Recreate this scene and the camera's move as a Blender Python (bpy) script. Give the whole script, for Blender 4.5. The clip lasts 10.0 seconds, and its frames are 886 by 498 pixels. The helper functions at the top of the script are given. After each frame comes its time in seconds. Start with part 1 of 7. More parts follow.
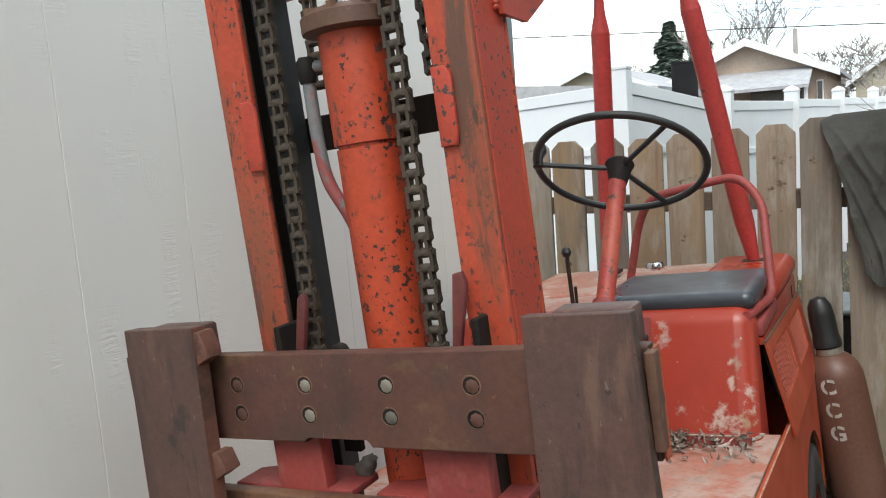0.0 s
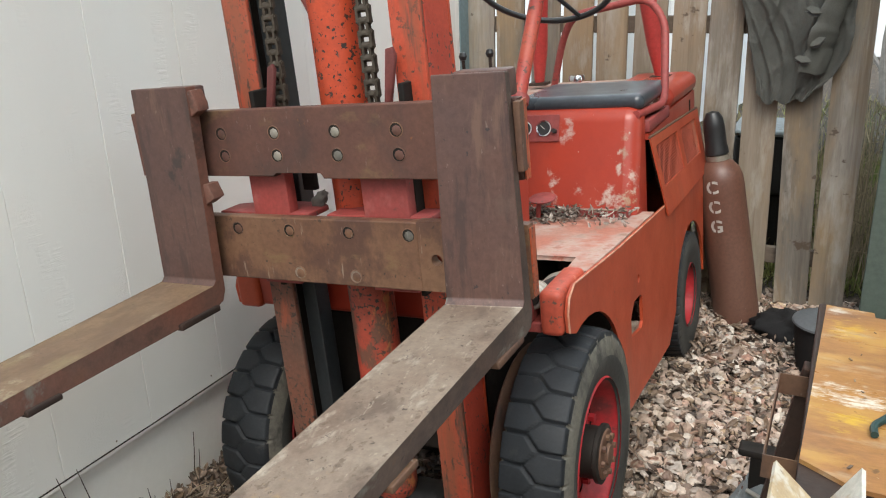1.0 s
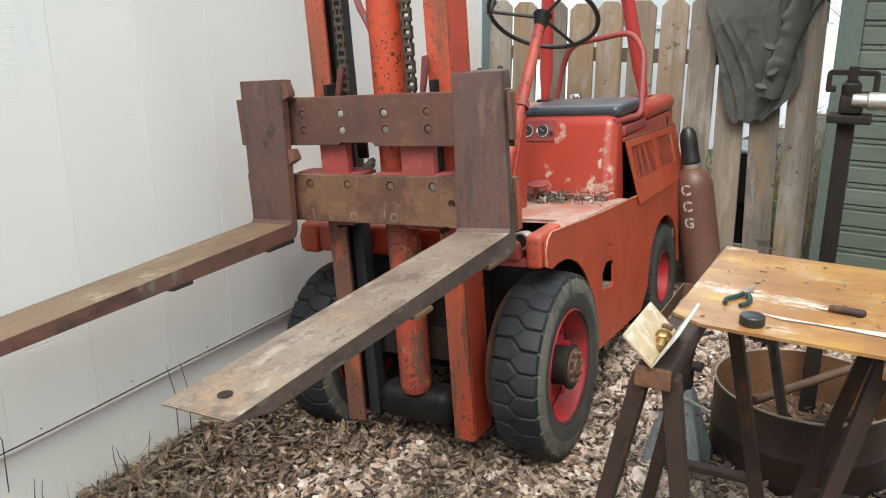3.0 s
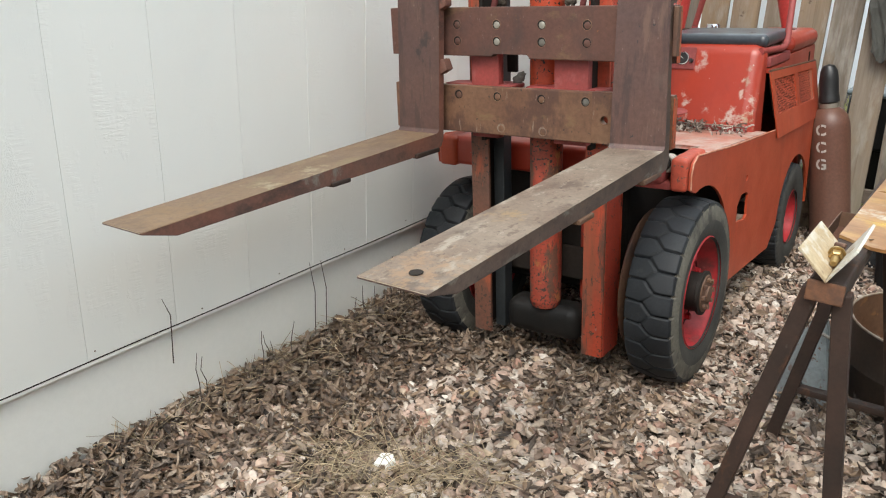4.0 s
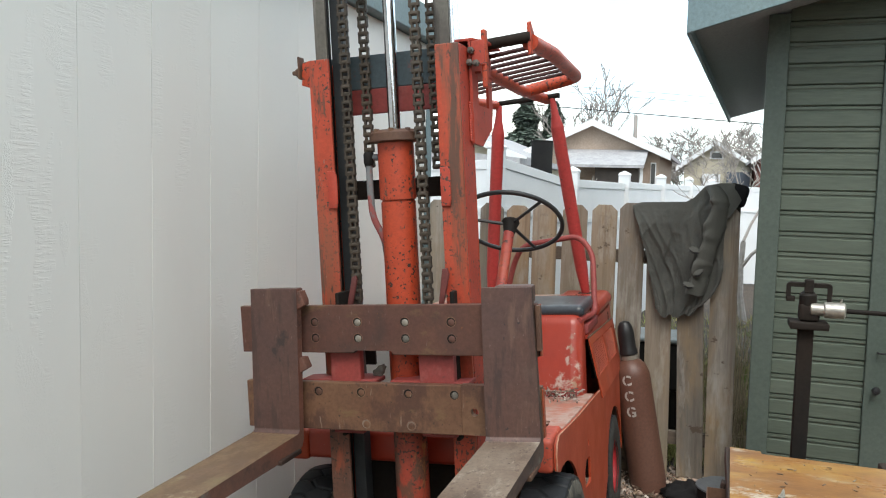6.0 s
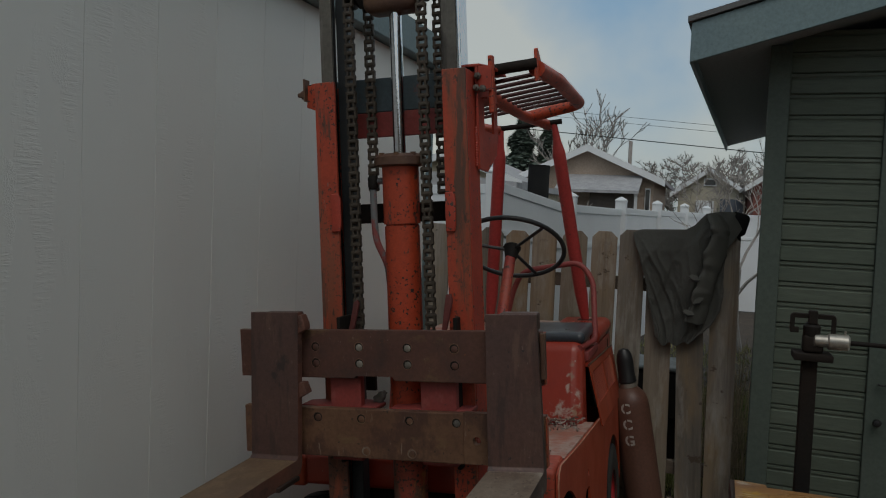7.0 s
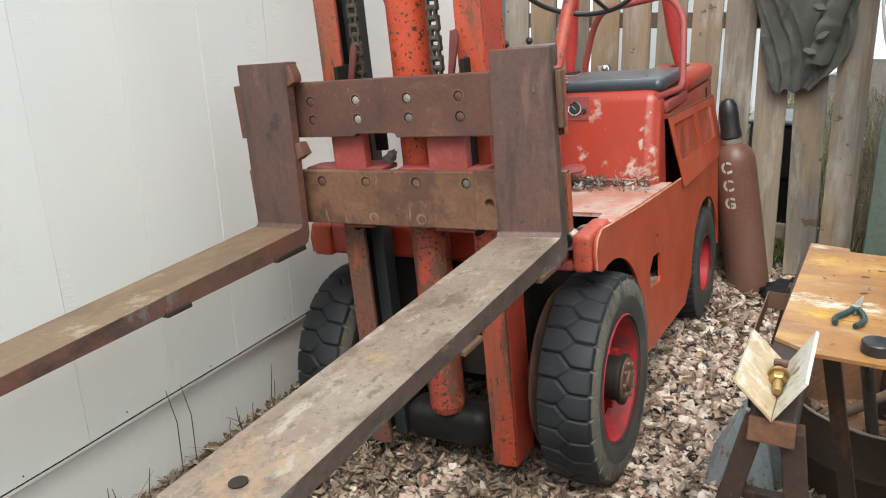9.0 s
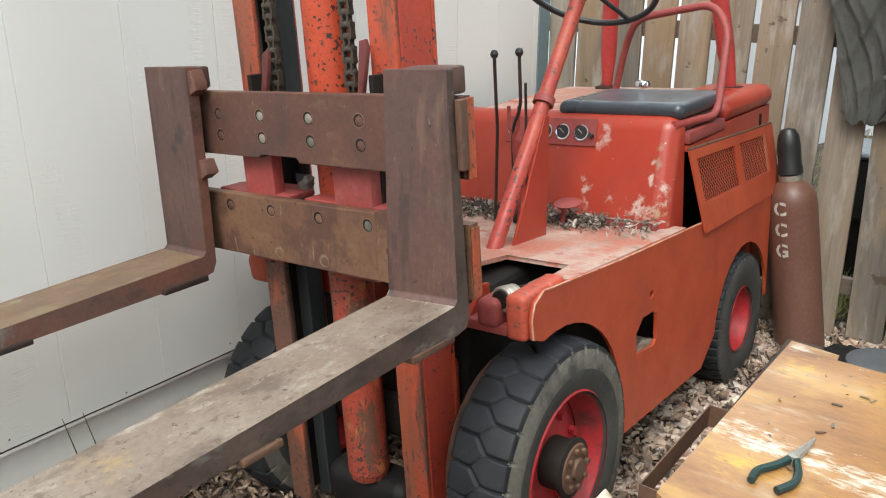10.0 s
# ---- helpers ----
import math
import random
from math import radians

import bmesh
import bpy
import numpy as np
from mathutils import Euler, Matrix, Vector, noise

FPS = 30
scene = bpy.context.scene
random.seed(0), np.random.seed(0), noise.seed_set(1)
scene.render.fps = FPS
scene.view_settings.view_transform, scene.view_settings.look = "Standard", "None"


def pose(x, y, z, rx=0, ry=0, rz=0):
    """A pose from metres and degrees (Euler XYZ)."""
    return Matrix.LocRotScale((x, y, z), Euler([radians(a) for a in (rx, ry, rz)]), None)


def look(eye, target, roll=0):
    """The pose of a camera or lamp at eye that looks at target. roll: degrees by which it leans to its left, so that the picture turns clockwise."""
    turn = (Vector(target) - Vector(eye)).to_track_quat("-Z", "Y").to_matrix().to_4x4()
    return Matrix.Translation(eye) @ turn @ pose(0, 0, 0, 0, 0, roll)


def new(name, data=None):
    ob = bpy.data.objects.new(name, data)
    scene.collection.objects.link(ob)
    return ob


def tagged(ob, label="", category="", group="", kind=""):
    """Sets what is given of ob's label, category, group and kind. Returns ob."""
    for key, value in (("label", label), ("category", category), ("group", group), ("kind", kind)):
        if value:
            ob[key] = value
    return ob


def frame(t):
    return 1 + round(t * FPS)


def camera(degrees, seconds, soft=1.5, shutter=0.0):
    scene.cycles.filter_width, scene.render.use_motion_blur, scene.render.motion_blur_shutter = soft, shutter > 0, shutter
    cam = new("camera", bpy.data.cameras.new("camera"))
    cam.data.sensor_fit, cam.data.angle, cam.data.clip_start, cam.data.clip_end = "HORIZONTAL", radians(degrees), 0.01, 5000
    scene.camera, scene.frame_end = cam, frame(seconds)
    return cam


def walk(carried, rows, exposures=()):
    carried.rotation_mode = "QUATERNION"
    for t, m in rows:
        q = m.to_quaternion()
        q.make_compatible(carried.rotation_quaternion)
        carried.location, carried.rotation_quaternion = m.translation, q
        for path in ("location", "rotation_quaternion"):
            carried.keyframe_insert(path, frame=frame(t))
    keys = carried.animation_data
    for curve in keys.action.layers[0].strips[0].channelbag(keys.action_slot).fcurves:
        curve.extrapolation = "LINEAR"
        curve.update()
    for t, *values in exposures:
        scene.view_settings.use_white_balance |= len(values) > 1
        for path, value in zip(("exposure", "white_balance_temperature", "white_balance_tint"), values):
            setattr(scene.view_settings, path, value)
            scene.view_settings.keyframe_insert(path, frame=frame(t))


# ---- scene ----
cam = camera(57.2, 10.0, 1.1)
PATH = [
    (0, (0.778, -1.037, 1.591), (-0.182, 0.697, 1.327), -4.4),
    (0.5, (0.957, -1.23, 1.591), (0.075, 0.514, 1.167), -3.7),
    (1, (1.061, -1.444, 1.543), (0.211, 0.243, 0.885), -1.9),
    (1.5, (1.126, -1.596, 1.525), (0.224, 0.06, 0.858), -2.1),
    (2, (1.207, -1.631, 1.514), (0.339, 0.066, 0.91), -1.9),
    (2.2, (1.267, -1.687, 1.529), (0.404, 0.018, 0.94), -1.6),
    (3.3, (1.451, -2.226, 1.532), (0.505, -0.559, 0.959), 0.6),
    (3.5, (1.432, -2.25, 1.515), (0.459, -0.6, 0.94), 1.2),
    (4, (1.305, -2.298, 1.464), (0.255, -0.756, 0.744), 1.8),
    (4.5, (1.101, -2.189, 1.445), (0.11, -0.632, 0.674), 1.4),
    (5, (1.038, -2.221, 1.55), (0.236, -0.483, 0.971), 2.0),
    (5.5, (0.982, -2.307, 1.616), (0.329, -0.446, 1.284), 2.2),
    (6, (0.982, -2.365, 1.652), (0.358, -0.471, 1.492), 1.4),
    (6.2, (0.96, -2.36, 1.665), (0.356, -0.455, 1.58), 1.9),
    (7.3, (0.941, -2.348, 1.652), (0.317, -0.453, 1.515), 2.9),
    (7.5, (0.941, -2.339, 1.595), (0.32, -0.462, 1.295), 2.9),
    (8, (0.953, -2.29, 1.546), (0.348, -0.466, 0.99), 2.1),
    (8.5, (1.066, -2.103, 1.536), (0.368, -0.337, 0.91), 0.4),
    (9, (1.179, -1.853, 1.527), (0.278, -0.188, 0.881), -1.8),
    (9.5, (1.206, -1.554, 1.518), (0.176, 0.032, 0.866), -1.0),
    (9.8, (1.244, -1.357, 1.56), (0.171, 0.187, 0.881), -0.1),
    (10, (1.403, -1.245, 1.54), (0.262, 0.258, 0.876), 0.2),
]
EXPOSURES = [(0.0, -0.35), (0.5, -0.5), (0.75, -0.2), (1.0, 0.0), (1.5, 0.3), (2.2, 0.25), (4.0, 0.1), (4.5, 0.1), (5.0, 0.04), (5.5, 0.0), (6.2, -0.7), (7.3, -2.6), (7.5, -2.2), (7.7, -1.2), (8.0, -0.5), (8.5, 0.17), (9.5, 0.2), (10.0, 0.15)]
walk(cam, [(t, look(eye, target, roll)) for t, eye, target, roll in PATH], EXPOSURES)

# ---- light ----
world = bpy.data.worlds.new("overcast_sky")
scene.world = world
world.use_nodes = True
wn, wl = world.node_tree.nodes, world.node_tree.links
wn.clear()
sky = wn.new("ShaderNodeTexSky")
sky.sky_type, sky.sun_disc = "NISHITA", False
sky.sun_elevation, sky.sun_rotation = radians(50), radians(150)
sky.air_density, sky.dust_density, sky.ozone_density = 1.0, 3.0, 1.0
bg_sky, bg_cloud, add, wout = (wn.new(n) for n in ("ShaderNodeBackground", "ShaderNodeBackground", "ShaderNodeAddShader", "ShaderNodeOutputWorld"))
wl.new(sky.outputs[0], bg_sky.inputs[0])
bg_sky.inputs[1].default_value = 0.11
bg_cloud.inputs[1].default_value = 2.0
where, clouds, cover, tint = (wn.new(n) for n in ("ShaderNodeTexCoord", "ShaderNodeTexNoise", "ShaderNodeMapRange", "ShaderNodeMix"))
clouds.inputs["Scale"].default_value, clouds.inputs["Detail"].default_value = 3.2, 7.0
cover.inputs["From Min"].default_value, cover.inputs["From Max"].default_value = 0.34, 0.56
tint.data_type = "RGBA"
tint.inputs[6].default_value, tint.inputs[7].default_value = (0.42, 0.68, 0.92, 1), (0.96, 1.0, 0.91, 1)
wl.new(where.outputs["Generated"], clouds.inputs["Vector"])
wl.new(clouds.outputs["Fac"], cover.inputs["Value"])
wl.new(cover.outputs[0], tint.inputs[0])
wl.new(tint.outputs[2], bg_cloud.inputs[0])
wl.new(bg_sky.outputs[0], add.inputs[0])
wl.new(bg_cloud.outputs[0], add.inputs[1])
wl.new(add.outputs[0], wout.inputs[0])
sun_data = bpy.data.lights.new("sun", "SUN")
sun_data.energy, sun_data.angle, sun_data.color = 2.4, radians(25), (1.0, 0.96, 0.9)
sun = new("sun", sun_data)
sun.matrix_world = look((1.0, -4.0, 6.0), (0, 0, 0))

# ---- builders ----
def thing(name, label="", category="", group="", m=None):
    ob = tagged(new(name), label, category, group)
    ob.empty_display_size = 0.05
    if m is not None:
        ob.matrix_world = m
    return ob


def part(name, bm, material, parent=None, label="", smooth=True, sharp=38):
    """Link a bmesh as one mesh object under a thing or a part."""
    bmesh.ops.recalc_face_normals(bm, faces=bm.faces)
    if bm.faces and all(len(e.link_faces) == 2 for e in bm.edges) and bm.calc_volume(signed=True) < 0:
        bmesh.ops.reverse_faces(bm, faces=bm.faces)
    if smooth:
        for f in bm.faces:
            f.smooth = True
        for e in bm.edges:
            turn = e.calc_face_angle(9) if len(e.link_faces) == 2 else 9
            e.smooth = turn < radians(sharp)
            if e.smooth and turn > radians(6):
                small, large = sorted(f.calc_area() for f in e.link_faces)
                e.smooth = large < 12 * small
    me = bpy.data.meshes.new(name)
    bm.to_mesh(me)
    bm.free()
    me.materials.append(material)
    ob = new(name, me)
    ob.parent = parent
    if label:
        tagged(ob, label)
    return ob


def merged(bm, add):
    me = bpy.data.meshes.new("tmp")
    add.to_mesh(me)
    add.free()
    bm.from_mesh(me)
    bpy.data.meshes.remove(me)
    return bm


def box(lo, hi, bevel=0.0, seg=2, bm=None, m=None):
    b = bmesh.new()
    bmesh.ops.create_cube(b, size=1)
    for v in b.verts:
        v.co = Vector([lo[i] + (v.co[i] + 0.5) * (hi[i] - lo[i]) for i in range(3)])
    if bevel:
        bmesh.ops.bevel(b, geom=b.edges, offset=bevel, segments=seg, affect="EDGES", profile=0.5)
    if m is not None:
        bmesh.ops.transform(b, matrix=m, verts=b.verts)
    return merged(bm, b) if bm else b


def prism(points, axis, a, b, bevel=0.0, bm=None):
    """A polygon, in the two other axes in xyz order, drawn out along an axis from a to b."""
    g = bmesh.new()
    n = "xyz".index(axis)

    def place(p, v):
        q = list(p)
        q.insert(n, v)
        return q

    low = [g.verts.new(place(p, a)) for p in points]
    high = [g.verts.new(place(p, b)) for p in points]
    g.faces.new(low)
    g.faces.new(high)
    for i in range(len(points)):
        j = (i + 1) % len(points)
        g.faces.new((low[i], low[j], high[j], high[i]))
    if bevel:
        rim = [e for e in g.edges if all(v in low for v in e.verts) or all(v in high for v in e.verts)]
        bmesh.ops.bevel(g, geom=rim, offset=bevel, segments=2, affect="EDGES", profile=0.5)
    return merged(bm, g) if bm else g


def tube(points, r, n=10, bm=None, closed=False, flat=1.0):
    """A round bar along a line of points; r is one radius or one for each point."""
    g = bm or bmesh.new()
    pts = [Vector(p) for p in points]
    rings, count = [], len(pts)
    side = None
    for i, p in enumerate(pts):
        before, after = (pts[i - 1] if i or closed else p), (pts[(i + 1) % count] if i < count - 1 or closed else p)
        way = (after - before).normalized()
        if side is None:
            side = way.orthogonal().normalized()
        side = (side - way * side.dot(way)).normalized()
        other = way.cross(side)
        rr = r[i] if isinstance(r, (list, tuple)) else r
        rings.append([g.verts.new(p + side * (rr * math.cos(2 * math.pi * k / n)) + other * (rr * flat * math.sin(2 * math.pi * k / n))) for k in range(n)])
    for i in range(count if closed else count - 1):
        a, b = rings[i], rings[(i + 1) % count]
        for k in range(n):
            g.faces.new((a[k], a[(k + 1) % n], b[(k + 1) % n], b[k]))
    if not closed:
        g.faces.new(rings[0])
        g.faces.new(rings[-1])
    return g


def bend(points, radius=0.05, steps=5):
    """Round the corners of a line of points."""
    pts = [Vector(p) for p in points]
    out = [pts[0]]
    for a, b, c in zip(pts, pts[1:], pts[2:]):
        d = min(radius, (a - b).length * 0.45, (c - b).length * 0.45)
        p, q = b + (a - b).normalized() * d, b + (c - b).normalized() * d
        for k in range(steps + 1):
            t = k / steps
            out.append(p * (1 - t) ** 2 + b * 2 * t * (1 - t) + q * t * t)
    return out + [pts[-1]]


def lathe(profile, n=32, m=None, bm=None, cap=True):
    """Turn a profile of (radius, height) round z."""
    g = bmesh.new()
    rings = [[g.verts.new((r * math.cos(2 * math.pi * k / n), r * math.sin(2 * math.pi * k / n), h)) for k in range(n)] for r, h in profile]
    for a, b in zip(rings, rings[1:]):
        for k in range(n):
            g.faces.new((a[k], a[(k + 1) % n], b[(k + 1) % n], b[k]))
    if cap:
        g.faces.new(rings[0])
        g.faces.new(rings[-1])
    if m is not None:
        bmesh.ops.transform(g, matrix=m, verts=g.verts)
    return merged(bm, g) if bm else g


def along(p, q):
    """The pose at p whose z points to q."""
    return Matrix.Translation(p) @ (Vector(q) - Vector(p)).to_track_quat("Z", "Y").to_matrix().to_4x4()


# ---- materials ----
def surf(name, a, b, rough=0.6, rough2=None, metal=0.0, stain=2.5, grain=70.0, chip=None, chip_at=0.66, chip_scale=45.0, chip_mask=4.0,
         bump=0.15, stretch=(1, 1, 1), vary=0.0, vary_to=None, island=0.0, spec=0.5, top_tint=None, top_tint_at=0.6, scrapes_and_glare=(), layers=(), tone_lo=0.82, tone_hi=1.15):
    """A worn surface: two colours in stains, fine grain, chips of a third colour, another colour on what faces up, and
    relief.
    """
    mt = bpy.data.materials.new(name)
    mt.use_nodes = True
    n, l = mt.node_tree.nodes, mt.node_tree.links
    bs = n["Principled BSDF"]
    co = n.new("ShaderNodeTexCoord")
    mp = n.new("ShaderNodeMapping")
    mp.inputs["Scale"].default_value = stretch
    info = n.new("ShaderNodeObjectInfo")
    shift = n.new("ShaderNodeVectorMath")
    shift.operation = "MULTIPLY_ADD"
    l.new(info.outputs["Random"], shift.inputs[0])
    shift.inputs[1].default_value = (17, 31, 23)
    l.new(co.outputs["Object"], shift.inputs[2])
    l.new(shift.outputs[0], mp.inputs["Vector"])

    def noise_at(scale, detail=6.0, r=0.6):
        t = n.new("ShaderNodeTexNoise")
        t.inputs["Scale"].default_value, t.inputs["Detail"].default_value, t.inputs["Roughness"].default_value = scale, detail, r
        l.new(mp.outputs[0], t.inputs["Vector"])
        return t.outputs["Fac"]

    def ramp(src, lo, hi):
        m = n.new("ShaderNodeMapRange")
        m.inputs["From Min"].default_value, m.inputs["From Max"].default_value = lo, hi
        l.new(src, m.inputs["Value"])
        return m.outputs[0]

    def mix(fac, x, y, kind="MIX"):
        m = n.new("ShaderNodeMix")
        m.data_type, m.blend_type = "RGBA", kind
        if isinstance(fac, float):
            m.inputs[0].default_value = fac
        else:
            l.new(fac, m.inputs[0])
        for s, v in ((m.inputs[6], x), (m.inputs[7], y)):
            if isinstance(v, tuple):
                s.default_value = (*v, 1)
            else:
                l.new(v, s)
        return m.outputs[2]

    def times(x, y):
        m = n.new("ShaderNodeMath")
        m.operation = "MULTIPLY"
        l.new(x, m.inputs[0])
        if isinstance(y, float):
            m.inputs[1].default_value = y
        else:
            l.new(y, m.inputs[1])
        return m.outputs[0]

    big, fine = noise_at(stain), noise_at(grain, 4.0, 0.7)
    colour = mix(ramp(big, 0.35, 0.68), a, b)
    tone = n.new("ShaderNodeMapRange")
    tone.inputs["From Min"].default_value, tone.inputs["From Max"].default_value = 0.3, 0.7
    tone.inputs["To Min"].default_value, tone.inputs["To Max"].default_value = tone_lo, tone_hi
    l.new(fine, tone.inputs["Value"])
    hsv = n.new("ShaderNodeHueSaturation")
    l.new(colour, hsv.inputs["Color"])
    l.new(tone.outputs[0], hsv.inputs["Value"])
    colour = hsv.outputs[0]
    if vary or island:
        geo = n.new("ShaderNodeNewGeometry")
        src = geo.outputs["Random Per Island"] if island else info.outputs["Random"]
        amount = island or vary
        v = n.new("ShaderNodeMapRange")
        v.inputs["To Min"].default_value, v.inputs["To Max"].default_value = 1 - amount, 1 + amount
        l.new(src, v.inputs["Value"])
        h2 = n.new("ShaderNodeHueSaturation")
        l.new(colour, h2.inputs["Color"])
        l.new(v.outputs[0], h2.inputs["Value"])
        colour = h2.outputs[0]
    if vary_to:
        wrap = n.new("ShaderNodeMath")
        wrap.operation = "FRACT"
        l.new(times(info.outputs["Random"], 7.31), wrap.inputs[0])
        colour = mix(times(ramp(wrap.outputs[0], 0.25, 0.95), 0.75), colour, vary_to)
    height = fine
    roughness = ramp(big, 0.3, 0.7)
    rm = n.new("ShaderNodeMapRange")
    rm.inputs["To Min"].default_value, rm.inputs["To Max"].default_value = rough, rough2 if rough2 is not None else min(1.0, rough + 0.2)
    l.new(roughness, rm.inputs["Value"])
    if chip:
        spots = times(ramp(noise_at(chip_scale, 3.0, 0.6), chip_at, chip_at + 0.02), ramp(noise_at(chip_mask, 3.0), 0.42, 0.5))
        colour = mix(spots, colour, chip)
        sub = n.new("ShaderNodeMath")
        sub.operation = "SUBTRACT"
        l.new(fine, sub.inputs[0])
        l.new(spots, sub.inputs[1])
        height = sub.outputs[0]
    for tint, scale, lo, hi, pull, amount in layers:
        mp2, t2 = n.new("ShaderNodeMapping"), n.new("ShaderNodeTexNoise")
        mp2.inputs["Scale"].default_value = pull
        l.new(shift.outputs[0], mp2.inputs["Vector"])
        l.new(mp2.outputs[0], t2.inputs["Vector"])
        t2.inputs["Scale"].default_value, t2.inputs["Detail"].default_value, t2.inputs["Roughness"].default_value = scale, 7.0, 0.65
        colour = mix(times(ramp(t2.outputs["Fac"], lo, hi), amount), colour, tint)
    for place, reach, *more in scrapes_and_glare:
        tint, wide = more[0] if more else (0.46, 0.41, 0.36), more[1] if len(more) > 1 else (1, 1, 1)
        scaled, far = n.new("ShaderNodeVectorMath"), n.new("ShaderNodeVectorMath")
        scaled.operation, far.operation = "MULTIPLY", "DISTANCE"
        l.new(co.outputs["Object"], scaled.inputs[0])
        scaled.inputs[1].default_value = wide
        l.new(scaled.outputs[0], far.inputs[0])
        far.inputs[1].default_value = [p * q for p, q in zip(place, wide)]
        near_by = n.new("ShaderNodeMath")
        near_by.operation = "MULTIPLY_ADD"
        l.new(ramp(far.outputs["Value"], reach, 0.0), near_by.inputs[0])
        near_by.inputs[1].default_value = 0.3
        l.new(noise_at(34.0, 6.0, 0.7), near_by.inputs[2])
        colour = mix(times(ramp(near_by.outputs[0], 0.68, 0.84), 0.75), colour, tint)
    if top_tint:
        g2 = n.new("ShaderNodeNewGeometry")
        sep = n.new("ShaderNodeSeparateXYZ")
        l.new(g2.outputs["Normal"], sep.inputs[0])
        colour = mix(times(ramp(sep.outputs[2], 0.6, 0.95), ramp(noise_at(7.0), top_tint_at - 0.25, top_tint_at + 0.2)), colour, top_tint)
    l.new(colour, bs.inputs["Base Color"])
    l.new(rm.outputs[0], bs.inputs["Roughness"])
    bs.inputs["Metallic"].default_value = metal
    bs.inputs["Specular IOR Level"].default_value = spec
    if bump:
        bp = n.new("ShaderNodeBump")
        bp.inputs["Strength"].default_value, bp.inputs["Distance"].default_value = bump, 0.004
        l.new(height, bp.inputs["Height"])
        l.new(bp.outputs[0], bs.inputs["Normal"])
    return mt


def siding(name):
    """White paint over wood-grained boards: smooth, with patches of raised ripples."""
    mt = bpy.data.materials.new(name)
    mt.use_nodes = True
    n, l = mt.node_tree.nodes, mt.node_tree.links
    bs = n["Principled BSDF"]
    co, info, add = n.new("ShaderNodeTexCoord"), n.new("ShaderNodeObjectInfo"), n.new("ShaderNodeVectorMath")
    add.operation = "MULTIPLY_ADD"
    l.new(info.outputs["Random"], add.inputs[0])
    add.inputs[1].default_value = (3, 7, 11)
    l.new(co.outputs["Object"], add.inputs[2])

    def tex(scale, stretch, detail=4.0, dist=0.0):
        m, t = n.new("ShaderNodeMapping"), n.new("ShaderNodeTexNoise")
        m.inputs["Scale"].default_value = stretch
        l.new(add.outputs[0], m.inputs["Vector"])
        l.new(m.outputs[0], t.inputs["Vector"])
        t.inputs["Scale"].default_value, t.inputs["Detail"].default_value, t.inputs["Distortion"].default_value = scale, detail, dist
        return t.outputs["Fac"]

    def rng(src, a, b, c, d):
        m = n.new("ShaderNodeMapRange")
        for k, v in zip(("From Min", "From Max", "To Min", "To Max"), (a, b, c, d)):
            m.inputs[k].default_value = v
        l.new(src, m.inputs["Value"])
        return m.outputs[0]

    def times(x, y):
        m = n.new("ShaderNodeMath")
        m.operation = "MULTIPLY"
        l.new(x, m.inputs[0])
        l.new(y, m.inputs[1])
        return m.outputs[0]

    mix = n.new("ShaderNodeMix")
    mix.data_type = "RGBA"
    l.new(rng(tex(1.3, (1, 1, 0.4)), 0.35, 0.7, 0, 1), mix.inputs[0])
    mix.inputs[6].default_value, mix.inputs[7].default_value = (0.78, 0.78, 0.735, 1), (0.735, 0.735, 0.695, 1)
    l.new(mix.outputs[2], bs.inputs["Base Color"])
    bs.inputs["Roughness"].default_value = 0.55
    mask = rng(tex(7.0, (1, 1.7, 0.55), 6.0), 0.54, 0.64, 0, 1)
    ripple = rng(tex(60.0, (1, 0.3, 2.2), 2.0, 0.5), 0.42, 0.58, 0, 1)
    swirl = times(rng(tex(5.0, (1, 1.3, 0.6), 3.0), 0.6, 0.64, 0, 1), rng(tex(150.0, (1, 0.8, 0.5), 2.0, 2.5), 0.4, 0.6, 0, 1))
    relief = n.new("ShaderNodeMath")
    relief.operation = "ADD"
    l.new(times(mask, ripple), relief.inputs[0])
    l.new(swirl, relief.inputs[1])
    wavy = n.new("ShaderNodeMath")
    wavy.operation = "ADD"
    l.new(relief.outputs[0], wavy.inputs[0])
    l.new(rng(tex(2.0, (1, 1, 0.7), 2.0), 0.3, 0.7, 0, 0.5), wavy.inputs[1])
    bp = n.new("ShaderNodeBump")
    bp.inputs["Strength"].default_value, bp.inputs["Distance"].default_value = 0.31, 0.0022
    l.new(wavy.outputs[0], bp.inputs["Height"])
    l.new(bp.outputs[0], bs.inputs["Normal"])
    return mt


ORANGE = surf("orange_paint", (0.43, 0.062, 0.021), (0.34, 0.05, 0.019), 0.36, 0.56, chip=(0.09, 0.05, 0.035), chip_at=0.74, chip_scale=40, bump=0.05, tone_lo=0.9, tone_hi=1.08,
              layers=(((0.46, 0.12, 0.05), 4.0, 0.52, 0.75, (1, 1, 0.6), 0.35), ((0.2, 0.045, 0.025), 6.0, 0.56, 0.75, (1, 1, 0.35), 0.5), ((0.08, 0.045, 0.033), 34.0, 0.67, 0.7, (1, 1, 0.7), 0.8)))
MAST = surf("chipped_mast_paint", (0.47, 0.062, 0.022), (0.38, 0.052, 0.02), 0.38, 0.58, chip=(0.03, 0.02, 0.017), chip_at=0.585, chip_scale=85, chip_mask=7, bump=0.12,
            layers=(((0.07, 0.045, 0.035), 26.0, 0.63, 0.66, (1, 1, 0.5), 0.9), ((0.55, 0.17, 0.09), 18.0, 0.62, 0.75, (1, 1, 0.3), 0.4)))
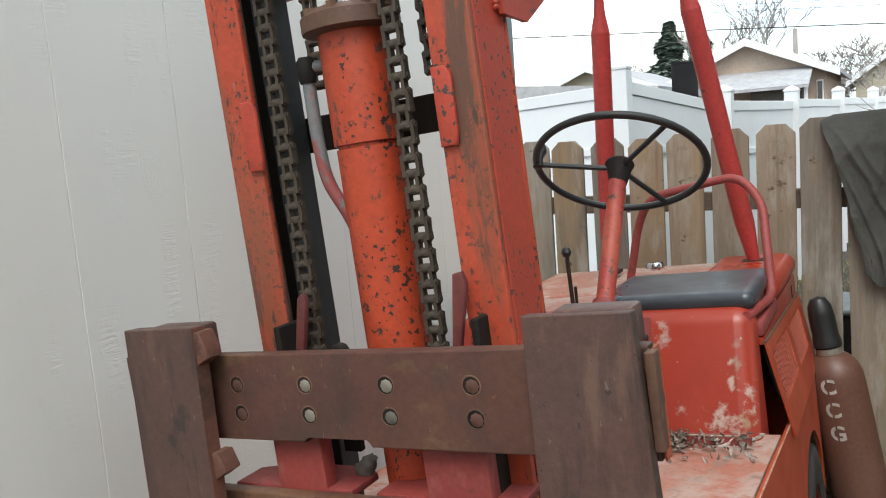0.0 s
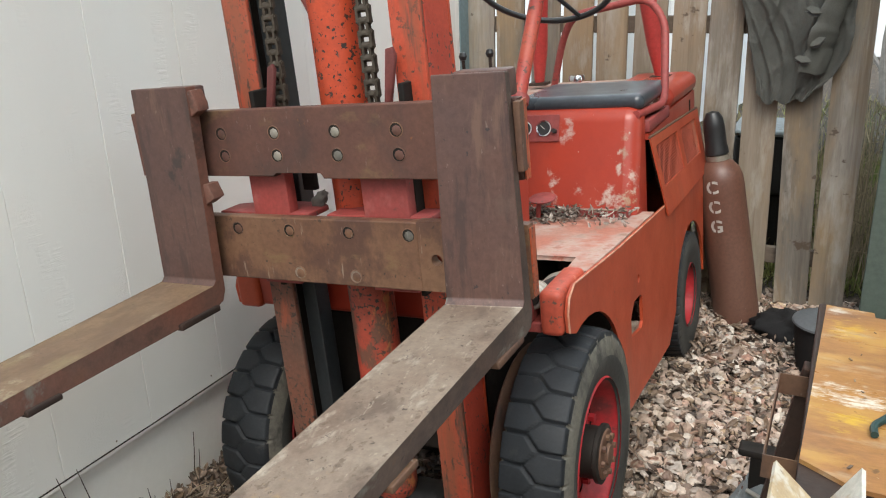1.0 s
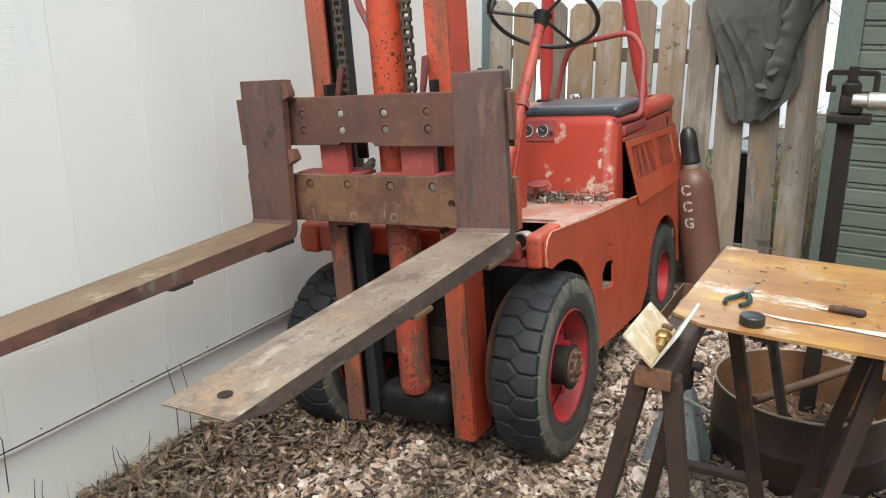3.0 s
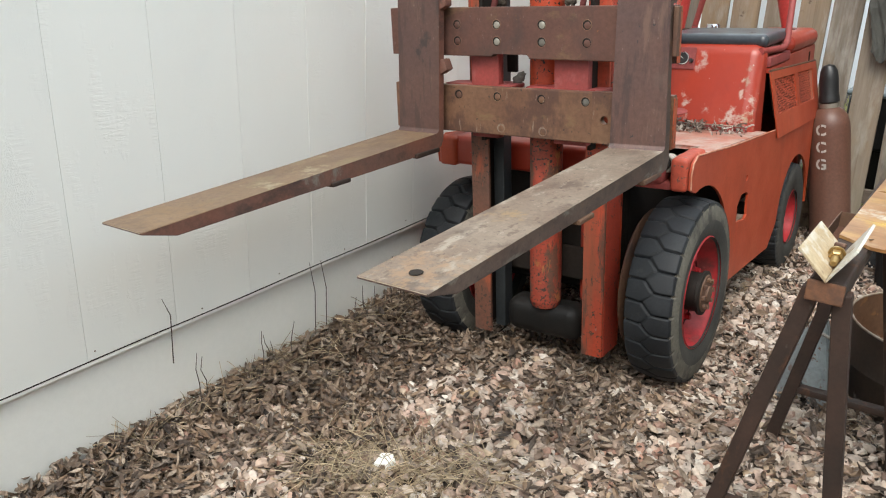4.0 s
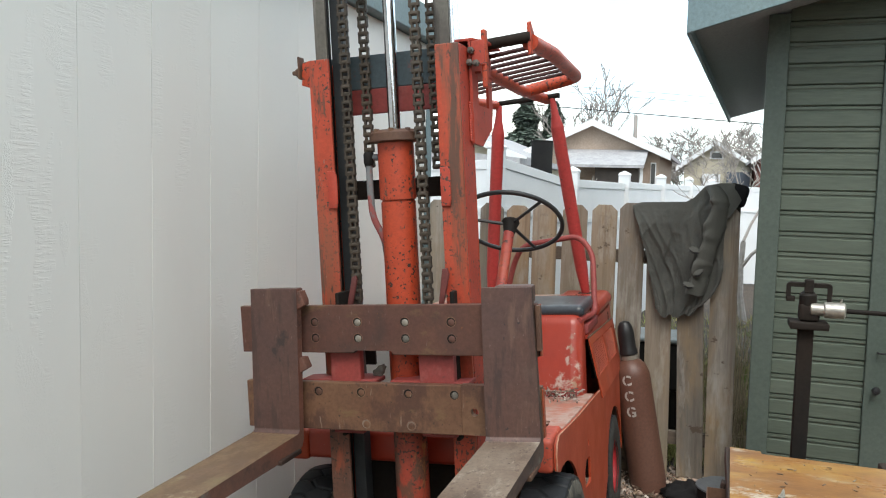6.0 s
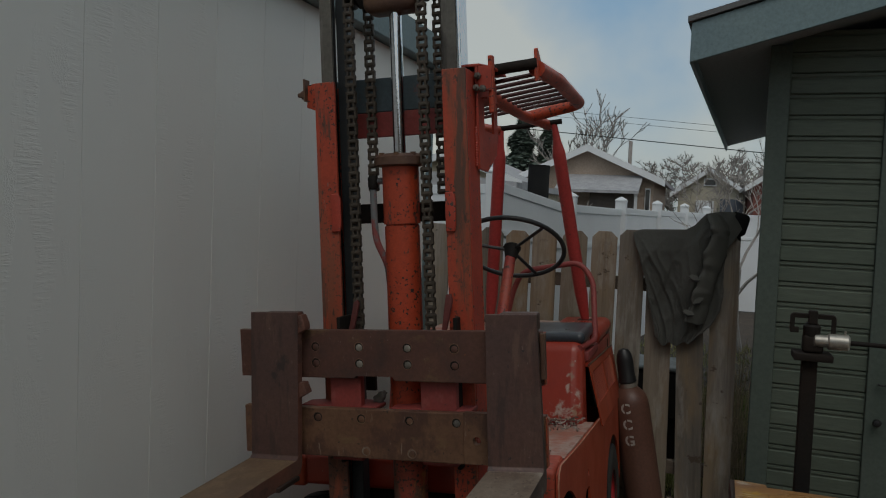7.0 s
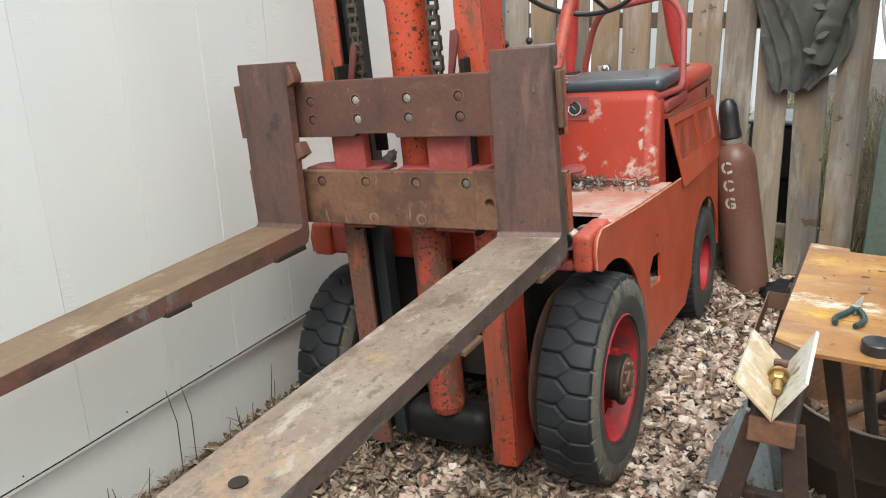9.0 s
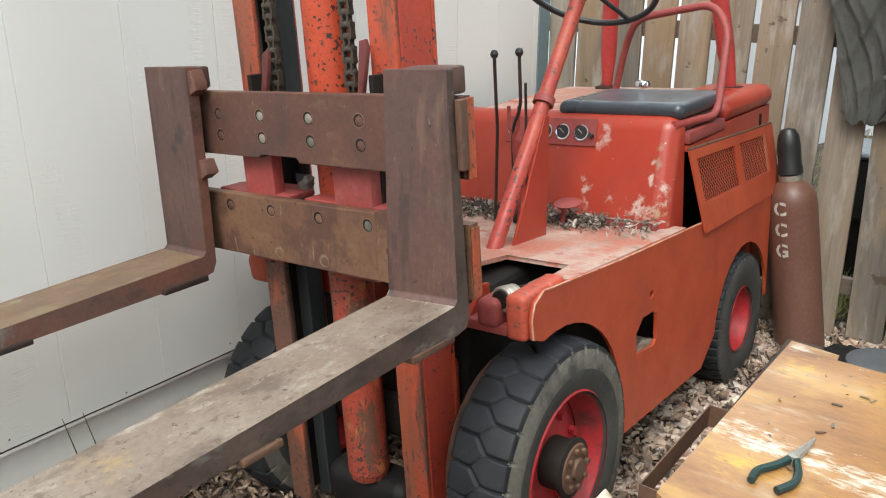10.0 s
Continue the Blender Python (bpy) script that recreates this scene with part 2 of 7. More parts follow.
MAST_WORN = surf("rusty_worn_mast_paint", (0.4, 0.075, 0.028), (0.2, 0.07, 0.036), 0.5, 0.7, stain=4, chip=(0.05, 0.032, 0.026), chip_at=0.56, chip_scale=110, chip_mask=6, bump=0.15,
                 layers=(((0.085, 0.05, 0.036), 9.0, 0.57, 0.61, (1.6, 1.6, 0.3), 0.92), ((0.05, 0.034, 0.028), 40.0, 0.6, 0.63, (1.5, 1.5, 0.4), 0.9), ((0.34, 0.13, 0.05), 30.0, 0.6, 0.7, (1, 1, 0.5), 0.6)))
MAST_LOW = surf("rust_eaten_mast_paint", (0.36, 0.052, 0.028), (0.24, 0.05, 0.03), 0.45, 0.65, stain=5, chip=(0.04, 0.027, 0.022), chip_at=0.56, chip_scale=95, chip_mask=5, bump=0.15,
                layers=(((0.1, 0.055, 0.036), 12.0, 0.54, 0.58, (1, 1, 0.4), 0.85), ((0.4, 0.16, 0.05), 22.0, 0.6, 0.66, (1, 1, 0.5), 0.7)))
MAST_BROWN = surf("brown_rusted_upright", (0.16, 0.06, 0.036), (0.09, 0.05, 0.036), 0.5, 0.7, stain=6, chip=(0.04, 0.028, 0.023), chip_at=0.57, chip_scale=80, chip_mask=5, bump=0.15,
                  layers=(((0.3, 0.075, 0.035), 10.0, 0.58, 0.64, (1.5, 1.5, 0.3), 0.8), ((0.2, 0.16, 0.12), 50.0, 0.63, 0.67, (1.5, 1.5, 0.4), 0.7)))
MAST_WEB = surf("smooth_red_mast_paint", (0.43, 0.055, 0.028), (0.34, 0.044, 0.026), 0.4, 0.6, chip=(0.06, 0.04, 0.032), chip_at=0.6, chip_scale=70, chip_mask=5, bump=0.08)
COWL = surf("red_cowl_paint", (0.35, 0.04, 0.02), (0.28, 0.031, 0.017), 0.26, 0.44, chip=(0.42, 0.36, 0.32), chip_at=0.8, chip_scale=14, chip_mask=2.2, bump=0.015, tone_lo=0.95, tone_hi=1.05, grain=40,
            layers=(((0.45, 0.085, 0.045), 3.0, 0.54, 0.75, (1, 1, 0.5), 0.3), ((0.2, 0.028, 0.02), 7.0, 0.54, 0.72, (1, 1, 0.3), 0.5), ((0.07, 0.04, 0.03), 40.0, 0.69, 0.72, (1, 1, 0.7), 0.8)),
            scrapes_and_glare=(((0.375, 1.13, 0.765), 0.13, (0.5, 0.44, 0.38), (1, 1, 1.7)), ((0.415, 1.135, 0.765), 0.1, (0.27, 0.2, 0.11), (1.6, 1, 1)), ((0.425, 1.15, 0.83), 0.11, (0.5, 0.44, 0.38), (2.4, 1, 1)), ((0.398, 1.175, 0.91), 0.14, (0.28, 0.2, 0.14), (5, 1, 1)), ((0.385, 1.165, 0.87), 0.1, (0.5, 0.42, 0.36), (5, 1, 1)),
                     ((0.155, 1.145, 0.81), 0.1, (0.5, 0.45, 0.4), (2.6, 1, 1)), ((0.165, 1.12, 0.75), 0.08, (0.48, 0.4, 0.36), (2, 1, 1)), ((0.202, 1.188, 1.0), 0.11, (0.46, 0.38, 0.34), (2, 1, 1)), ((0.25, 1.14, 0.79), 0.04)))
PINK = surf("faded_red_paint", (0.29, 0.048, 0.04), (0.21, 0.042, 0.04), 0.5, 0.7, chip=(0.1, 0.06, 0.05), chip_at=0.68, bump=0.08, layers=(((0.34, 0.12, 0.1), 14.0, 0.58, 0.7, (1, 1, 0.6), 0.5), ((0.06, 0.035, 0.03), 30.0, 0.64, 0.7, (1, 1, 1), 0.7)))
DECK = surf("faded_deck_paint", (0.4, 0.13, 0.085), (0.38, 0.24, 0.19), 0.45, 0.7, stain=4, chip=(0.12, 0.09, 0.07), chip_at=0.64, bump=0.1,
            layers=(((0.46, 0.39, 0.34), 6.0, 0.46, 0.6, (1, 1, 1), 0.8), ((0.4, 0.08, 0.04), 6.0, 0.58, 0.66, (1, 1, 1), 0.8), ((0.2, 0.12, 0.085), 12.0, 0.58, 0.68, (1, 1, 1), 0.6), ((0.12, 0.08, 0.06), 40.0, 0.64, 0.7, (1, 1, 1), 0.7)))
RUST = surf("brown_rusted_steel", (0.095, 0.048, 0.036), (0.16, 0.088, 0.048), 0.5, 0.7, metal=0.15, stain=4, chip=(0.25, 0.11, 0.04), chip_at=0.7, chip_scale=20, bump=0.12,
            layers=(((0.05, 0.035, 0.03), 14.0, 0.55, 0.68, (1, 1, 0.4), 0.7), ((0.24, 0.19, 0.15), 45.0, 0.64, 0.72, (1, 1, 0.5), 0.6)))
UPBAR = surf("red_brown_bar_steel", (0.1, 0.046, 0.036), (0.135, 0.062, 0.043), 0.45, 0.65, metal=0.15, stain=5, bump=0.12,
             layers=(((0.055, 0.036, 0.032), 8.0, 0.5, 0.68, (1, 1, 0.7), 0.75), ((0.2, 0.135, 0.06), 11.0, 0.58, 0.7, (0.6, 1, 1), 0.6), ((0.3, 0.12, 0.03), 24.0, 0.66, 0.72, (1, 1, 0.8), 0.8), ((0.26, 0.21, 0.17), 70.0, 0.66, 0.72, (1.4, 1, 0.3), 0.7), ((0.03, 0.022, 0.02), 60.0, 0.66, 0.7, (1, 1, 1), 0.8)))
LOWBAR = surf("tan_brown_bar_steel", (0.145, 0.072, 0.044), (0.19, 0.102, 0.058), 0.42, 0.62, metal=0.15, stain=5, bump=0.12,
              layers=(((0.085, 0.042, 0.032), 7.0, 0.5, 0.58, (1, 1, 0.7), 0.8), ((0.2, 0.13, 0.062), 9.0, 0.56, 0.64, (0.5, 1, 1.2), 0.7), ((0.3, 0.23, 0.17), 50.0, 0.64, 0.68, (1.6, 1, 0.2), 0.7), ((0.04, 0.028, 0.024), 50.0, 0.63, 0.66, (1, 1, 1), 0.8)))
SHANK = surf("purple_brown_fork_steel", (0.108, 0.057, 0.045), (0.085, 0.048, 0.042), 0.42, 0.6, metal=0.1, stain=6, chip=(0.045, 0.033, 0.032), chip_at=0.68, bump=0.14,
             layers=(((0.055, 0.034, 0.031), 18.0, 0.52, 0.62, (1.6, 1.6, 0.25), 0.75), ((0.17, 0.1, 0.07), 14.0, 0.58, 0.68, (1.6, 1.6, 0.3), 0.6), ((0.2, 0.15, 0.12), 95.0, 0.65, 0.69, (1.4, 1.4, 0.5), 0.6), ((0.034, 0.027, 0.026), 7.0, 0.63, 0.67, (1, 1, 0.7), 0.75), ((0.2, 0.14, 0.1), 4.0, 0.62, 0.72, (1, 1, 0.8), 0.4)))
BLADE = surf("worn_fork_blade_steel", (0.195, 0.142, 0.108), (0.285, 0.23, 0.18), 0.36, 0.55, metal=0.2, stain=6, bump=0.14,
             layers=(((0.1, 0.072, 0.058), 8.0, 0.54, 0.64, (1.1, 0.7, 1), 0.7), ((0.4, 0.345, 0.28), 12.0, 0.57, 0.64, (1.3, 0.6, 1), 0.75), ((0.11, 0.075, 0.055), 30.0, 0.58, 0.63, (1.2, 0.8, 1), 0.7), ((0.45, 0.39, 0.31), 50.0, 0.62, 0.68, (1.5, 0.5, 1), 0.55), ((0.34, 0.22, 0.11), 14.0, 0.64, 0.7, (1, 0.8, 1), 0.5), ((0.05, 0.036, 0.03), 85.0, 0.63, 0.66, (1, 1, 1), 0.85)),
             scrapes_and_glare=(((0.43, -1.12, 0.83), 0.22, (0.34, 0.215, 0.13)), ((0.4, -0.75, 0.845), 0.1, (0.33, 0.23, 0.12))))
BLADE_LEFT = surf("brown_fork_blade_steel", (0.17, 0.105, 0.064), (0.215, 0.147, 0.09), 0.4, 0.58, metal=0.2, stain=5, bump=0.12,
                  layers=(((0.13, 0.08, 0.05), 8.0, 0.52, 0.62, (1.1, 0.6, 1), 0.7), ((0.34, 0.29, 0.2), 9.0, 0.58, 0.66, (1.2, 0.5, 1), 0.6), ((0.24, 0.2, 0.1), 6.0, 0.55, 0.66, (1, 0.5, 1), 0.5), ((0.05, 0.035, 0.03), 80.0, 0.65, 0.68, (1, 1, 1), 0.8)),
                  scrapes_and_glare=(((-0.37, -1.12, 0.83), 0.3, (0.24, 0.15, 0.08)), ((-0.33, -0.62, 0.85), 0.12, (0.36, 0.31, 0.21)), ((-0.33, -0.8, 0.845), 0.1, (0.36, 0.31, 0.21))))
SIDE_LEFT = surf("red_brown_fork_side", (0.17, 0.07, 0.048), (0.12, 0.066, 0.05), 0.5, 0.7, metal=0.1, stain=6, bump=0.14,
                 layers=(((0.04, 0.028, 0.025), 9.0, 0.52, 0.62, (1, 0.6, 1), 0.8), ((0.16, 0.08, 0.05), 14.0, 0.6, 0.7, (1, 0.6, 1), 0.6)),
                 scrapes_and_glare=(((-0.28, -0.66, 0.83), 0.075, (0.2, 0.205, 0.18)), ((-0.28, -0.58, 0.83), 0.06, (0.17, 0.17, 0.15))))
SIDE = surf("grimy_fork_side", (0.085, 0.052, 0.042), (0.115, 0.082, 0.066), 0.5, 0.7, metal=0.1, stain=6, bump=0.14,
            layers=(((0.04, 0.03, 0.027), 12.0, 0.48, 0.62, (1, 0.6, 1), 0.8), ((0.26, 0.27, 0.235), 9.0, 0.56, 0.66, (1, 0.6, 1.2), 0.7), ((0.17, 0.09, 0.045), 18.0, 0.6, 0.7, (1, 0.6, 1), 0.7), ((0.03, 0.022, 0.02), 60.0, 0.62, 0.68, (1, 1, 1), 0.8)))
EDGE = surf("bright_worn_edge", (0.4, 0.34, 0.27), (0.24, 0.17, 0.12), 0.35, 0.55, metal=0.3, stain=25, bump=0.1)
GREASE = surf("black_grease", (0.01, 0.0095, 0.009), (0.028, 0.022, 0.018), 0.5, 0.75, bump=0.2, spec=0.2)
OLDSTEEL = surf("grey_brown_rail_steel", (0.15, 0.14, 0.12), (0.09, 0.08, 0.07), 0.45, 0.65, metal=0.3, bump=0.1, layers=(((0.03, 0.026, 0.023), 12.0, 0.55, 0.66, (1, 1, 0.2), 0.8), ((0.26, 0.25, 0.23), 30.0, 0.6, 0.7, (2, 2, 0.1), 0.6)))
CHAIN = surf("oily_chain_steel", (0.05, 0.04, 0.03), (0.085, 0.066, 0.048), 0.45, 0.65, metal=0.3, bump=0.1)
# Near-black for dark parts, and for sheets that paint shade behind openings
DARK = surf("dark_parts_and_shade", (0.012, 0.011, 0.01), (0.026, 0.019, 0.015), 0.7, 0.9, bump=0.1, spec=0.2)
CHROME = surf("chrome", (0.75, 0.76, 0.78), (0.66, 0.67, 0.7), 0.08, 0.18, metal=1.0, bump=0.0)
BRIGHT = surf("bright_bolt_steel", (0.42, 0.4, 0.36), (0.3, 0.27, 0.22), 0.35, 0.55, metal=0.6, bump=0.1)
TYRE = surf("black_tyre_rubber", (0.013, 0.015, 0.018), (0.026, 0.029, 0.033), 0.5, 0.75, stain=8, grain=120, bump=0.1, spec=0.3,
            layers=(((0.07, 0.068, 0.062), 22.0, 0.6, 0.76, (1, 1, 1), 0.5), ((0.012, 0.012, 0.013), 9.0, 0.55, 0.7, (1, 1, 1), 0.6)))
SIDEWALL = surf("scuffed_sidewall_rubber", (0.038, 0.038, 0.036), (0.07, 0.068, 0.061), 0.7, 0.88, stain=7, bump=0.15, spec=0.25)
SHOULDER = surf("dusty_tyre_shoulder", (0.105, 0.098, 0.083), (0.16, 0.15, 0.125), 0.75, 0.9, stain=9, bump=0.15, spec=0.2, layers=(((0.035, 0.035, 0.035), 12.0, 0.5, 0.68, (1, 1, 1), 0.8), ((0.2, 0.185, 0.15), 30.0, 0.58, 0.68, (1, 1, 1), 0.5)))
RIM = surf("red_rim_paint", (0.42, 0.022, 0.028), (0.29, 0.018, 0.022), 0.4, 0.6, stain=9, chip=(0.05, 0.03, 0.028), chip_at=0.66, bump=0.05, layers=(((0.07, 0.028, 0.025), 9.0, 0.54, 0.68, (1, 1, 1), 0.7), ((0.5, 0.12, 0.1), 18.0, 0.64, 0.74, (1, 1, 1), 0.4)))
# Paler blue-grey in patches where the seat faces up
VINYL = surf("black_seat_vinyl", (0.03, 0.036, 0.045), (0.045, 0.052, 0.062), 0.22, 0.38, bump=0.05, top_tint=(0.13, 0.15, 0.17))
BLACK = surf("black_plastic", (0.015, 0.015, 0.016), (0.025, 0.025, 0.026), 0.3, 0.5, bump=0.03)
WHITEWALL = siding("white_painted_siding")
FOUND = surf("white_painted_foundation", (0.82, 0.812, 0.76), (0.79, 0.782, 0.73), 0.55, 0.75, stain=1.2, grain=40, bump=0.02, tone_lo=0.98, tone_hi=1.02)
TEAL = surf("blue_grey_trim_paint", (0.15, 0.22, 0.24), (0.18, 0.25, 0.26), 0.5, 0.7, bump=0.05)
GREEN = surf("green_shed_siding", (0.082, 0.105, 0.08), (0.098, 0.12, 0.092), 0.5, 0.68, stain=2, grain=30, bump=0.25, stretch=(0.35, 1, 3), vary=0.06)
GREENTRIM = surf("green_shed_trim", (0.072, 0.096, 0.08), (0.084, 0.108, 0.09), 0.5, 0.68, bump=0.12)
PICKET = surf("weathered_fence_wood", (0.16, 0.136, 0.108), (0.265, 0.237, 0.203), 0.7, 0.88, stain=3, grain=28, bump=0.35, stretch=(3, 1, 0.22), vary=0.28, vary_to=(0.34, 0.225, 0.125), chip=(0.26, 0.15, 0.07), chip_at=0.7, chip_scale=7,
              layers=(((0.33, 0.22, 0.11), 1.8, 0.48, 0.66, (1.5, 1, 0.5), 0.7), ((0.4, 0.37, 0.325), 4.0, 0.52, 0.66, (2, 1, 0.5), 0.7), ((0.2, 0.175, 0.11), 3.2, 0.56, 0.68, (1, 1, 0.8), 0.45), ((0.1, 0.085, 0.07), 4.0, 0.62, 0.74, (1.2, 1, 1.6), 0.5), ((0.11, 0.085, 0.066), 9.0, 0.6, 0.76, (4, 1, 0.15), 0.5), ((0.07, 0.045, 0.028), 8.0, 0.64, 0.68, (1.2, 1, 1.6), 0.8), ((0.13, 0.09, 0.06), 5.0, 0.55, 0.7, (6, 1, 0.12), 0.6)))
RAILWOOD = surf("dark_fence_rail_wood", (0.1, 0.075, 0.055), (0.13, 0.1, 0.075), 0.75, 0.9, grain=30, stretch=(0.3, 1, 3), bump=0.3)
RAGS = surf("black_rag_cloth", (0.012, 0.012, 0.013), (0.022, 0.021, 0.02), 0.85, 0.95, grain=150, bump=0.3, spec=0.2)
VINYLW = surf("white_vinyl", (0.74, 0.76, 0.78), (0.7, 0.72, 0.74), 0.4, 0.5, bump=0.0, tone_lo=0.98, tone_hi=1.02)
SOIL = surf("soil_and_dust", (0.036, 0.026, 0.019), (0.07, 0.051, 0.036), 0.85, 0.95, stain=3, grain=60, bump=0.6, layers=(((0.3, 0.24, 0.18), 24.0, 0.6, 0.63, (1, 1, 1), 0.6), ((0.12, 0.085, 0.06), 33.0, 0.56, 0.6, (1, 1, 1), 0.6)))
# The pale diagonal row paints a glossy reflection along with real residue
TABLE = surf("ochre_rusted_plate", (0.34, 0.17, 0.058), (0.25, 0.115, 0.045), 0.2, 0.42, stain=4, bump=0.06, stretch=(0.6, 1.6, 1),
             layers=(((0.42, 0.24, 0.07), 6.0, 0.5, 0.62, (0.7, 1.4, 1), 0.7), ((0.17, 0.085, 0.045), 4.0, 0.56, 0.68, (0.6, 1.6, 1), 0.65), ((0.44, 0.36, 0.24), 9.0, 0.58, 0.7, (0.5, 1.6, 1), 0.55), ((0.09, 0.05, 0.03), 45.0, 0.64, 0.7, (1, 1, 1), 0.7), ((0.1, 0.06, 0.035), 16.0, 0.66, 0.7, (0.4, 2.5, 1), 0.6)),
             scrapes_and_glare=tuple(((1.07 + 0.04 * k, -0.06 - 0.006 * k, 0.84), 0.085 - 0.004 * k, (0.62, 0.57, 0.48)) for k in range(10)) + (((1.1, 0.31, 0.84), 0.07, (0.55, 0.5, 0.42)), ((1.12, 0.22, 0.84), 0.1, (0.5, 0.3, 0.05)), ((1.13, -0.15, 0.84), 0.07, (0.52, 0.33, 0.04)), ((1.3, -0.3, 0.84), 0.08, (0.52, 0.42, 0.3)), ((1.55, -0.2, 0.84), 0.09, (0.5, 0.42, 0.3))))
HORSE = surf("dark_brown_sawhorse_steel", (0.024, 0.017, 0.014), (0.05, 0.027, 0.019), 0.5, 0.75, spec=0.35, bump=0.12, stain=6, layers=(((0.12, 0.05, 0.024), 9.0, 0.58, 0.68, (1, 1, 0.6), 0.7), ((0.1, 0.085, 0.075), 30.0, 0.64, 0.7, (1, 1, 0.4), 0.5)))
BROWNCYL = surf("brown_cylinder_paint", (0.12, 0.054, 0.037), (0.145, 0.072, 0.05), 0.4, 0.58, bump=0.05, chip=(0.3, 0.24, 0.2), chip_at=0.73)
CLOTH = surf("dark_olive_cloth", (0.062, 0.063, 0.055), (0.082, 0.082, 0.072), 0.75, 0.9, grain=200, bump=0.3, layers=(((0.055, 0.056, 0.05), 7.0, 0.5, 0.7, (1, 1, 0.6), 0.6), ((0.115, 0.112, 0.1), 10.0, 0.66, 0.76, (1, 1, 0.5), 0.5)))
PAINTW = surf("white_stencil_paint", (0.5, 0.48, 0.44), (0.36, 0.33, 0.3), 0.6, 0.7, bump=0.0, stain=20)


def pieces(name, colours, rough=0.8, grain=60.0, bump=0.2):
    """Loose pieces, each with a colour of its own from a scale."""
    mt = bpy.data.materials.new(name)
    mt.use_nodes = True
    n, l = mt.node_tree.nodes, mt.node_tree.links
    bs = n["Principled BSDF"]
    geo, ramp, co, tx, hsv, rng, bp = (n.new(k) for k in ("ShaderNodeNewGeometry", "ShaderNodeValToRGB", "ShaderNodeTexCoord", "ShaderNodeTexNoise", "ShaderNodeHueSaturation", "ShaderNodeMapRange", "ShaderNodeBump"))
    el = ramp.color_ramp.elements
    while len(el) < len(colours):
        el.new(0.5)
    for k, c in enumerate(colours):
        el[k].position = k / (len(colours) - 1)
        el[k].color = (*c, 1)
    l.new(geo.outputs["Random Per Island"], ramp.inputs[0])
    l.new(co.outputs["Object"], tx.inputs["Vector"])
    tx.inputs["Scale"].default_value, tx.inputs["Detail"].default_value = grain, 5
    rng.inputs["From Min"].default_value, rng.inputs["From Max"].default_value = 0.3, 0.7
    rng.inputs["To Min"].default_value, rng.inputs["To Max"].default_value = 0.72, 1.2
    l.new(tx.outputs["Fac"], rng.inputs["Value"])
    l.new(ramp.outputs[0], hsv.inputs["Color"])
    l.new(rng.outputs[0], hsv.inputs["Value"])
    l.new(hsv.outputs[0], bs.inputs["Base Color"])
    bs.inputs["Roughness"].default_value = rough
    bp.inputs["Strength"].default_value, bp.inputs["Distance"].default_value = bump, 0.003
    l.new(tx.outputs["Fac"], bp.inputs["Height"])
    l.new(bp.outputs[0], bs.inputs["Normal"])
    return mt


STONES = pieces("river_gravel", [(0.344, 0.244, 0.185), (0.524, 0.434, 0.353), (0.398, 0.258, 0.19), (0.597, 0.524, 0.443), (0.208, 0.149, 0.113), (0.488, 0.362, 0.28), (0.298, 0.244, 0.203), (0.669, 0.606, 0.533), (0.362, 0.203, 0.145), (0.154, 0.113, 0.09), (0.452, 0.38, 0.321), (0.425, 0.303, 0.185)], 0.7)
CHIPS = pieces("dry_leaves", [(0.075, 0.05, 0.036), (0.22, 0.155, 0.11), (0.04, 0.028, 0.022), (0.33, 0.25, 0.185), (0.12, 0.076, 0.048), (0.25, 0.17, 0.11), (0.05, 0.036, 0.028), (0.4, 0.32, 0.245)], 0.7, 120)
DECKLEAF = pieces("grey_deck_leaves", [(0.07, 0.05, 0.04), (0.3, 0.25, 0.21), (0.04, 0.03, 0.025), (0.48, 0.43, 0.38), (0.16, 0.11, 0.08), (0.1, 0.075, 0.06)], 0.75, 120)
LITTER = pieces("dark_litter", [(0.03, 0.022, 0.017), (0.085, 0.06, 0.044), (0.022, 0.016, 0.013), (0.14, 0.1, 0.074), (0.05, 0.036, 0.027)], 0.8, 120)
STRAW = surf("dry_grass", (0.4, 0.32, 0.21), (0.3, 0.225, 0.14), 0.7, 0.85, island=0.4, bump=0.0)
TWIG = surf("dark_weed_stem", (0.06, 0.045, 0.035), (0.09, 0.065, 0.05), 0.8, 0.9, bump=0.1)

# ---- setting ----
bm = bmesh.new()
bmesh.ops.create_grid(bm, x_segments=2, y_segments=2, size=1)
bm.clear()
near = [(-0.66 + i * 0.09, -4 + j * 0.09) for j in range(100) for i in range(45)]


def ground_z(x, y):
    """The yard's height: it falls towards the truck's far wheels and rises again in the litter by the wall."""
    k = max(0.0, min(1.0, (-0.3 - x) / 0.34))
    return 0.04 * min(x, 1.2) - 0.03 + 0.068 * k * k * (3 - 2 * k) + 0.02 * noise.noise((x * 2, y * 2, 0))


verts = [bm.verts.new((x, y, ground_z(x, y) + 0.008 * noise.noise((x * 9, y * 9, 3)))) for x, y in near]
for j in range(99):
    for i in range(44):
        bm.faces.new([verts[j * 45 + i], verts[j * 45 + i + 1], verts[(j + 1) * 45 + i + 1], verts[(j + 1) * 45 + i]])
rim = [e for e in bm.edges if e.is_boundary]
out = bmesh.ops.extrude_edge_only(bm, edges=rim)
for v in out["geom"]:
    if isinstance(v, bmesh.types.BMVert):
        d = Vector((v.co.x - 1.2, v.co.y - 0.4))
        d *= 600 / max(abs(d.x), abs(d.y))
        v.co = (d.x, d.y, -0.15)
ground = tagged(part("ground", bm, SOIL), "brown soil yard covered in gravel and dead leaves", "ground", kind="structure")


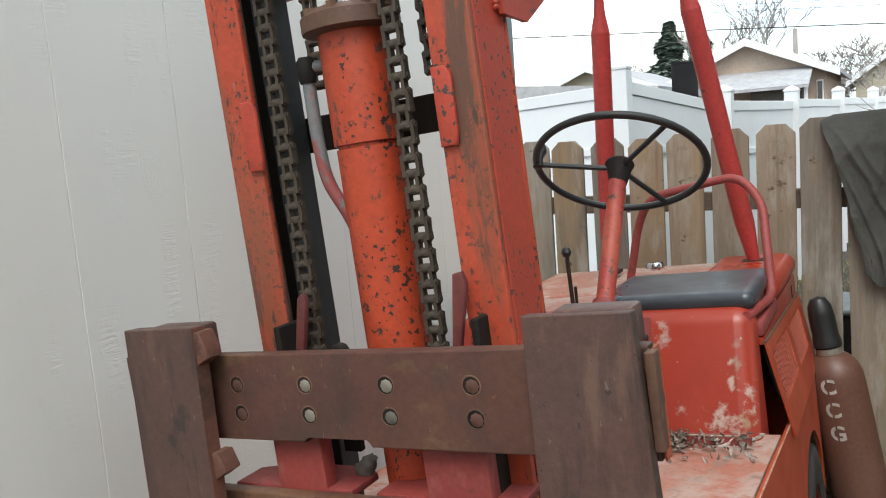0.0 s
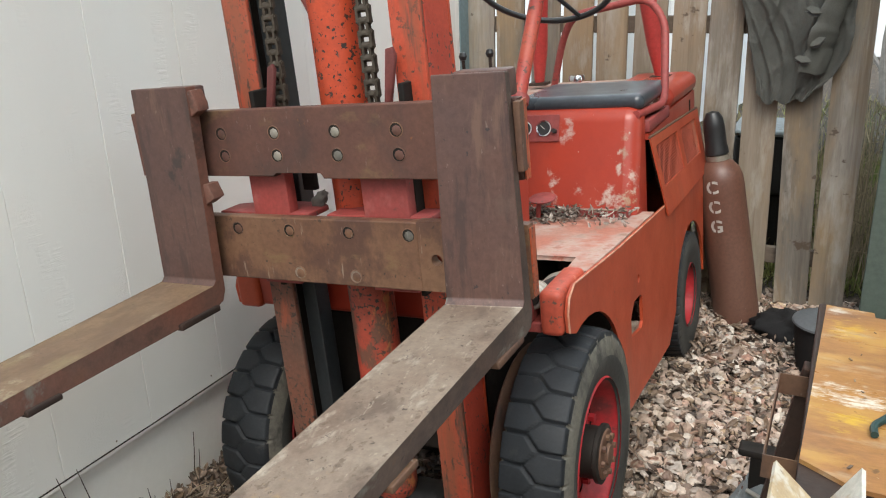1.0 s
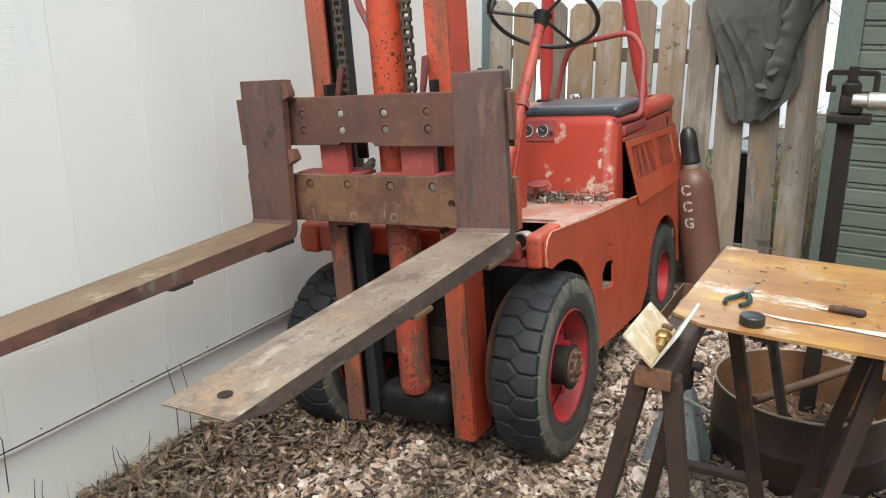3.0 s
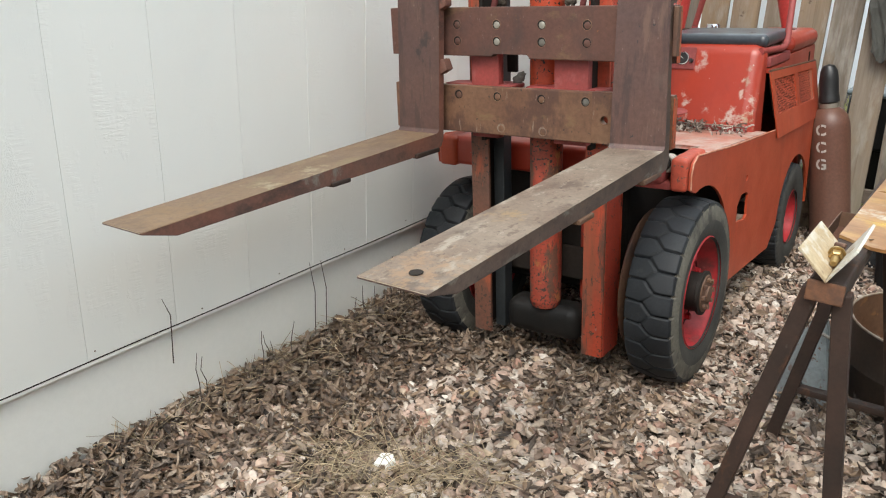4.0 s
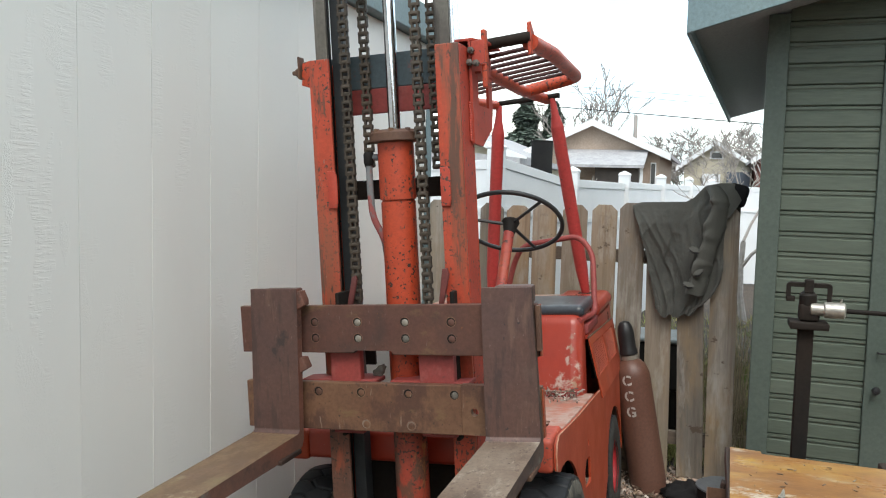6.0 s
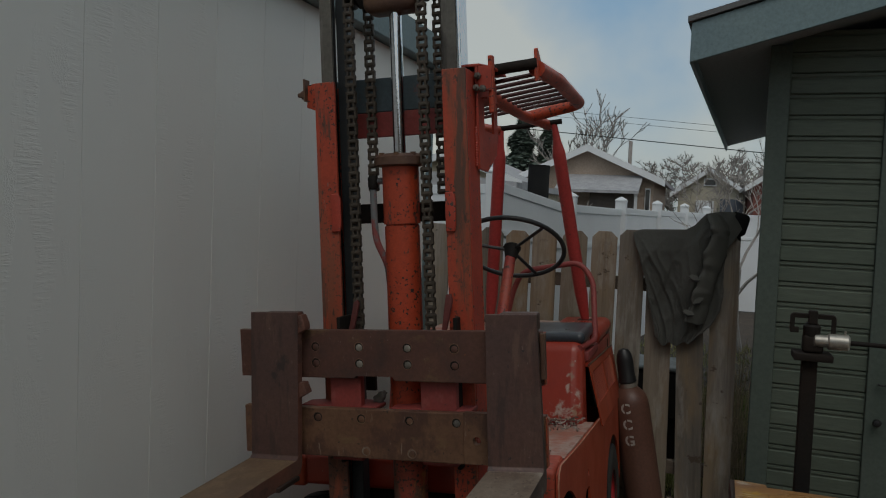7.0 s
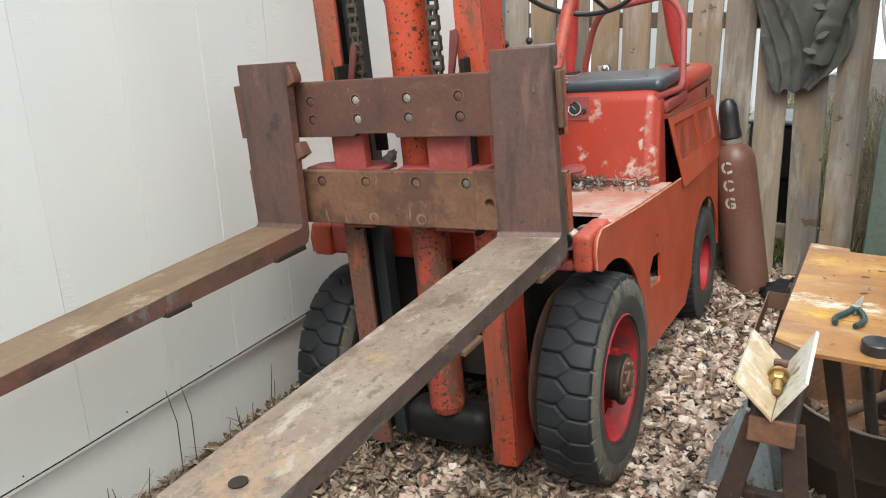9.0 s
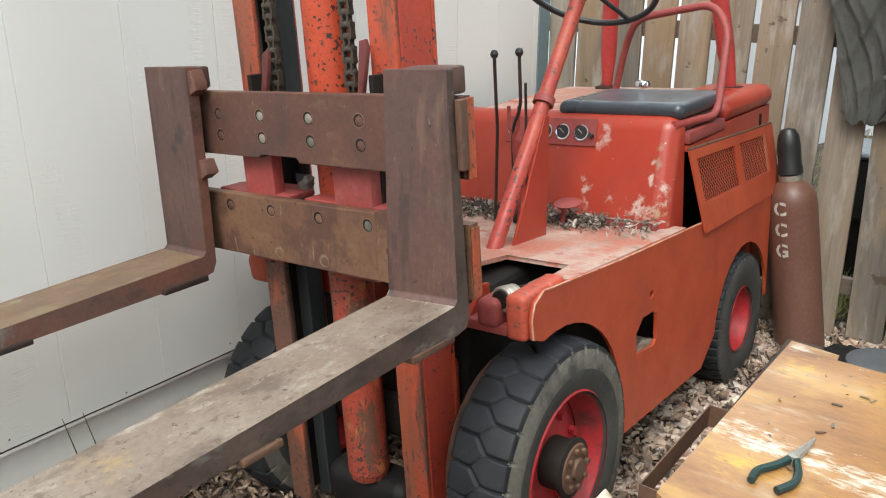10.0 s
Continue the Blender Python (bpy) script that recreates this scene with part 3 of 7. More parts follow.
# White wall of vertical boards over a painted foundation
WX, JOINT = -0.643, 0.312
wall = tagged(part("wall_west", box((-0.93, -4.2, -0.2), (WX - 0.0135, 2.19, 2.62)), WHITEWALL), "white painted building wall with embossed vertical boards", "wall", kind="structure")
for k in range(-15, 9):
    y0 = 0.022 + 0.304 * k
    y1 = min(y0 + 0.3033, 2.19)
    if y1 > y0 and y0 > -4.3:
        part("board", box((WX - 0.0134, max(y0, -4.2), JOINT + 0.002 + 0.002 * math.sin(k * 3)), (WX + 0.0008 * math.sin(k * 7), y1, 2.46), 0.0012, 1), WHITEWALL, wall)
part("foundation", box((WX - 0.0132, -4.2, -0.2), (WX - 0.011, 2.19, JOINT)), FOUND, wall, "off-white painted concrete foundation strip")
# Thin dark rod that draws the line above the drip edge
part("cable", tube([(WX + 0.0055, -4.2 + 0.2 * k, JOINT + 0.0035 + 0.0012 * math.sin(k * 1.7)) for k in range(32)], 0.002, 6), DARK, wall, "thin dark line along the joint")
part("trim", box((WX - 0.0109, -4.2, JOINT - 0.0115), (WX + 0.006, 2.19, JOINT + 0.0005), 0.003, 2), FOUND, wall, "white drip edge under the boards")
nail = None
for k in range(9):
    ny, nz = -2.3 + 0.37 * k + 0.03 * math.sin(k * 5), JOINT + 0.024 + 0.008 * math.sin(k * 3)
    if nail is None:
        nail = ob = part("nail", lathe([(0.0, 0.0015), (0.0028, 0.001), (0.0028, 0.0)], 8, pose(0, 0, 0, 0, 90, 0), cap=False), RUST, wall, "small dark nail head")
    else:
        ob = new("nail", nail.data)
        ob.parent = wall
    ob.matrix_local = pose(WX + 0.0012, ny, nz)
part("corner_board", box((WX - 0.03, 2.191, -0.2), (WX + 0.004, 2.29, 2.46), 0.003, 1), TEAL, wall, "blue-grey corner board")
eave = tagged(part("roof_eave", box((-0.93, -4.2, 2.465), (-0.575, 2.6, 2.64), 0.004, 1), TEAL), "blue-grey painted roof fascia board", "fascia", kind="structure")

# Unseen plain walls, added to close the yard and cut low sky light
back = tagged(part("wall_south", box((-0.99, -6.2, -0.2), (5.1, -6.1, 3.1)), PICKET), "plain unseen wall added to block low sky light from behind", "wall", kind="structure")
side = tagged(part("wall_east", box((5.0, -6.1, -0.2), (5.1, 1.2, 4.2)), PICKET), "plain unseen wall added to block low sky light from the east", "wall", kind="structure")

# ---- forklift ----
truck = thing("forklift", "old red-orange forklift with chipped paint and rusty forks", "forklift", m=pose(0.0945, 0, 0, 0, -4.4, 0))

# Carriage with its two bars
carriage = part("carriage", prism([(-0.509, 1.112), (-0.1, 1.112), (-0.095, 1.124), (0.03, 1.124), (0.035, 1.108), (0.505, 1.108), (0.505, 1.268), (-0.511, 1.266)], "y", 0.0, 0.028, 0.003), UPBAR, truck, "rusty brown carriage bar")


def plate_with_hole(x0, x1, z0, z1, y0, y1, hx, hz, r):
    b = bmesh.new()
    n = 24
    ring = [(hx + r * math.cos(2 * math.pi * k / n), hz + r * math.sin(2 * math.pi * k / n)) for k in range(n)]
    outer = []
    for x, z in ring:
        dx, dz = x - hx, z - hz
        s = min((x1 - hx) / dx if dx > 1e-6 else 1e9, (x0 - hx) / dx if dx < -1e-6 else 1e9, (z1 - hz) / dz if dz > 1e-6 else 1e9, (z0 - hz) / dz if dz < -1e-6 else 1e9)
        outer.append((hx + dx * s, hz + dz * s))
    for cx, cz in ((x0, z0), (x0, z1), (x1, z0), (x1, z1)):
        k = min(range(n), key=lambda i: (outer[i][0] - cx) ** 2 + (outer[i][1] - cz) ** 2)
        outer[k] = (cx, cz)
    layers = []
    for y in (y0, y1):
        layers.append(([b.verts.new((x, y, z)) for x, z in ring], [b.verts.new((x, y, z)) for x, z in outer]))
    for k in range(n):
        j = (k + 1) % n
        for (ri, ro), flip in zip(layers, (0, 1)):
            b.faces.new((ri[k], ri[j], ro[j], ro[k]))
        b.faces.new((layers[0][0][k], layers[0][0][j], layers[1][0][j], layers[1][0][k]))
        b.faces.new((layers[0][1][k], layers[0][1][j], layers[1][1][j], layers[1][1][k]))
    return b


bm = box((-0.503, 0.0, 0.858), (0.255, 0.028, 1.015), 0.003)
part("lower_bar", bm, LOWBAR, carriage)
part("lower_bar_end", plate_with_hole(0.2552, 0.508, 0.86, 1.017, 0.0, 0.028, 0.296, 0.932, 0.013), LOWBAR, carriage)


def bolt(x, z, material, rim, sides=16):
    """A bolt head, set off centre on a flat disc with a lip; a dark disc paints a recess's shadow."""
    b = lathe([(0.0, 0.0), (0.0148, 0.0), (0.0146, 0.0008), (0.0, 0.0008)], 24, pose(x, 0.0005, z, 90), cap=False)
    part("bolt_seat", b, rim, carriage)
    b = lathe([(0.0142, 0.0), (0.0166, 0.0), (0.0164, 0.0011), (0.0146, 0.0015), (0.0142, 0.0009)], 24, pose(x, 0.0005, z, 90), cap=False)
    part("seat_lip", b, LOWBAR, carriage)
    b = lathe([(0.0, 0.0), (0.0113, 0.0), (0.0113, 0.001), (0.0104, 0.0016), (0.0, 0.0014)], sides, pose(x + 0.0015, 0.0006, z - 0.0012, 90), cap=False)
    part("bolt", b, material, carriage)


for i, x in enumerate((-0.235, -0.083, 0.08, 0.233)):
    for z in (1.213, 1.161):
        bolt(x, z, BRIGHT if i == 1 or (i == 2 and z > 1.2) else OLDSTEEL if i == 2 else UPBAR, GREASE, 8)
    bolt(x, 0.985, LOWBAR if i < 3 else OLDSTEEL, GREASE, 8)
for x in (-0.07, 0.085):
    bolt(x, 0.882, LOWBAR, BLADE)
STRUT = surf("grimy_red_strut_paint", (0.16, 0.035, 0.03), (0.09, 0.03, 0.028), 0.5, 0.7, bump=0.1, layers=(((0.03, 0.022, 0.02), 16.0, 0.55, 0.65, (1, 1, 0.6), 0.7),))
for cx, half in ((-0.147, 0.053), (0.168, 0.058)):
    s = -1 if cx < 0 else 1
    part("bracket_plate", box((cx - half, 0.0285, 0.84), (cx + half, 0.062, 1.15), 0.003), PINK, carriage, "faded red bracket plate")
    part("bracket_flange", prism([(cx - 0.16, 0.03), (cx + 0.105, 0.03), (cx + 0.105, 0.11), (cx + half + 0.02, 0.135), (cx - half - 0.03, 0.135), (cx - 0.16, 0.1)], "z", 1.004, 1.018, 0.003), PINK, carriage, "dusty pink-red shelf behind the lower bar")
    part("gusset", prism([(0.0625, 1.0185), (0.12, 1.0185), (0.0625, 1.08)], "x", cx - half, cx - half + 0.012, 0.002), PINK, carriage)
    part("side_plate", box((s * 0.2 + 0.012, 0.0625, 0.82), (s * 0.2 + 0.026, 0.2, 1.3), 0.003), DARK, carriage)
    part("strut", prism([(cx - 0.004, 1.24), (cx + 0.014, 1.24), (cx + 0.04, 1.345), (cx + 0.034, 1.357), (cx + 0.022, 1.35)] if s < 0 else [(cx + 0.002, 1.24), (cx + 0.016, 1.24), (cx + 0.044, 1.355), (cx + 0.038, 1.375), (cx + 0.022, 1.372)], "y", 0.066, 0.08, 0.003), STRUT, carriage)
    ax, ar = (cx + 0.049, 0.017) if s < 0 else (cx + 0.066, 0.032)
    top = [(ax + ar * math.cos(radians(d)), 1.235 + ar * math.sin(radians(d))) for d in range(0, 181, 20)]
    part("chain_anchor", prism([(ax - ar, 1.05), (ax + ar, 1.05)] + top, "y", 0.118, 0.14, 0.004), GREASE, carriage, "greasy black chain anchor plate")
b = bmesh.new()
bmesh.ops.create_icosphere(b, subdivisions=3, radius=1)
for v in b.verts:
    q = 1 + 0.5 * noise.noise(v.co * 1.8) + 0.25 * noise.noise(v.co * 5)
    v.co = Vector((-0.055 + v.co.x * 0.024 * q, 0.1 + v.co.y * 0.016, 1.034 + v.co.z * 0.018 * q + v.co.x * 0.01))
part("lint", b, surf("grey_lint", (0.16, 0.145, 0.125), (0.09, 0.08, 0.07), 0.9, 0.95, stain=20, bump=0.3), carriage, "wad of grey lint on the shelf")


def fork(x0, x1, dx):
    """An L-shaped fork: shank, heel and a blade that tapers to the tip."""
    top = (lambda y: 0.868 + (y + 0.06) * 0.0385) if x0 > 0 else (lambda y: 0.858 + (y + 0.06) * 0.029)
    tip = -1.208 if x0 > 0 else -1.235
    rear, face, low, high = (-0.012, -0.036, -0.062, 1.321) if x0 > 0 else (-0.02, -0.055, -0.059, 1.328)
    side = [(rear, high), (face, high + 0.002), (low, top(low) + 0.011), (low - 0.011, top(low - 0.011)), (tip, top(tip)), (tip, top(tip) - 0.006), (tip + 0.1, top(tip) - 0.034), (-0.2, top(-0.2) - 0.052), (-0.07, 0.806), (rear - 0.026, 0.812), (rear - 0.014, 0.836)]
    b = bmesh.new()
    n = len(side)
    rows = []
    for x in (x0, x1):
        row = []
        for y, z in side:
            u = (dx - (0.022 if x0 > 0 and x == x0 else 0.0)) * max(0.0, -(y + 0.07)) / 1.14
            v = (1.328 - z) / 0.46 * -0.012 if y > -0.07 else -0.012
            v = min(v, -0.012 - (z - 0.89) * 0.015) if x0 > 0 else v
            skew = 0.01 if (x == x0 and y == tip) else 0.0
            if x0 > 0 and -0.09 < y and z < 0.9:
                skew, v = (-0.012, v) if x == x0 else (0.006, -0.003)
            row.append(b.verts.new((x + u + v, y + skew, z)))
        rows.append(row)
    b.faces.new(rows[0])
    b.faces.new(rows[1])
    for i in range(n):
        j = (i + 1) % n
        b.faces.new((rows[0][i], rows[0][j], rows[1][j], rows[1][i]))
    bmesh.ops.bevel(b, geom=b.edges, offset=0.0025, segments=2, affect="EDGES", profile=0.5)
    return b


def split_blade(ob, top, flank):
    """The blade's worn top takes the lighter steel."""
    ob.data.materials.append(top)
    ob.data.materials.append(flank)
    ob.data.materials.append(EDGE)
    for p in ob.data.polygons:
        if p.normal.z > 0.8 and p.center.y < -0.07:
            p.material_index = 1
        elif abs(p.normal.x) > 0.8:
            p.material_index = 2
        elif max(abs(c) for c in p.normal) < 0.97 and p.normal.z > 0.1 and p.center.y < -0.09:
            p.material_index = 3
    return ob


for x0, x1, dx in ((0.362, 0.516, -0.003), (-0.434, -0.266, -0.024)):
    f = split_blade(part("fork", fork(x0, x1, dx), SHANK, truck, "rusty purple-brown steel fork with a worn blade"), *((BLADE, SIDE) if x0 > 0 else (BLADE_LEFT, SIDE_LEFT)))
    part("hook", box((x0 + 0.02, -0.0235 if x0 > 0 else -0.0195, 1.272), (x1 - 0.02, 0.03, 1.325), 0.006), SHANK, f)
    part("back_pad", box((x0 + 0.03, -0.0235, 0.87), (x1 - 0.03, -0.0005, 1.0), 0.003), SHANK, f) if x0 > 0 else None
    part("heel_pad", box((x1 - 0.07, -0.2, 0.797), (x1 - 0.004, -0.07, 0.812), 0.003), RUST if x0 > 0 else HORSE, f)
    part("stop_lug", box((x1 - 0.075 + dx * 0.4, -0.6, 0.79), (x1 - 0.004 + dx * 0.4, -0.52, 0.803), 0.003), RUST if x0 > 0 else HORSE, f)
    # No hole is cut: a black disc paints the pin hole's darkness
    part("pin_hole", lathe([(0.0, 0.0), (0.0145, 0.0), (0.0145, 0.0012), (0.0, 0.0012)], 20, pose((x0 + x1) / 2 - 0.012 + dx, -1.137, 0.8285, 2.3), cap=False), GREASE, f, "flat dark disc painting the shade of a pin hole") if x0 > 0 else None
    part("latch", box((x1 - 0.012, -0.0235, 1.13), (x1 + 0.002, -0.0005, 1.265), 0.002), RUST, f) if x0 > 0 else None
    for low, high, out in ((1.262, 1.32, 0.022), (1.058, 1.104, 0.02)) if x0 < 0 else ():
        part("clip_lug", prism([(x1 - 0.008, low - 0.004), (x1 + out, low + 0.012), (x1 + out, high - 0.03), (x1 + out - 0.012, high), (x1 - 0.008, high)], "y", -0.05, -0.012, 0.003), SIDE_LEFT, f)
for z0, z1 in ((1.108, 1.265), (0.862, 1.01)):
    part("bar_end", box((0.5085, 0.003, z0), (0.512, 0.029, z1), 0.001), MAST_WORN, carriage)

# Mast
UPRIGHT = surf("weathered_red_mast_paint", (0.46, 0.062, 0.027), (0.36, 0.056, 0.026), 0.4, 0.6, stain=3, chip=(0.05, 0.032, 0.026), chip_at=0.585, chip_scale=90, chip_mask=6, bump=0.12,
               layers=(((0.5, 0.13, 0.07), 5.0, 0.52, 0.7, (1, 1, 0.4), 0.35), ((0.22, 0.075, 0.04), 5.0, 0.46, 0.58, (2.4, 2.4, 0.22), 0.8), ((0.1, 0.055, 0.038), 8.0, 0.535, 0.59, (2.2, 2.2, 0.3), 0.9), ((0.24, 0.21, 0.18), 9.0, 0.66, 0.68, (1.5, 1.5, 0.6), 0.7), ((0.05, 0.034, 0.028), 40.0, 0.61, 0.64, (1.5, 1.5, 0.4), 0.85)))
mast = part("outer_mast", box((0.189, 0.1, 0.08), (0.266, 0.114, 2.082), 0.003), UPRIGHT, truck, "chipped orange mast upright with rusty streaks")
part("upright_web", box((0.254, 0.1142, 0.08), (0.2675, 0.225, 2.082), 0.003), MAST_WEB, mast)
part("upright_flange", box((0.189, 0.2252, 0.08), (0.2675, 0.24, 2.082), 0.003), MAST, mast)
part("upright", box((-0.255, 0.1, 0.95), (-0.183, 0.114, 2.075), 0.003), UPRIGHT, mast)
part("upright_foot", box((-0.255, 0.1, 0.08), (-0.183, 0.114, 0.949), 0.003), MAST_BROWN, mast, "brown rusted lower mast upright")
part("upright_web", box((-0.2565, 0.1142, 0.08), (-0.243, 0.225, 2.075), 0.003), MAST_BROWN, mast)
part("upright_flange", box((-0.2565, 0.2252, 0.08), (-0.183, 0.24, 2.075), 0.003), MAST, mast)
part("top_cross_member", box((-0.243, 0.242, 1.985), (0.254, 0.262, 2.1), 0.003), surf("blue_grey_cross_steel", (0.07, 0.1, 0.115), (0.05, 0.07, 0.08), 0.5, 0.7, bump=0.1, layers=(((0.2, 0.05, 0.04), 9.0, 0.62, 0.68, (1, 1, 1), 0.7),)), mast, "blue-grey top cross member")
part("cross_member", box((-0.243, 0.242, 1.9), (0.254, 0.264, 1.984), 0.003), PINK, mast)
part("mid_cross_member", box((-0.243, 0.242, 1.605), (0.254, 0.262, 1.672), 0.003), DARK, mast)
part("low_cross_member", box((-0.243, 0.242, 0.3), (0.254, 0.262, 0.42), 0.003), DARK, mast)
part("foot_plate", box((-0.13, 0.11, 0.1), (0.17, 0.235, 0.23), 0.045, 5), GREASE, mast, "greasy black mast foot")
for s, z0 in ((-1, 1.58), (1, 1.57)):
    x = 0.19 if s > 0 else -0.205
    part("guide_lug", prism([(x, z0), (x + 0.03, z0), (x + 0.034, z0 + 0.02), (x + 0.034, z0 + 0.11), (x + 0.025, z0 + 0.125), (x, z0 + 0.125)], "y", 0.09, 0.0995, 0.004), MAST_WEB, mast)
RAILBLUE = surf("oily_blue_grey_rail", (0.018, 0.021, 0.023), (0.032, 0.036, 0.038), 0.35, 0.55, metal=0.2, stain=5, bump=0.1, layers=(((0.015, 0.014, 0.013), 12.0, 0.55, 0.66, (1, 1, 0.2), 0.8),))
inner = part("inner_mast", box((-0.236, 0.1165, 0.09), (-0.193, 0.13, 2.75), 0.003), OLDSTEEL, truck, "greasy grey-brown inner mast rail")
part("rail_web", box((-0.236, 0.1302, 0.09), (-0.219, 0.205, 2.75), 0.003), DARK, inner)
part("rail_web", box((-0.192, 0.15, 0.09), (-0.15, 0.205, 2.75), 0.003), RAILBLUE, inner)
part("rail", box((0.187, 0.1165, 0.09), (0.236, 0.13, 2.75), 0.003), OLDSTEEL, inner)
part("rail_web", box((0.188, 0.1302, 0.09), (0.232, 0.2, 2.75), 0.003), GREASE, inner)
part("rail_edge", box((0.2365, 0.1165, 0.09), (0.25, 0.2, 2.75), 0.003), CHROME, inner, "polished steel rail edge")
part("crosshead", box((-0.075, 0.09, 2.285), (0.11, 0.2, 2.42), 0.03, 4), RUST, inner, "rusty brown lift crosshead")
for x in (-0.115, 0.142):
    part("chain_sheave", lathe([(0.02, -0.02), (0.075, -0.02), (0.075, -0.013), (0.06, -0.01), (0.06, 0.01), (0.075, 0.013), (0.075, 0.02), (0.02, 0.02)], 24, pose(x, 0.15, 2.39, 0, 90, 0)), GREASE, inner)

# Lift cylinder
C = (0.025, 0.142)
barrel = part("lift_cylinder", lathe([(0.0565, 0.95), (0.057, 1.592), (0.0535, 1.594), (0.0535, 1.599), (0.06, 1.6), (0.06, 1.79)], 32, pose(*C, 0)), MAST, truck, "chipped orange lift cylinder")
part("cylinder_foot", lathe([(0.03, 0.215), (0.05, 0.222), (0.0562, 0.245), (0.0562, 0.951)], 32, pose(*C, 0)), MAST_LOW, barrel, "rust-eaten lower cylinder barrel")
part("cylinder_flange", lathe([(0.061, 1.785), (0.085, 1.79), (0.085, 1.815), (0.07, 1.826), (0.02, 1.828)], 28, pose(*C, 0)), RUST, barrel)
for k in range(8):
    a = k * math.pi / 4 + 0.2
    part("flange_bolt", lathe([(0.0095, 0), (0.0095, 0.014), (0.0, 0.014)], 6, pose(C[0] + 0.072 * math.cos(a), C[1] + 0.072 * math.sin(a), 1.815), cap=False), RUST, barrel)
part("piston_rod", lathe([(0.0205, 1.82), (0.0205, 2.31)], 24, pose(*C, 0)), CHROME, barrel, "polished chrome piston rod")
part("hydraulic_pipe", tube(bend([(-0.03, 0.13, 1.742), (-0.062, 0.115, 1.742), (-0.062, 0.115, 1.62), (-0.06, 0.12, 1.545), (-0.028, 0.135, 1.47), (-0.036, 0.175, 1.38), (-0.038, 0.178, 0.5)], 0.03), 0.0115, 10), surf("grey_pipe_paint", (0.11, 0.125, 0.135), (0.17, 0.18, 0.185), 0.5, bump=0.1, layers=(((0.3, 0.05, 0.04), 9.0, 0.54, 0.58, (1, 1, 0.5), 0.8),)), barrel, "grey hydraulic pipe")
part("pipe_elbow", lathe([(0.014, -0.02), (0.017, -0.01), (0.017, 0.018), (0.012, 0.025)], 12, pose(-0.062, 0.115, 1.735)), DARK, barrel)


def chain(x, y, z0, z1, tilt=0.0):
    """A leaf chain: paired plates that step in and out, on pins."""
    b = bmesh.new()
    pitch = 0.026
    for k in range(int((z1 - z0) / pitch)):
        z = z0 + k * pitch
        half = (0.0135, 0.0085)[k % 2]
        for s in (-1, 1):
            prof = [(-0.0085, z - 0.004), (0.0, z - 0.008), (0.0085, z - 0.004), (0.0065, z + pitch / 2), (0.0085, z + pitch + 0.004), (0.0, z + pitch + 0.008), (-0.0085, z + pitch + 0.004), (-0.0065, z + pitch / 2)]
            prism([(y + p, q) for p, q in prof], "x", x + s * half - 0.0032, x + s * half + 0.0032, bm=b)
        lathe([(0.0, -0.0185), (0.005, -0.0185), (0.005, -0.012), (0.0085, -0.012), (0.0085, 0.012), (0.005, 0.012), (0.005, 0.0185), (0.0, 0.0185)], 10, pose(x, y, z, 0, 90, 0), bm=b, cap=False)
    return b


for x, y, z0, z1 in ((-0.122, 0.1, 1.12, 2.4), (0.128, 0.1, 1.12, 2.4), (-0.09, 0.19, 1.72, 2.4), (0.163, 0.16, 1.7, 2.4)):
    part("lift_chain", chain(x, y, z0, z1), CHAIN, truck, "oily brown lift chain")

# Body
NOSE = surf("scratched_red_nose_paint", (0.44, 0.075, 0.04), (0.36, 0.06, 0.035), 0.42, 0.6, stain=8, chip=(0.1, 0.06, 0.045), chip_at=0.62, chip_scale=60, bump=0.08, layers=(((0.55, 0.3, 0.22), 25.0, 0.6, 0.7, (1, 1, 0.5), 0.6),))
ARCH_F, ARCH_R = (0.345, 0.312), (1.76, 0.205)


def arc(c, r, a0, a1, n=14):
    return [(c[0] + r * math.cos(radians(a0 + (a1 - a0) * k / n)), c[1] + r * math.sin(radians(a0 + (a1 - a0) * k / n))) for k in range(n + 1)]


outline = [(0.24, 0.68), (0.235, 0.73), (0.25, 0.765), (0.29, 0.785), (0.69, 0.745), (1.13, 0.712), (2.07, 0.645), (2.07, 0.2)] + arc(ARCH_R, 0.3, 0, 172) + [(1.34, 0.162), (0.71, 0.205)] + arc(ARCH_F, 0.355, -18, 100)


def panel(outer, holes, axis, a, b):
    """A flat sheet with holes through it."""
    g = bmesh.new()
    n = "xyz".index(axis)
    for loop in [outer] + holes:
        vs = []
        for p in loop:
            q = list(p)
            q.insert(n, a)
            vs.append(g.verts.new(q))
        for i in range(len(vs)):
            g.edges.new((vs[i], vs[(i + 1) % len(vs)]))
    bmesh.ops.triangle_fill(g, use_beauty=True, edges=g.edges[:])
    ext = bmesh.ops.extrude_face_region(g, geom=g.faces[:])
    for v in ext["geom"]:
        if isinstance(v, bmesh.types.BMVert):
            v.co[n] = b
    return g


slot = [(0.80, 0.425), (0.925, 0.405), (0.945, 0.42), (0.945, 0.505), (0.92, 0.52), (0.845, 0.525), (0.80, 0.49)]
body = part("body", panel(outline, [slot, arc((0.905, 0.578), 0.014, 0, 337, 15)], "x", 0.49, 0.5), ORANGE, truck, "orange painted steel side panel")
part("worn_edge", tube([(0.499, y, z + 0.0005) for y, z in outline[:7]], 0.0028, 6), surf("pale_worn_paint_edge", (0.5, 0.28, 0.2), (0.4, 0.12, 0.06), 0.5, 0.7, stain=30, bump=0.1), body, "pale worn paint along the edge")
# Added dark sheet: paints the shade seen through the slot
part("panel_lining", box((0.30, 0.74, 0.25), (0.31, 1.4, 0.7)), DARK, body)
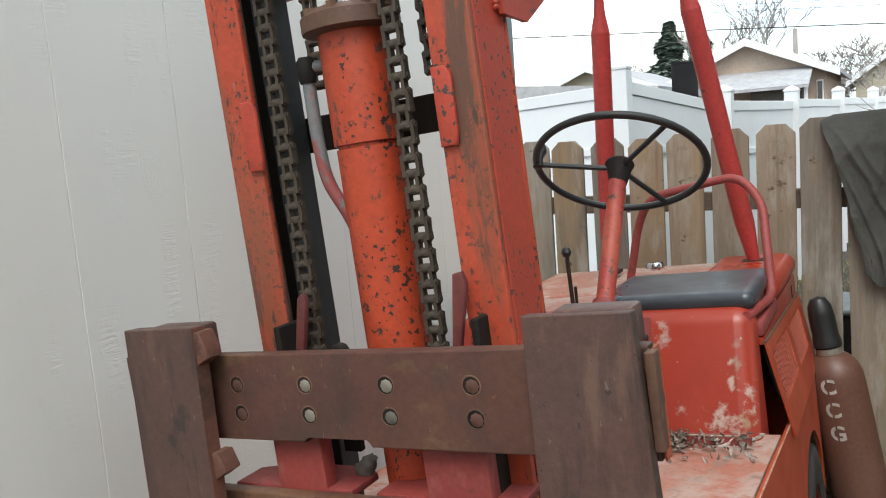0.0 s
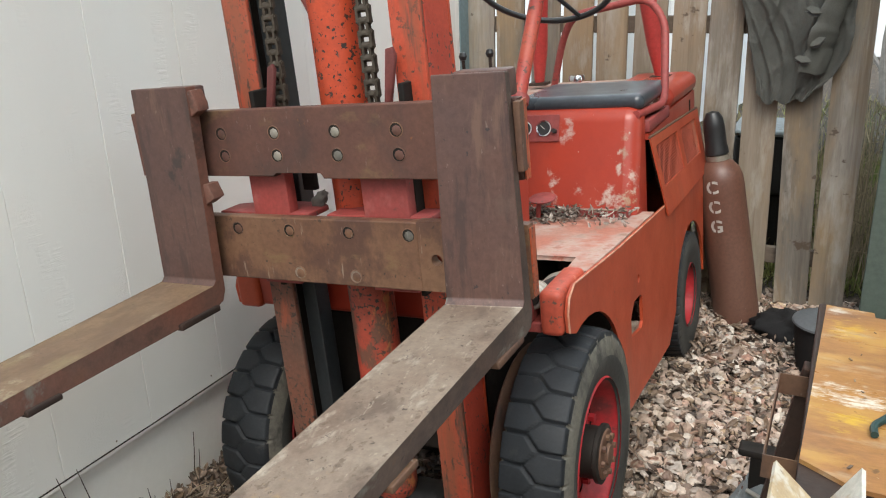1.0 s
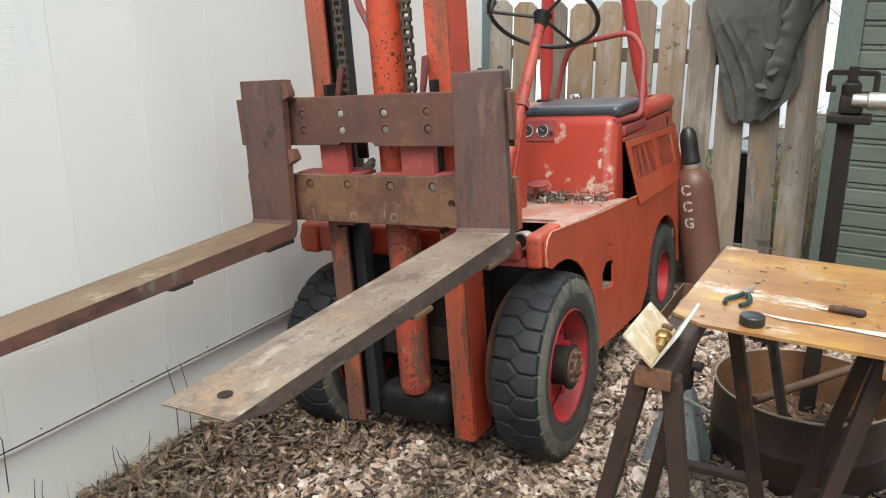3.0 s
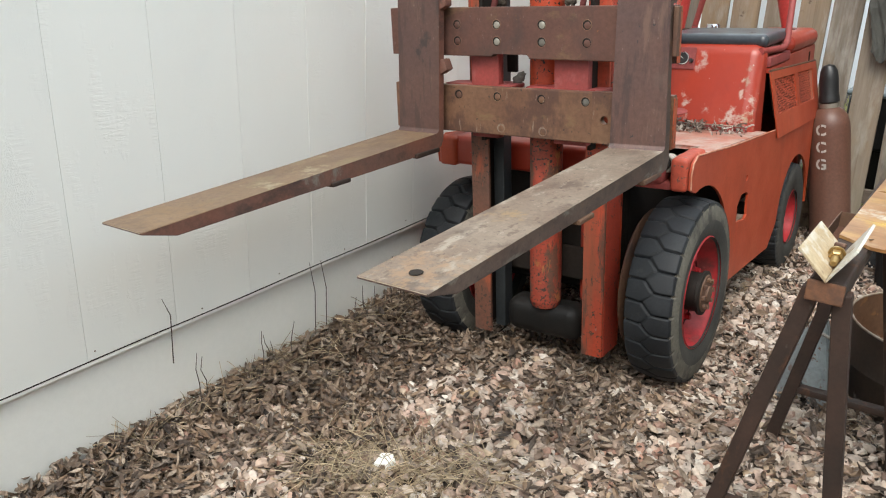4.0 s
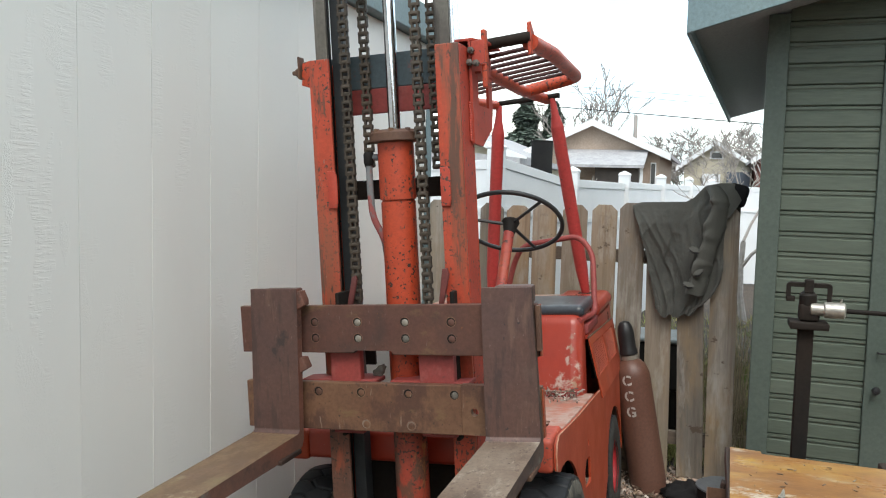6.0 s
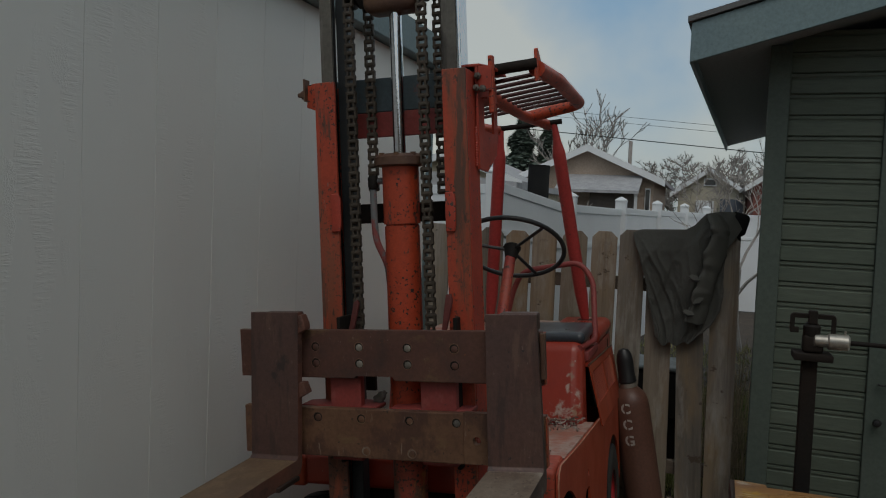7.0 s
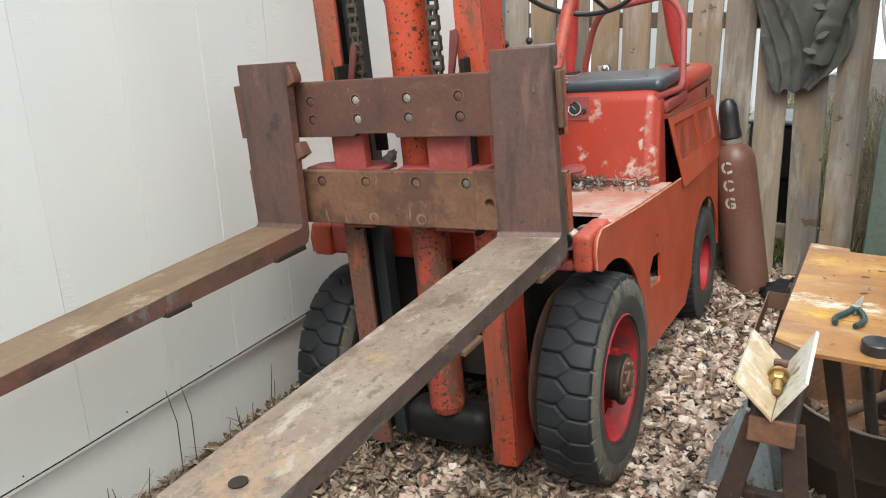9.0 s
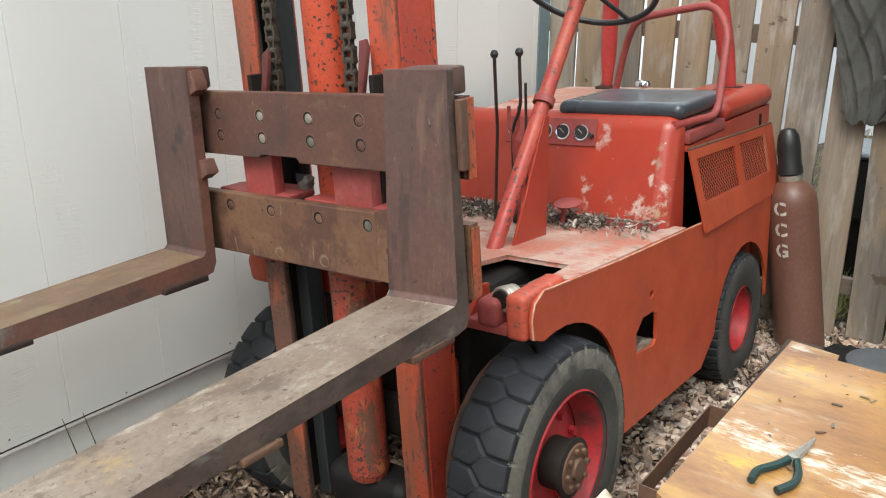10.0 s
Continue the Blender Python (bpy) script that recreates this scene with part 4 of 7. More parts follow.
part("slot_lip", box((0.43, 0.8, 0.403), (0.4895, 0.945, 0.418)), BLADE, body)
part("side_panel", prism(outline, "x", -0.5, -0.487, 0.003), ORANGE, body)
part("front_beam", box((-0.486, 0.24, 0.675), (0.2, 0.36, 0.785), 0.02, 3), COWL, body)
part("front_sill", box((0.2005, 0.24, 0.672), (0.4295, 0.36, 0.7), 0.006), PINK, body)
part("sill_bracket", prism([(0.25, 0.7), (0.34, 0.7), (0.34, 0.76), (0.31, 0.765)], "x", 0.3, 0.312, 0.002), COWL, body)
part("fender_nose", box((0.43, 0.225, 0.672), (0.4865, 0.42, 0.785), 0.014, 3), NOSE, body)
part("fender_nose", box((-0.4865, 0.225, 0.672), (-0.41, 0.42, 0.785), 0.014, 3), ORANGE, body)
bm = prism([(-0.486, 0.4), (0.2, 0.4), (0.22, 0.56), (0.42, 0.56), (0.43, 0.43), (0.4865, 0.43), (0.4865, 1.2), (-0.486, 1.2)], "z", -0.013, 0.0, 0.002)
for v in bm.verts:
    v.co.z += 0.752 - (v.co.y - 0.65) * 0.078
part("floor_plate", bm, DECK, body, "faded orange floor plate with bare patches")
part("knuckle", box((0.345, 0.225, 0.69), (0.408, 0.31, 0.762), 0.018, 4), PINK, body, "red cast steering knuckle")
for k in range(5):
    m = along((0.402, 0.262 + 0.012 * k, 0.757 - 0.002 * k), (0.418, 0.4, 0.74))
    part("joint_coil", tube([m @ Vector((0.026 * math.cos(a), 0.026 * math.sin(a), 0)) for a in [2 * math.pi * i / 20 for i in range(20)]], 0.0062, 8, closed=True), BRIGHT, body, "silver greasy joint ring")
part("ball_joint", tube([(0.4, 0.25, 0.759), (0.418, 0.4, 0.74)], 0.022, 16), GREASE, body, "greasy joint pin")
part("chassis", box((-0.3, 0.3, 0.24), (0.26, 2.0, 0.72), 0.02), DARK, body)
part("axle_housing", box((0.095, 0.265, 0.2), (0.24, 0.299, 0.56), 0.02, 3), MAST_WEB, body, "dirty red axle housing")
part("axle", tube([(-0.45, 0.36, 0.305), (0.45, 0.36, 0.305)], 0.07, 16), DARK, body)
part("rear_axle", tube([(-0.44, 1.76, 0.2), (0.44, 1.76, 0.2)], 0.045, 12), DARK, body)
part("tilt_cylinder", tube([(0.395, 0.33, 0.735), (0.4, 0.43, 0.735), (0.4, 0.53, 0.71)], 0.022, 12), BRIGHT, body)

# Cowl with dash
bm = bmesh.new()
bmesh.ops.create_cube(bm, size=1)
for v in bm.verts:
    x, y, z = v.co
    v.co = (-0.46 if x < 0 else 0.447, (1.105 if z < 0 else 1.213) if y < 0 else 1.268, 0.685 if z < 0 else 1.06)
edges = [e for e in bm.edges if sum(v.co.z > 0.9 for v in e.verts) == 2 or (abs(e.verts[0].co.x - e.verts[1].co.x) < 1e-4 and e.verts[0].co.y < 1.25 and e.verts[1].co.y < 1.25)]
edges = [e for e in edges if not all(v.co.y > 1.26 for v in e.verts)]
bmesh.ops.bevel(bm, geom=edges, offset=0.05, segments=7, affect="EDGES", profile=0.5)
cowl = part("cowl", bm, COWL, truck, "faded red cowl with scraped paint", sharp=50)
part("cowl_lip", box((-0.45, 1.085, 0.7), (0.43, 1.113, 0.742), 0.003), PINK, cowl, "dull red sheet-metal lip")
part("lip_edge", tube([(-0.44, 1.0865, 0.743), (0.425, 1.0865, 0.743)], 0.0028, 6), EDGE, cowl, "pale worn lip edge")


def on_cowl(x, z, lift=0.0):
    """A pose on the sloping front of the cowl."""
    y = 1.105 + (z - 0.685) / 0.375 * 0.108
    return pose(x, y - 0.001 - lift, z, 90 - 16.1, 0, 0)


dash = part("dash_panel", box((-0.176, -0.046, 0.0), (0.176, 0.046, 0.005), 0.002, m=on_cowl(-0.002, 0.998)), PINK, cowl, "dark red instrument panel")
for x in (-0.016, 0.051, 0.121):
    g = part("gauge", lathe([(0.0, 0.007), (0.022, 0.007), (0.0225, 0.011), (0.027, 0.012), (0.029, 0.004)], 24, on_cowl(x, 0.997), cap=False), CHROME, dash, "round chrome-rimmed gauge")
    part("dial", lathe([(0.0, 0.0085), (0.0222, 0.0085)], 20, on_cowl(x, 0.997), cap=False), BLACK, dash, "black dial face")
    part("needle", box((-0.001, -0.004, 0.009), (0.001, 0.018, 0.0095), m=on_cowl(x, 0.997) @ pose(0, 0, 0, 0, 0, 50)), PAINTW, dash)
part("key_switch", lathe([(0.0, 0.02), (0.012, 0.02), (0.014, 0.005), (0.014, 0.0)], 16, on_cowl(-0.15, 0.992), cap=False), BRIGHT, dash)
part("choke_knob", lathe([(0.0, 0.022), (0.008, 0.022), (0.008, 0.006), (0.004, 0.005)], 12, on_cowl(0.16, 0.988), cap=False), BLACK, dash)

# Hood, seat and side grille
hood = part("hood", box((-0.46, 1.27, 0.985), (0.425, 1.62, 1.035), 0.01), DECK, truck, "faded orange engine hood")
bm = bmesh.new()
bmesh.ops.create_cube(bm, size=1)
for v in bm.verts:
    v.co = (0.2 if v.co.x < 0 else 0.47, 1.6 if v.co.y < 0 else 2.14, 0.98 if v.co.z < 0 else 1.065)
bmesh.ops.bevel(bm, geom=bm.edges, offset=0.042, segments=5, affect="EDGES", profile=0.5)
part("rear_hood", bm, COWL, hood)
part("rear_deck", box((-0.46, 1.621, 0.98), (0.199, 2.14, 1.04), 0.01), DECK, hood)
part("counterweight", box((-0.45, 2.03, 0.3), (0.44, 2.13, 0.99), 0.03, 4), ORANGE, hood)
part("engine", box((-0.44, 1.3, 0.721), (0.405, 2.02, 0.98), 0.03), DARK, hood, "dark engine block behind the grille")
part("side_ledge", box((0.4255, 1.272, 0.962), (0.462, 1.6, 1.003), 0.006), PINK, hood, "dull red ledge beside the seat")
part("side_strip", prism([(1.272, 0.938), (2.12, 0.9), (2.12, 0.985), (1.602, 0.985), (1.6, 0.958), (1.272, 0.958)], "x", 0.4405, 0.459, 0.003), COWL, hood)
# Added dark block that closes the view through the grille as shade
part("rear_baffle", box((0.36, 1.99, 0.6), (0.4595, 2.026, 0.962), 0.003), DARK, hood)
grille = part("side_grille", bmesh.new(), ORANGE, hood, "orange grille panel hanging ajar")


def grille_frame():
    """A hinged plate with two mesh windows, by its length (0 to 0.9) and its drop (0 to 0.28)."""
    b = bmesh.new()
    ys = [0.0, 0.05, 0.415, 0.475, 0.79, 0.885]
    zs = [-0.28, -0.183, -0.034, 0.0]
    for i in range(5):
        for j in range(3):
            if j == 1 and i in (1, 3):
                continue
            vs = [(ys[i], zs[j]), (ys[i + 1], zs[j]), (ys[i + 1], zs[j + 1]), (ys[i], zs[j + 1])]
            prism(vs, "x", 0.0, 0.006, bm=b)
    bmesh.ops.remove_doubles(b, verts=b.verts, dist=1e-5)
    return b, ys, zs


def lean(b):
    """Hang the plate on the hood's side: its foot stands out, most at the front."""
    for v in b.verts:
        k, u = -v.co.z / 0.28, v.co.y / 0.885
        v.co.x += 0.4605 + 0.047 * k * (1 - 0.25 * u)
        v.co.y += 1.258 + 0.045 * k
        v.co.z += 0.946 - 0.042 * u
    return b


b, ys, zs = grille_frame()
lean(b)
grille.data = bpy.data.meshes.new("side_grille")
b.to_mesh(grille.data)
b.free()
grille.data.materials.append(ORANGE)
for i in (1, 3):
    b = bmesh.new()
    y0, y1, z0, z1 = ys[i], ys[i + 1], zs[1], zs[2]
    step, w = 0.021, 0.0009
    k = -int((z1 - z0) / step) - 1
    while y0 + k * step < y1:
        for s in (1, -1):
            a = y0 + k * step
            p = [(a, z0), (a + (z1 - z0), z1)] if s > 0 else [(a, z1), (a + (z1 - z0), z0)]
            (ya, za), (yb, zb) = p
            t0, t1 = max(0, (y0 - ya) / (yb - ya)), min(1, (y1 - ya) / (yb - ya))
            if t1 > t0:
                p0, p1 = (ya + (yb - ya) * t0, za + (zb - za) * t0), (ya + (yb - ya) * t1, za + (zb - za) * t1)
                prism([(p0[0], p0[1] - w), (p1[0], p1[1] - w), (p1[0], p1[1] + w), (p0[0], p0[1] + w)], "x", 0.002 + 0.001 * (s > 0), 0.0032 + 0.001 * (s > 0), bm=b)
        k += 1
    part("mesh_screen", lean(b), ORANGE, grille, "expanded metal mesh", smooth=False)
    # Added near-black sheet: the interior's shade painted behind the mesh
    part("screen_backing", lean(prism([(y0 - 0.012, z0 - 0.012), (y1 + 0.012, z0 - 0.012), (y1 + 0.012, z1 + 0.012), (y0 - 0.012, z1 + 0.012)], "x", -0.016, -0.012)), DARK, grille, "dark sheet standing in for the shade behind the mesh")
part("hinge_edge", tube([(0.463, 1.256, 0.948), (0.463, 2.13, 0.907)], 0.005, 8), RUST, hood, "rusty hinge edge over the grille")
seat = part("seat", box((0.0, 1.235, 1.04), (0.45, 1.63, 1.096), 0.027, 6), VINYL, truck, "worn black vinyl seat cushion")
part("filler_cap", lathe([(0.0, 0.03), (0.03, 0.03), (0.034, 0.022), (0.034, 0.008), (0.02, 0.006), (0.02, 0.0)], 20, pose(0.02, 1.9, 1.065), cap=False), CHROME, hood, "chrome filler cap")
part("seat_rail", tube(bend([(0.43, 1.22, 1.03), (0.46, 1.52, 1.022), (0.44, 1.66, 1.3), (0.37, 1.7, 1.385), (0.08, 1.7, 1.345), (0.02, 1.74, 1.25), (-0.04, 1.76, 1.04)], 0.06), 0.014, 12), PINK, truck, "bent red tube seat rail")

# Steering
column = part("steering_column", tube([(0.14, 0.6, 0.73), (0.155, 1.13, 1.455)], 0.0235, 16), surf("chipped_red_column_paint", (0.4, 0.05, 0.036), (0.33, 0.042, 0.032), 0.4, 0.55, chip=(0.05, 0.03, 0.025), chip_at=0.59, chip_scale=55, chip_mask=6, bump=0.08, layers=(((0.46, 0.1, 0.05), 6.0, 0.5, 0.65, (1, 1, 0.5), 0.6), ((0.12, 0.06, 0.045), 18.0, 0.62, 0.68, (1, 1, 0.4), 0.7))), truck, "red steering column")
wm = along((0.156, 1.15, 1.48), (0.156, 1.45, 1.89))
wheel = part("steering_wheel", tube([wm @ Vector((0.228 * math.cos(a), 0.228 * math.sin(a), 0)) for a in [2 * math.pi * k / 48 for k in range(48)]], 0.0102, 10, closed=True), BLACK, truck, "black three-spoke steering wheel")
for a in (14, 138, 252):
    part("spoke", tube([wm @ Vector((0.03 * math.cos(radians(a)), 0.03 * math.sin(radians(a)), -0.01)), wm @ Vector((0.226 * math.cos(radians(a)), 0.226 * math.sin(radians(a)), 0))], 0.0075, 8), BLACK, wheel)
part("wheel_hub", lathe([(0.0, 0.016), (0.02, 0.014), (0.038, 0.006), (0.04, 0.0), (0.034, -0.012), (0.026, -0.05), (0.024, -0.06)], 24, wm, cap=False), GREASE, wheel)
part("spinner_knob", lathe([(0.0, 0.06), (0.016, 0.057), (0.02, 0.04), (0.012, 0.02), (0.014, -0.012), (0.0, -0.014)], 14, wm @ pose(0.215, 0.06, 0.0), cap=False), BLACK, wheel)
part("column_gusset", prism([(0.66, 0.74), (0.85, 0.73), (0.885, 1.1), (0.86, 1.1)], "x", 0.168, 0.176, 0.001), COWL, column)
part("column_clamp", lathe([(0.027, -0.012), (0.033, -0.012), (0.033, 0.012), (0.027, 0.012)], 16, along((0.149, 0.9, 1.14), (0.155, 1.13, 1.455)), cap=False), PINK, column)
for x, t in ((-0.025, 1.272), (0.066, 1.277)):
    lv = part("control_lever", tube(bend([(x - 0.035 if x < 0 else x - 0.05, 0.92, 0.74), (x - 0.005 if x < 0 else x - 0.04, 0.91, 1.05), (x, 0.9, 1.12), (x, 0.9, t)], 0.03), 0.0055, 8), HORSE, truck, "thin steel control lever")
    part("lever_knob", lathe([(0.0, -0.014), (0.009, -0.011), (0.0135, 0.0), (0.009, 0.011), (0.0, 0.014)], 12, pose(x, 0.9, t + 0.008), cap=False), BLACK, lv, "black ball knob")
fork_stand = part("lever_stand", tube(bend([(0.012, 0.915, 1.12), (0.016, 0.91, 1.05), (0.03, 0.91, 1.025), (0.046, 0.91, 1.05), (0.05, 0.915, 1.12)], 0.015), 0.006, 8), PINK, truck, "red forked lever stand")
part("stand_stem", tube([(0.03, 0.91, 1.028), (0.03, 0.93, 0.73)], 0.008, 8), PINK, fork_stand)
part("brake_lever", tube([(0.045, 0.95, 0.74), (0.067, 0.93, 1.19)], 0.0045, 8), HORSE, truck)
pedal = part("pedal", lathe([(0.0, -0.004), (0.03, -0.004), (0.044, 0.002), (0.046, 0.006), (0.04, 0.01), (0.0, 0.013)], 20, pose(0.17, 1.0, 0.798, 8, 0, 0), cap=False), PINK, truck, "round red foot pedal")
part("pedal_arm", tube([(0.15, 1.0, 0.738), (0.156, 1.0, 0.795)], 0.0085, 8), PINK, pedal)

RIM2 = surf("bright_red_tube_paint", (0.47, 0.05, 0.045), (0.4, 0.045, 0.04), 0.4, 0.55, chip=(0.1, 0.05, 0.04), chip_at=0.68, bump=0.04)
# Overhead guard
SLAT = surf("dark_worn_slat_paint", (0.1, 0.035, 0.032), (0.05, 0.03, 0.03), 0.5, 0.7, bump=0.08)
guard = part("overhead_guard", tube(bend([(0.443, 0.36, 2.106), (0.446, 0.76, 2.128), (0.42, 1.5, 2.141), (0.164, 1.51, 2.095)], 0.05), 0.0285, 14), MAST, truck, "red tube overhead guard with slats")
part("side_tube", tube([(0.208, 0.4, 2.074), (0.168, 1.4, 2.093), (0.215, 1.81, 2.087)], 0.026, 14), MAST, guard)
part("side_tube", tube([(-0.14, 1.2, 2.058), (-0.055, 1.8, 2.078)], 0.024, 12), MAST, guard)
for k in range(8):
    t = 0.05 + 0.115 * k
    p = Vector((0.208, 0.4, 2.078)).lerp(Vector((0.168, 1.4, 2.1)), t)
    q = Vector((0.443, 0.36, 2.098)).lerp(Vector((0.424, 1.36, 2.127)), t)
    part("slat", tube([p + (p - q) * (0.75 if t > 0.45 else 0.0), q], 0.0078, 8), SLAT, guard)
part("front_bar", tube([(0.24, 0.34, 2.106), (0.45, 0.34, 2.12)], 0.019, 12), DARK, guard)
part("end_plate", prism([(0.33, 2.06), (0.4, 2.075), (0.46, 2.12), (0.4, 2.13), (0.345, 2.172), (0.33, 2.165)], "x", 0.44, 0.452, 0.002), MAST, guard)
part("rear_bar", tube([(-0.05, 1.81, 2.085), (0.29, 1.75, 2.095)], 0.014, 10), DARK, guard)
for a, b in (((-0.035, 1.8, 2.075), (-0.165, 1.95, 1.06)), ((0.252, 1.76, 2.085), (0.352, 1.97, 1.06))):
    a, b = Vector(a), Vector(b)
    part("guard_post", tube([a, a + (b - a) * 0.08, a + (b - a) * 0.14, a + (b - a) * 0.86, b], [0.014, 0.02, 0.033, 0.033, 0.02], 12), RIM2, guard, "red tubular guard post")
    part("post_foot", box((b.x - 0.04, b.y - 0.03, 1.055), (b.x + 0.04, b.y + 0.03, 1.068), 0.002), HORSE, guard)
part("guard_bracket", panel([(0.2, 1.77), (0.3, 1.765), (0.43, 1.83), (0.45, 1.9), (0.45, 2.1), (0.2, 2.1)], [[(0.27, 1.9), (0.4, 1.9), (0.4, 2.0), (0.27, 2.0)]], "x", 0.271, 0.28), MAST_WEB, guard, "red gusset plate with a square window")
part("inner_plate", panel([(0.2, 1.86), (0.42, 1.86), (0.42, 2.1), (0.2, 2.1)], [], "x", 0.205, 0.212), PINK, guard)
part("shelf", box((0.2125, 0.24, 2.0), (0.3, 0.4, 2.008), 0.002), MAST_WEB, guard)
part("top_flange", prism([(0.2, 0.2), (0.285, 0.2), (0.318, 0.27), (0.318, 0.44), (0.2, 0.44)], "z", 2.101, 2.11, 0.002), MAST_WEB, guard)
part("front_flange", box((0.281, 0.2, 2.02), (0.325, 0.209, 2.1), 0.002), MAST_WEB, guard)
part("hinge_post", box((0.312, 0.21, 1.95), (0.328, 0.24, 2.135), 0.003), MAST, guard)
for bx, bz in ((0.232, 2.068), (0.226, 2.03), (0.248, 2.026)):
    part("bracket_bolt", lathe([(0.0115, 0), (0.0115, 0.014), (0.006, 0.016), (0.006, 0.024), (0.0, 0.024)], 6, pose(bx + 0.05, 0.1985, bz, 90), cap=False), OLDSTEEL, guard)
for k in range(16):
    part("weld_bead", lathe([(0.0, -0.006), (0.004, -0.004), (0.0055, 0.0), (0.004, 0.004), (0.0, 0.006)], 8, pose(0.272, 0.19, 1.78 + 0.008 * k, 0, 70, 0), cap=False), MAST_WEB, guard)
part("mast_lug", prism([(-0.296, 2.0), (-0.257, 1.985), (-0.257, 2.08), (-0.29, 2.075)], "y", 0.12, 0.16, 0.005), MAST, mast)
part("lug_plate", box((-0.302, 0.11, 2.02), (-0.2965, 0.15, 2.095), 0.002), RUST, mast)
part("lug_bolt", lathe([(0.015, 0), (0.015, 0.018), (0.008, 0.02), (0.008, 0.032), (0, 0.032)], 6, pose(-0.3, 0.135, 2.045, 0, -90, 0), cap=False), RUST, mast)


# Wheels
def tyre_mesh(r, w, lugs, depth, bore=0.58, fine=22, groove=0.0052):
    """A tyre turned round x. Straight grooves come in from both shoulders, half a pitch apart, and a zigzag joins their inner ends."""
    n = lugs * fine
    prof = [(-w / 2 + 0.014, r * bore), (-w / 2 + 0.002, r * (bore + 0.1)), (-w / 2, r * 0.78), (-w / 2 + 0.003, r * 0.86), (-w / 2 + 0.006, r * 0.9), (-w / 2 + 0.008, r * 0.93), (-w / 2 + 0.011, r * 0.953)]
    across = [-0.435 + 0.87 * k / 26 for k in range(27)]
    first = len(prof)
    prof = prof + [(w * t, r * (1 - 0.03 * (abs(t) / 0.435) ** 2.4)) for t in across] + [(-x, q) for x, q in reversed(prof)]
    pitch = 2 * math.pi * r / lugs
    inner = 0.1 * w

    def line(px, pa, ax, aa, bx, ba):
        dx, da = bx - ax, ba - aa
        k = max(0.0, min(1.0, ((px - ax) * dx + (pa - aa) * da) / (dx * dx + da * da)))
        return math.hypot(px - ax - dx * k, pa - aa - da * k)

    def sunk(x, u):
        """How deep the tread is cut at x and at u metres along one pitch."""
        best = 9.0
        for off in (-pitch, 0.0, pitch):
            left, right = off + pitch * 0.2, off + pitch * 0.72
            best = min(best, line(x, u, -w, left - 0.006, -inner, left), line(x, u, w, right + 0.006, inner, right), line(x, u, -inner, left, inner, right) + 0.0008, line(x, u, -inner, left, inner, right - pitch) + 0.0026)
        k = max(0.0, min(1.0, (groove + 0.0022 - best) / 0.0036))
        return k * k * (3 - 2 * k)

    table = [[sunk(x, pitch * j / fine) for x, _ in prof] for j in range(fine)]
    verts = np.empty((n, len(prof), 3))
    for k in range(n):
        a = 2 * math.pi * k / n
        for i, (x, q) in enumerate(prof):
            side = min(i, len(prof) - 1 - i)
            fade = 1.0 if side >= first else (0.0, 0.0, 0.0, 0.0, 0.25, 0.6, 1.0)[side]
            rr = q - depth * fade * table[k % fine][i]
            verts[k, i] = (x * (1 - 0.05 * fade * table[k % fine][i] * (side < first)), rr * math.cos(a), rr * math.sin(a))
    m = len(prof)
    faces = [(k * m + i, k * m + i + 1, (k + 1) % n * m + i + 1, (k + 1) % n * m + i) for k in range(n) for i in range(m - 1)]
    me = bpy.data.meshes.new("tyre")
    me.from_pydata(verts.reshape(-1, 3).tolist(), [], faces)
    me.polygons.foreach_set("use_smooth", [True] * len(faces))
    return me


tyres = {}


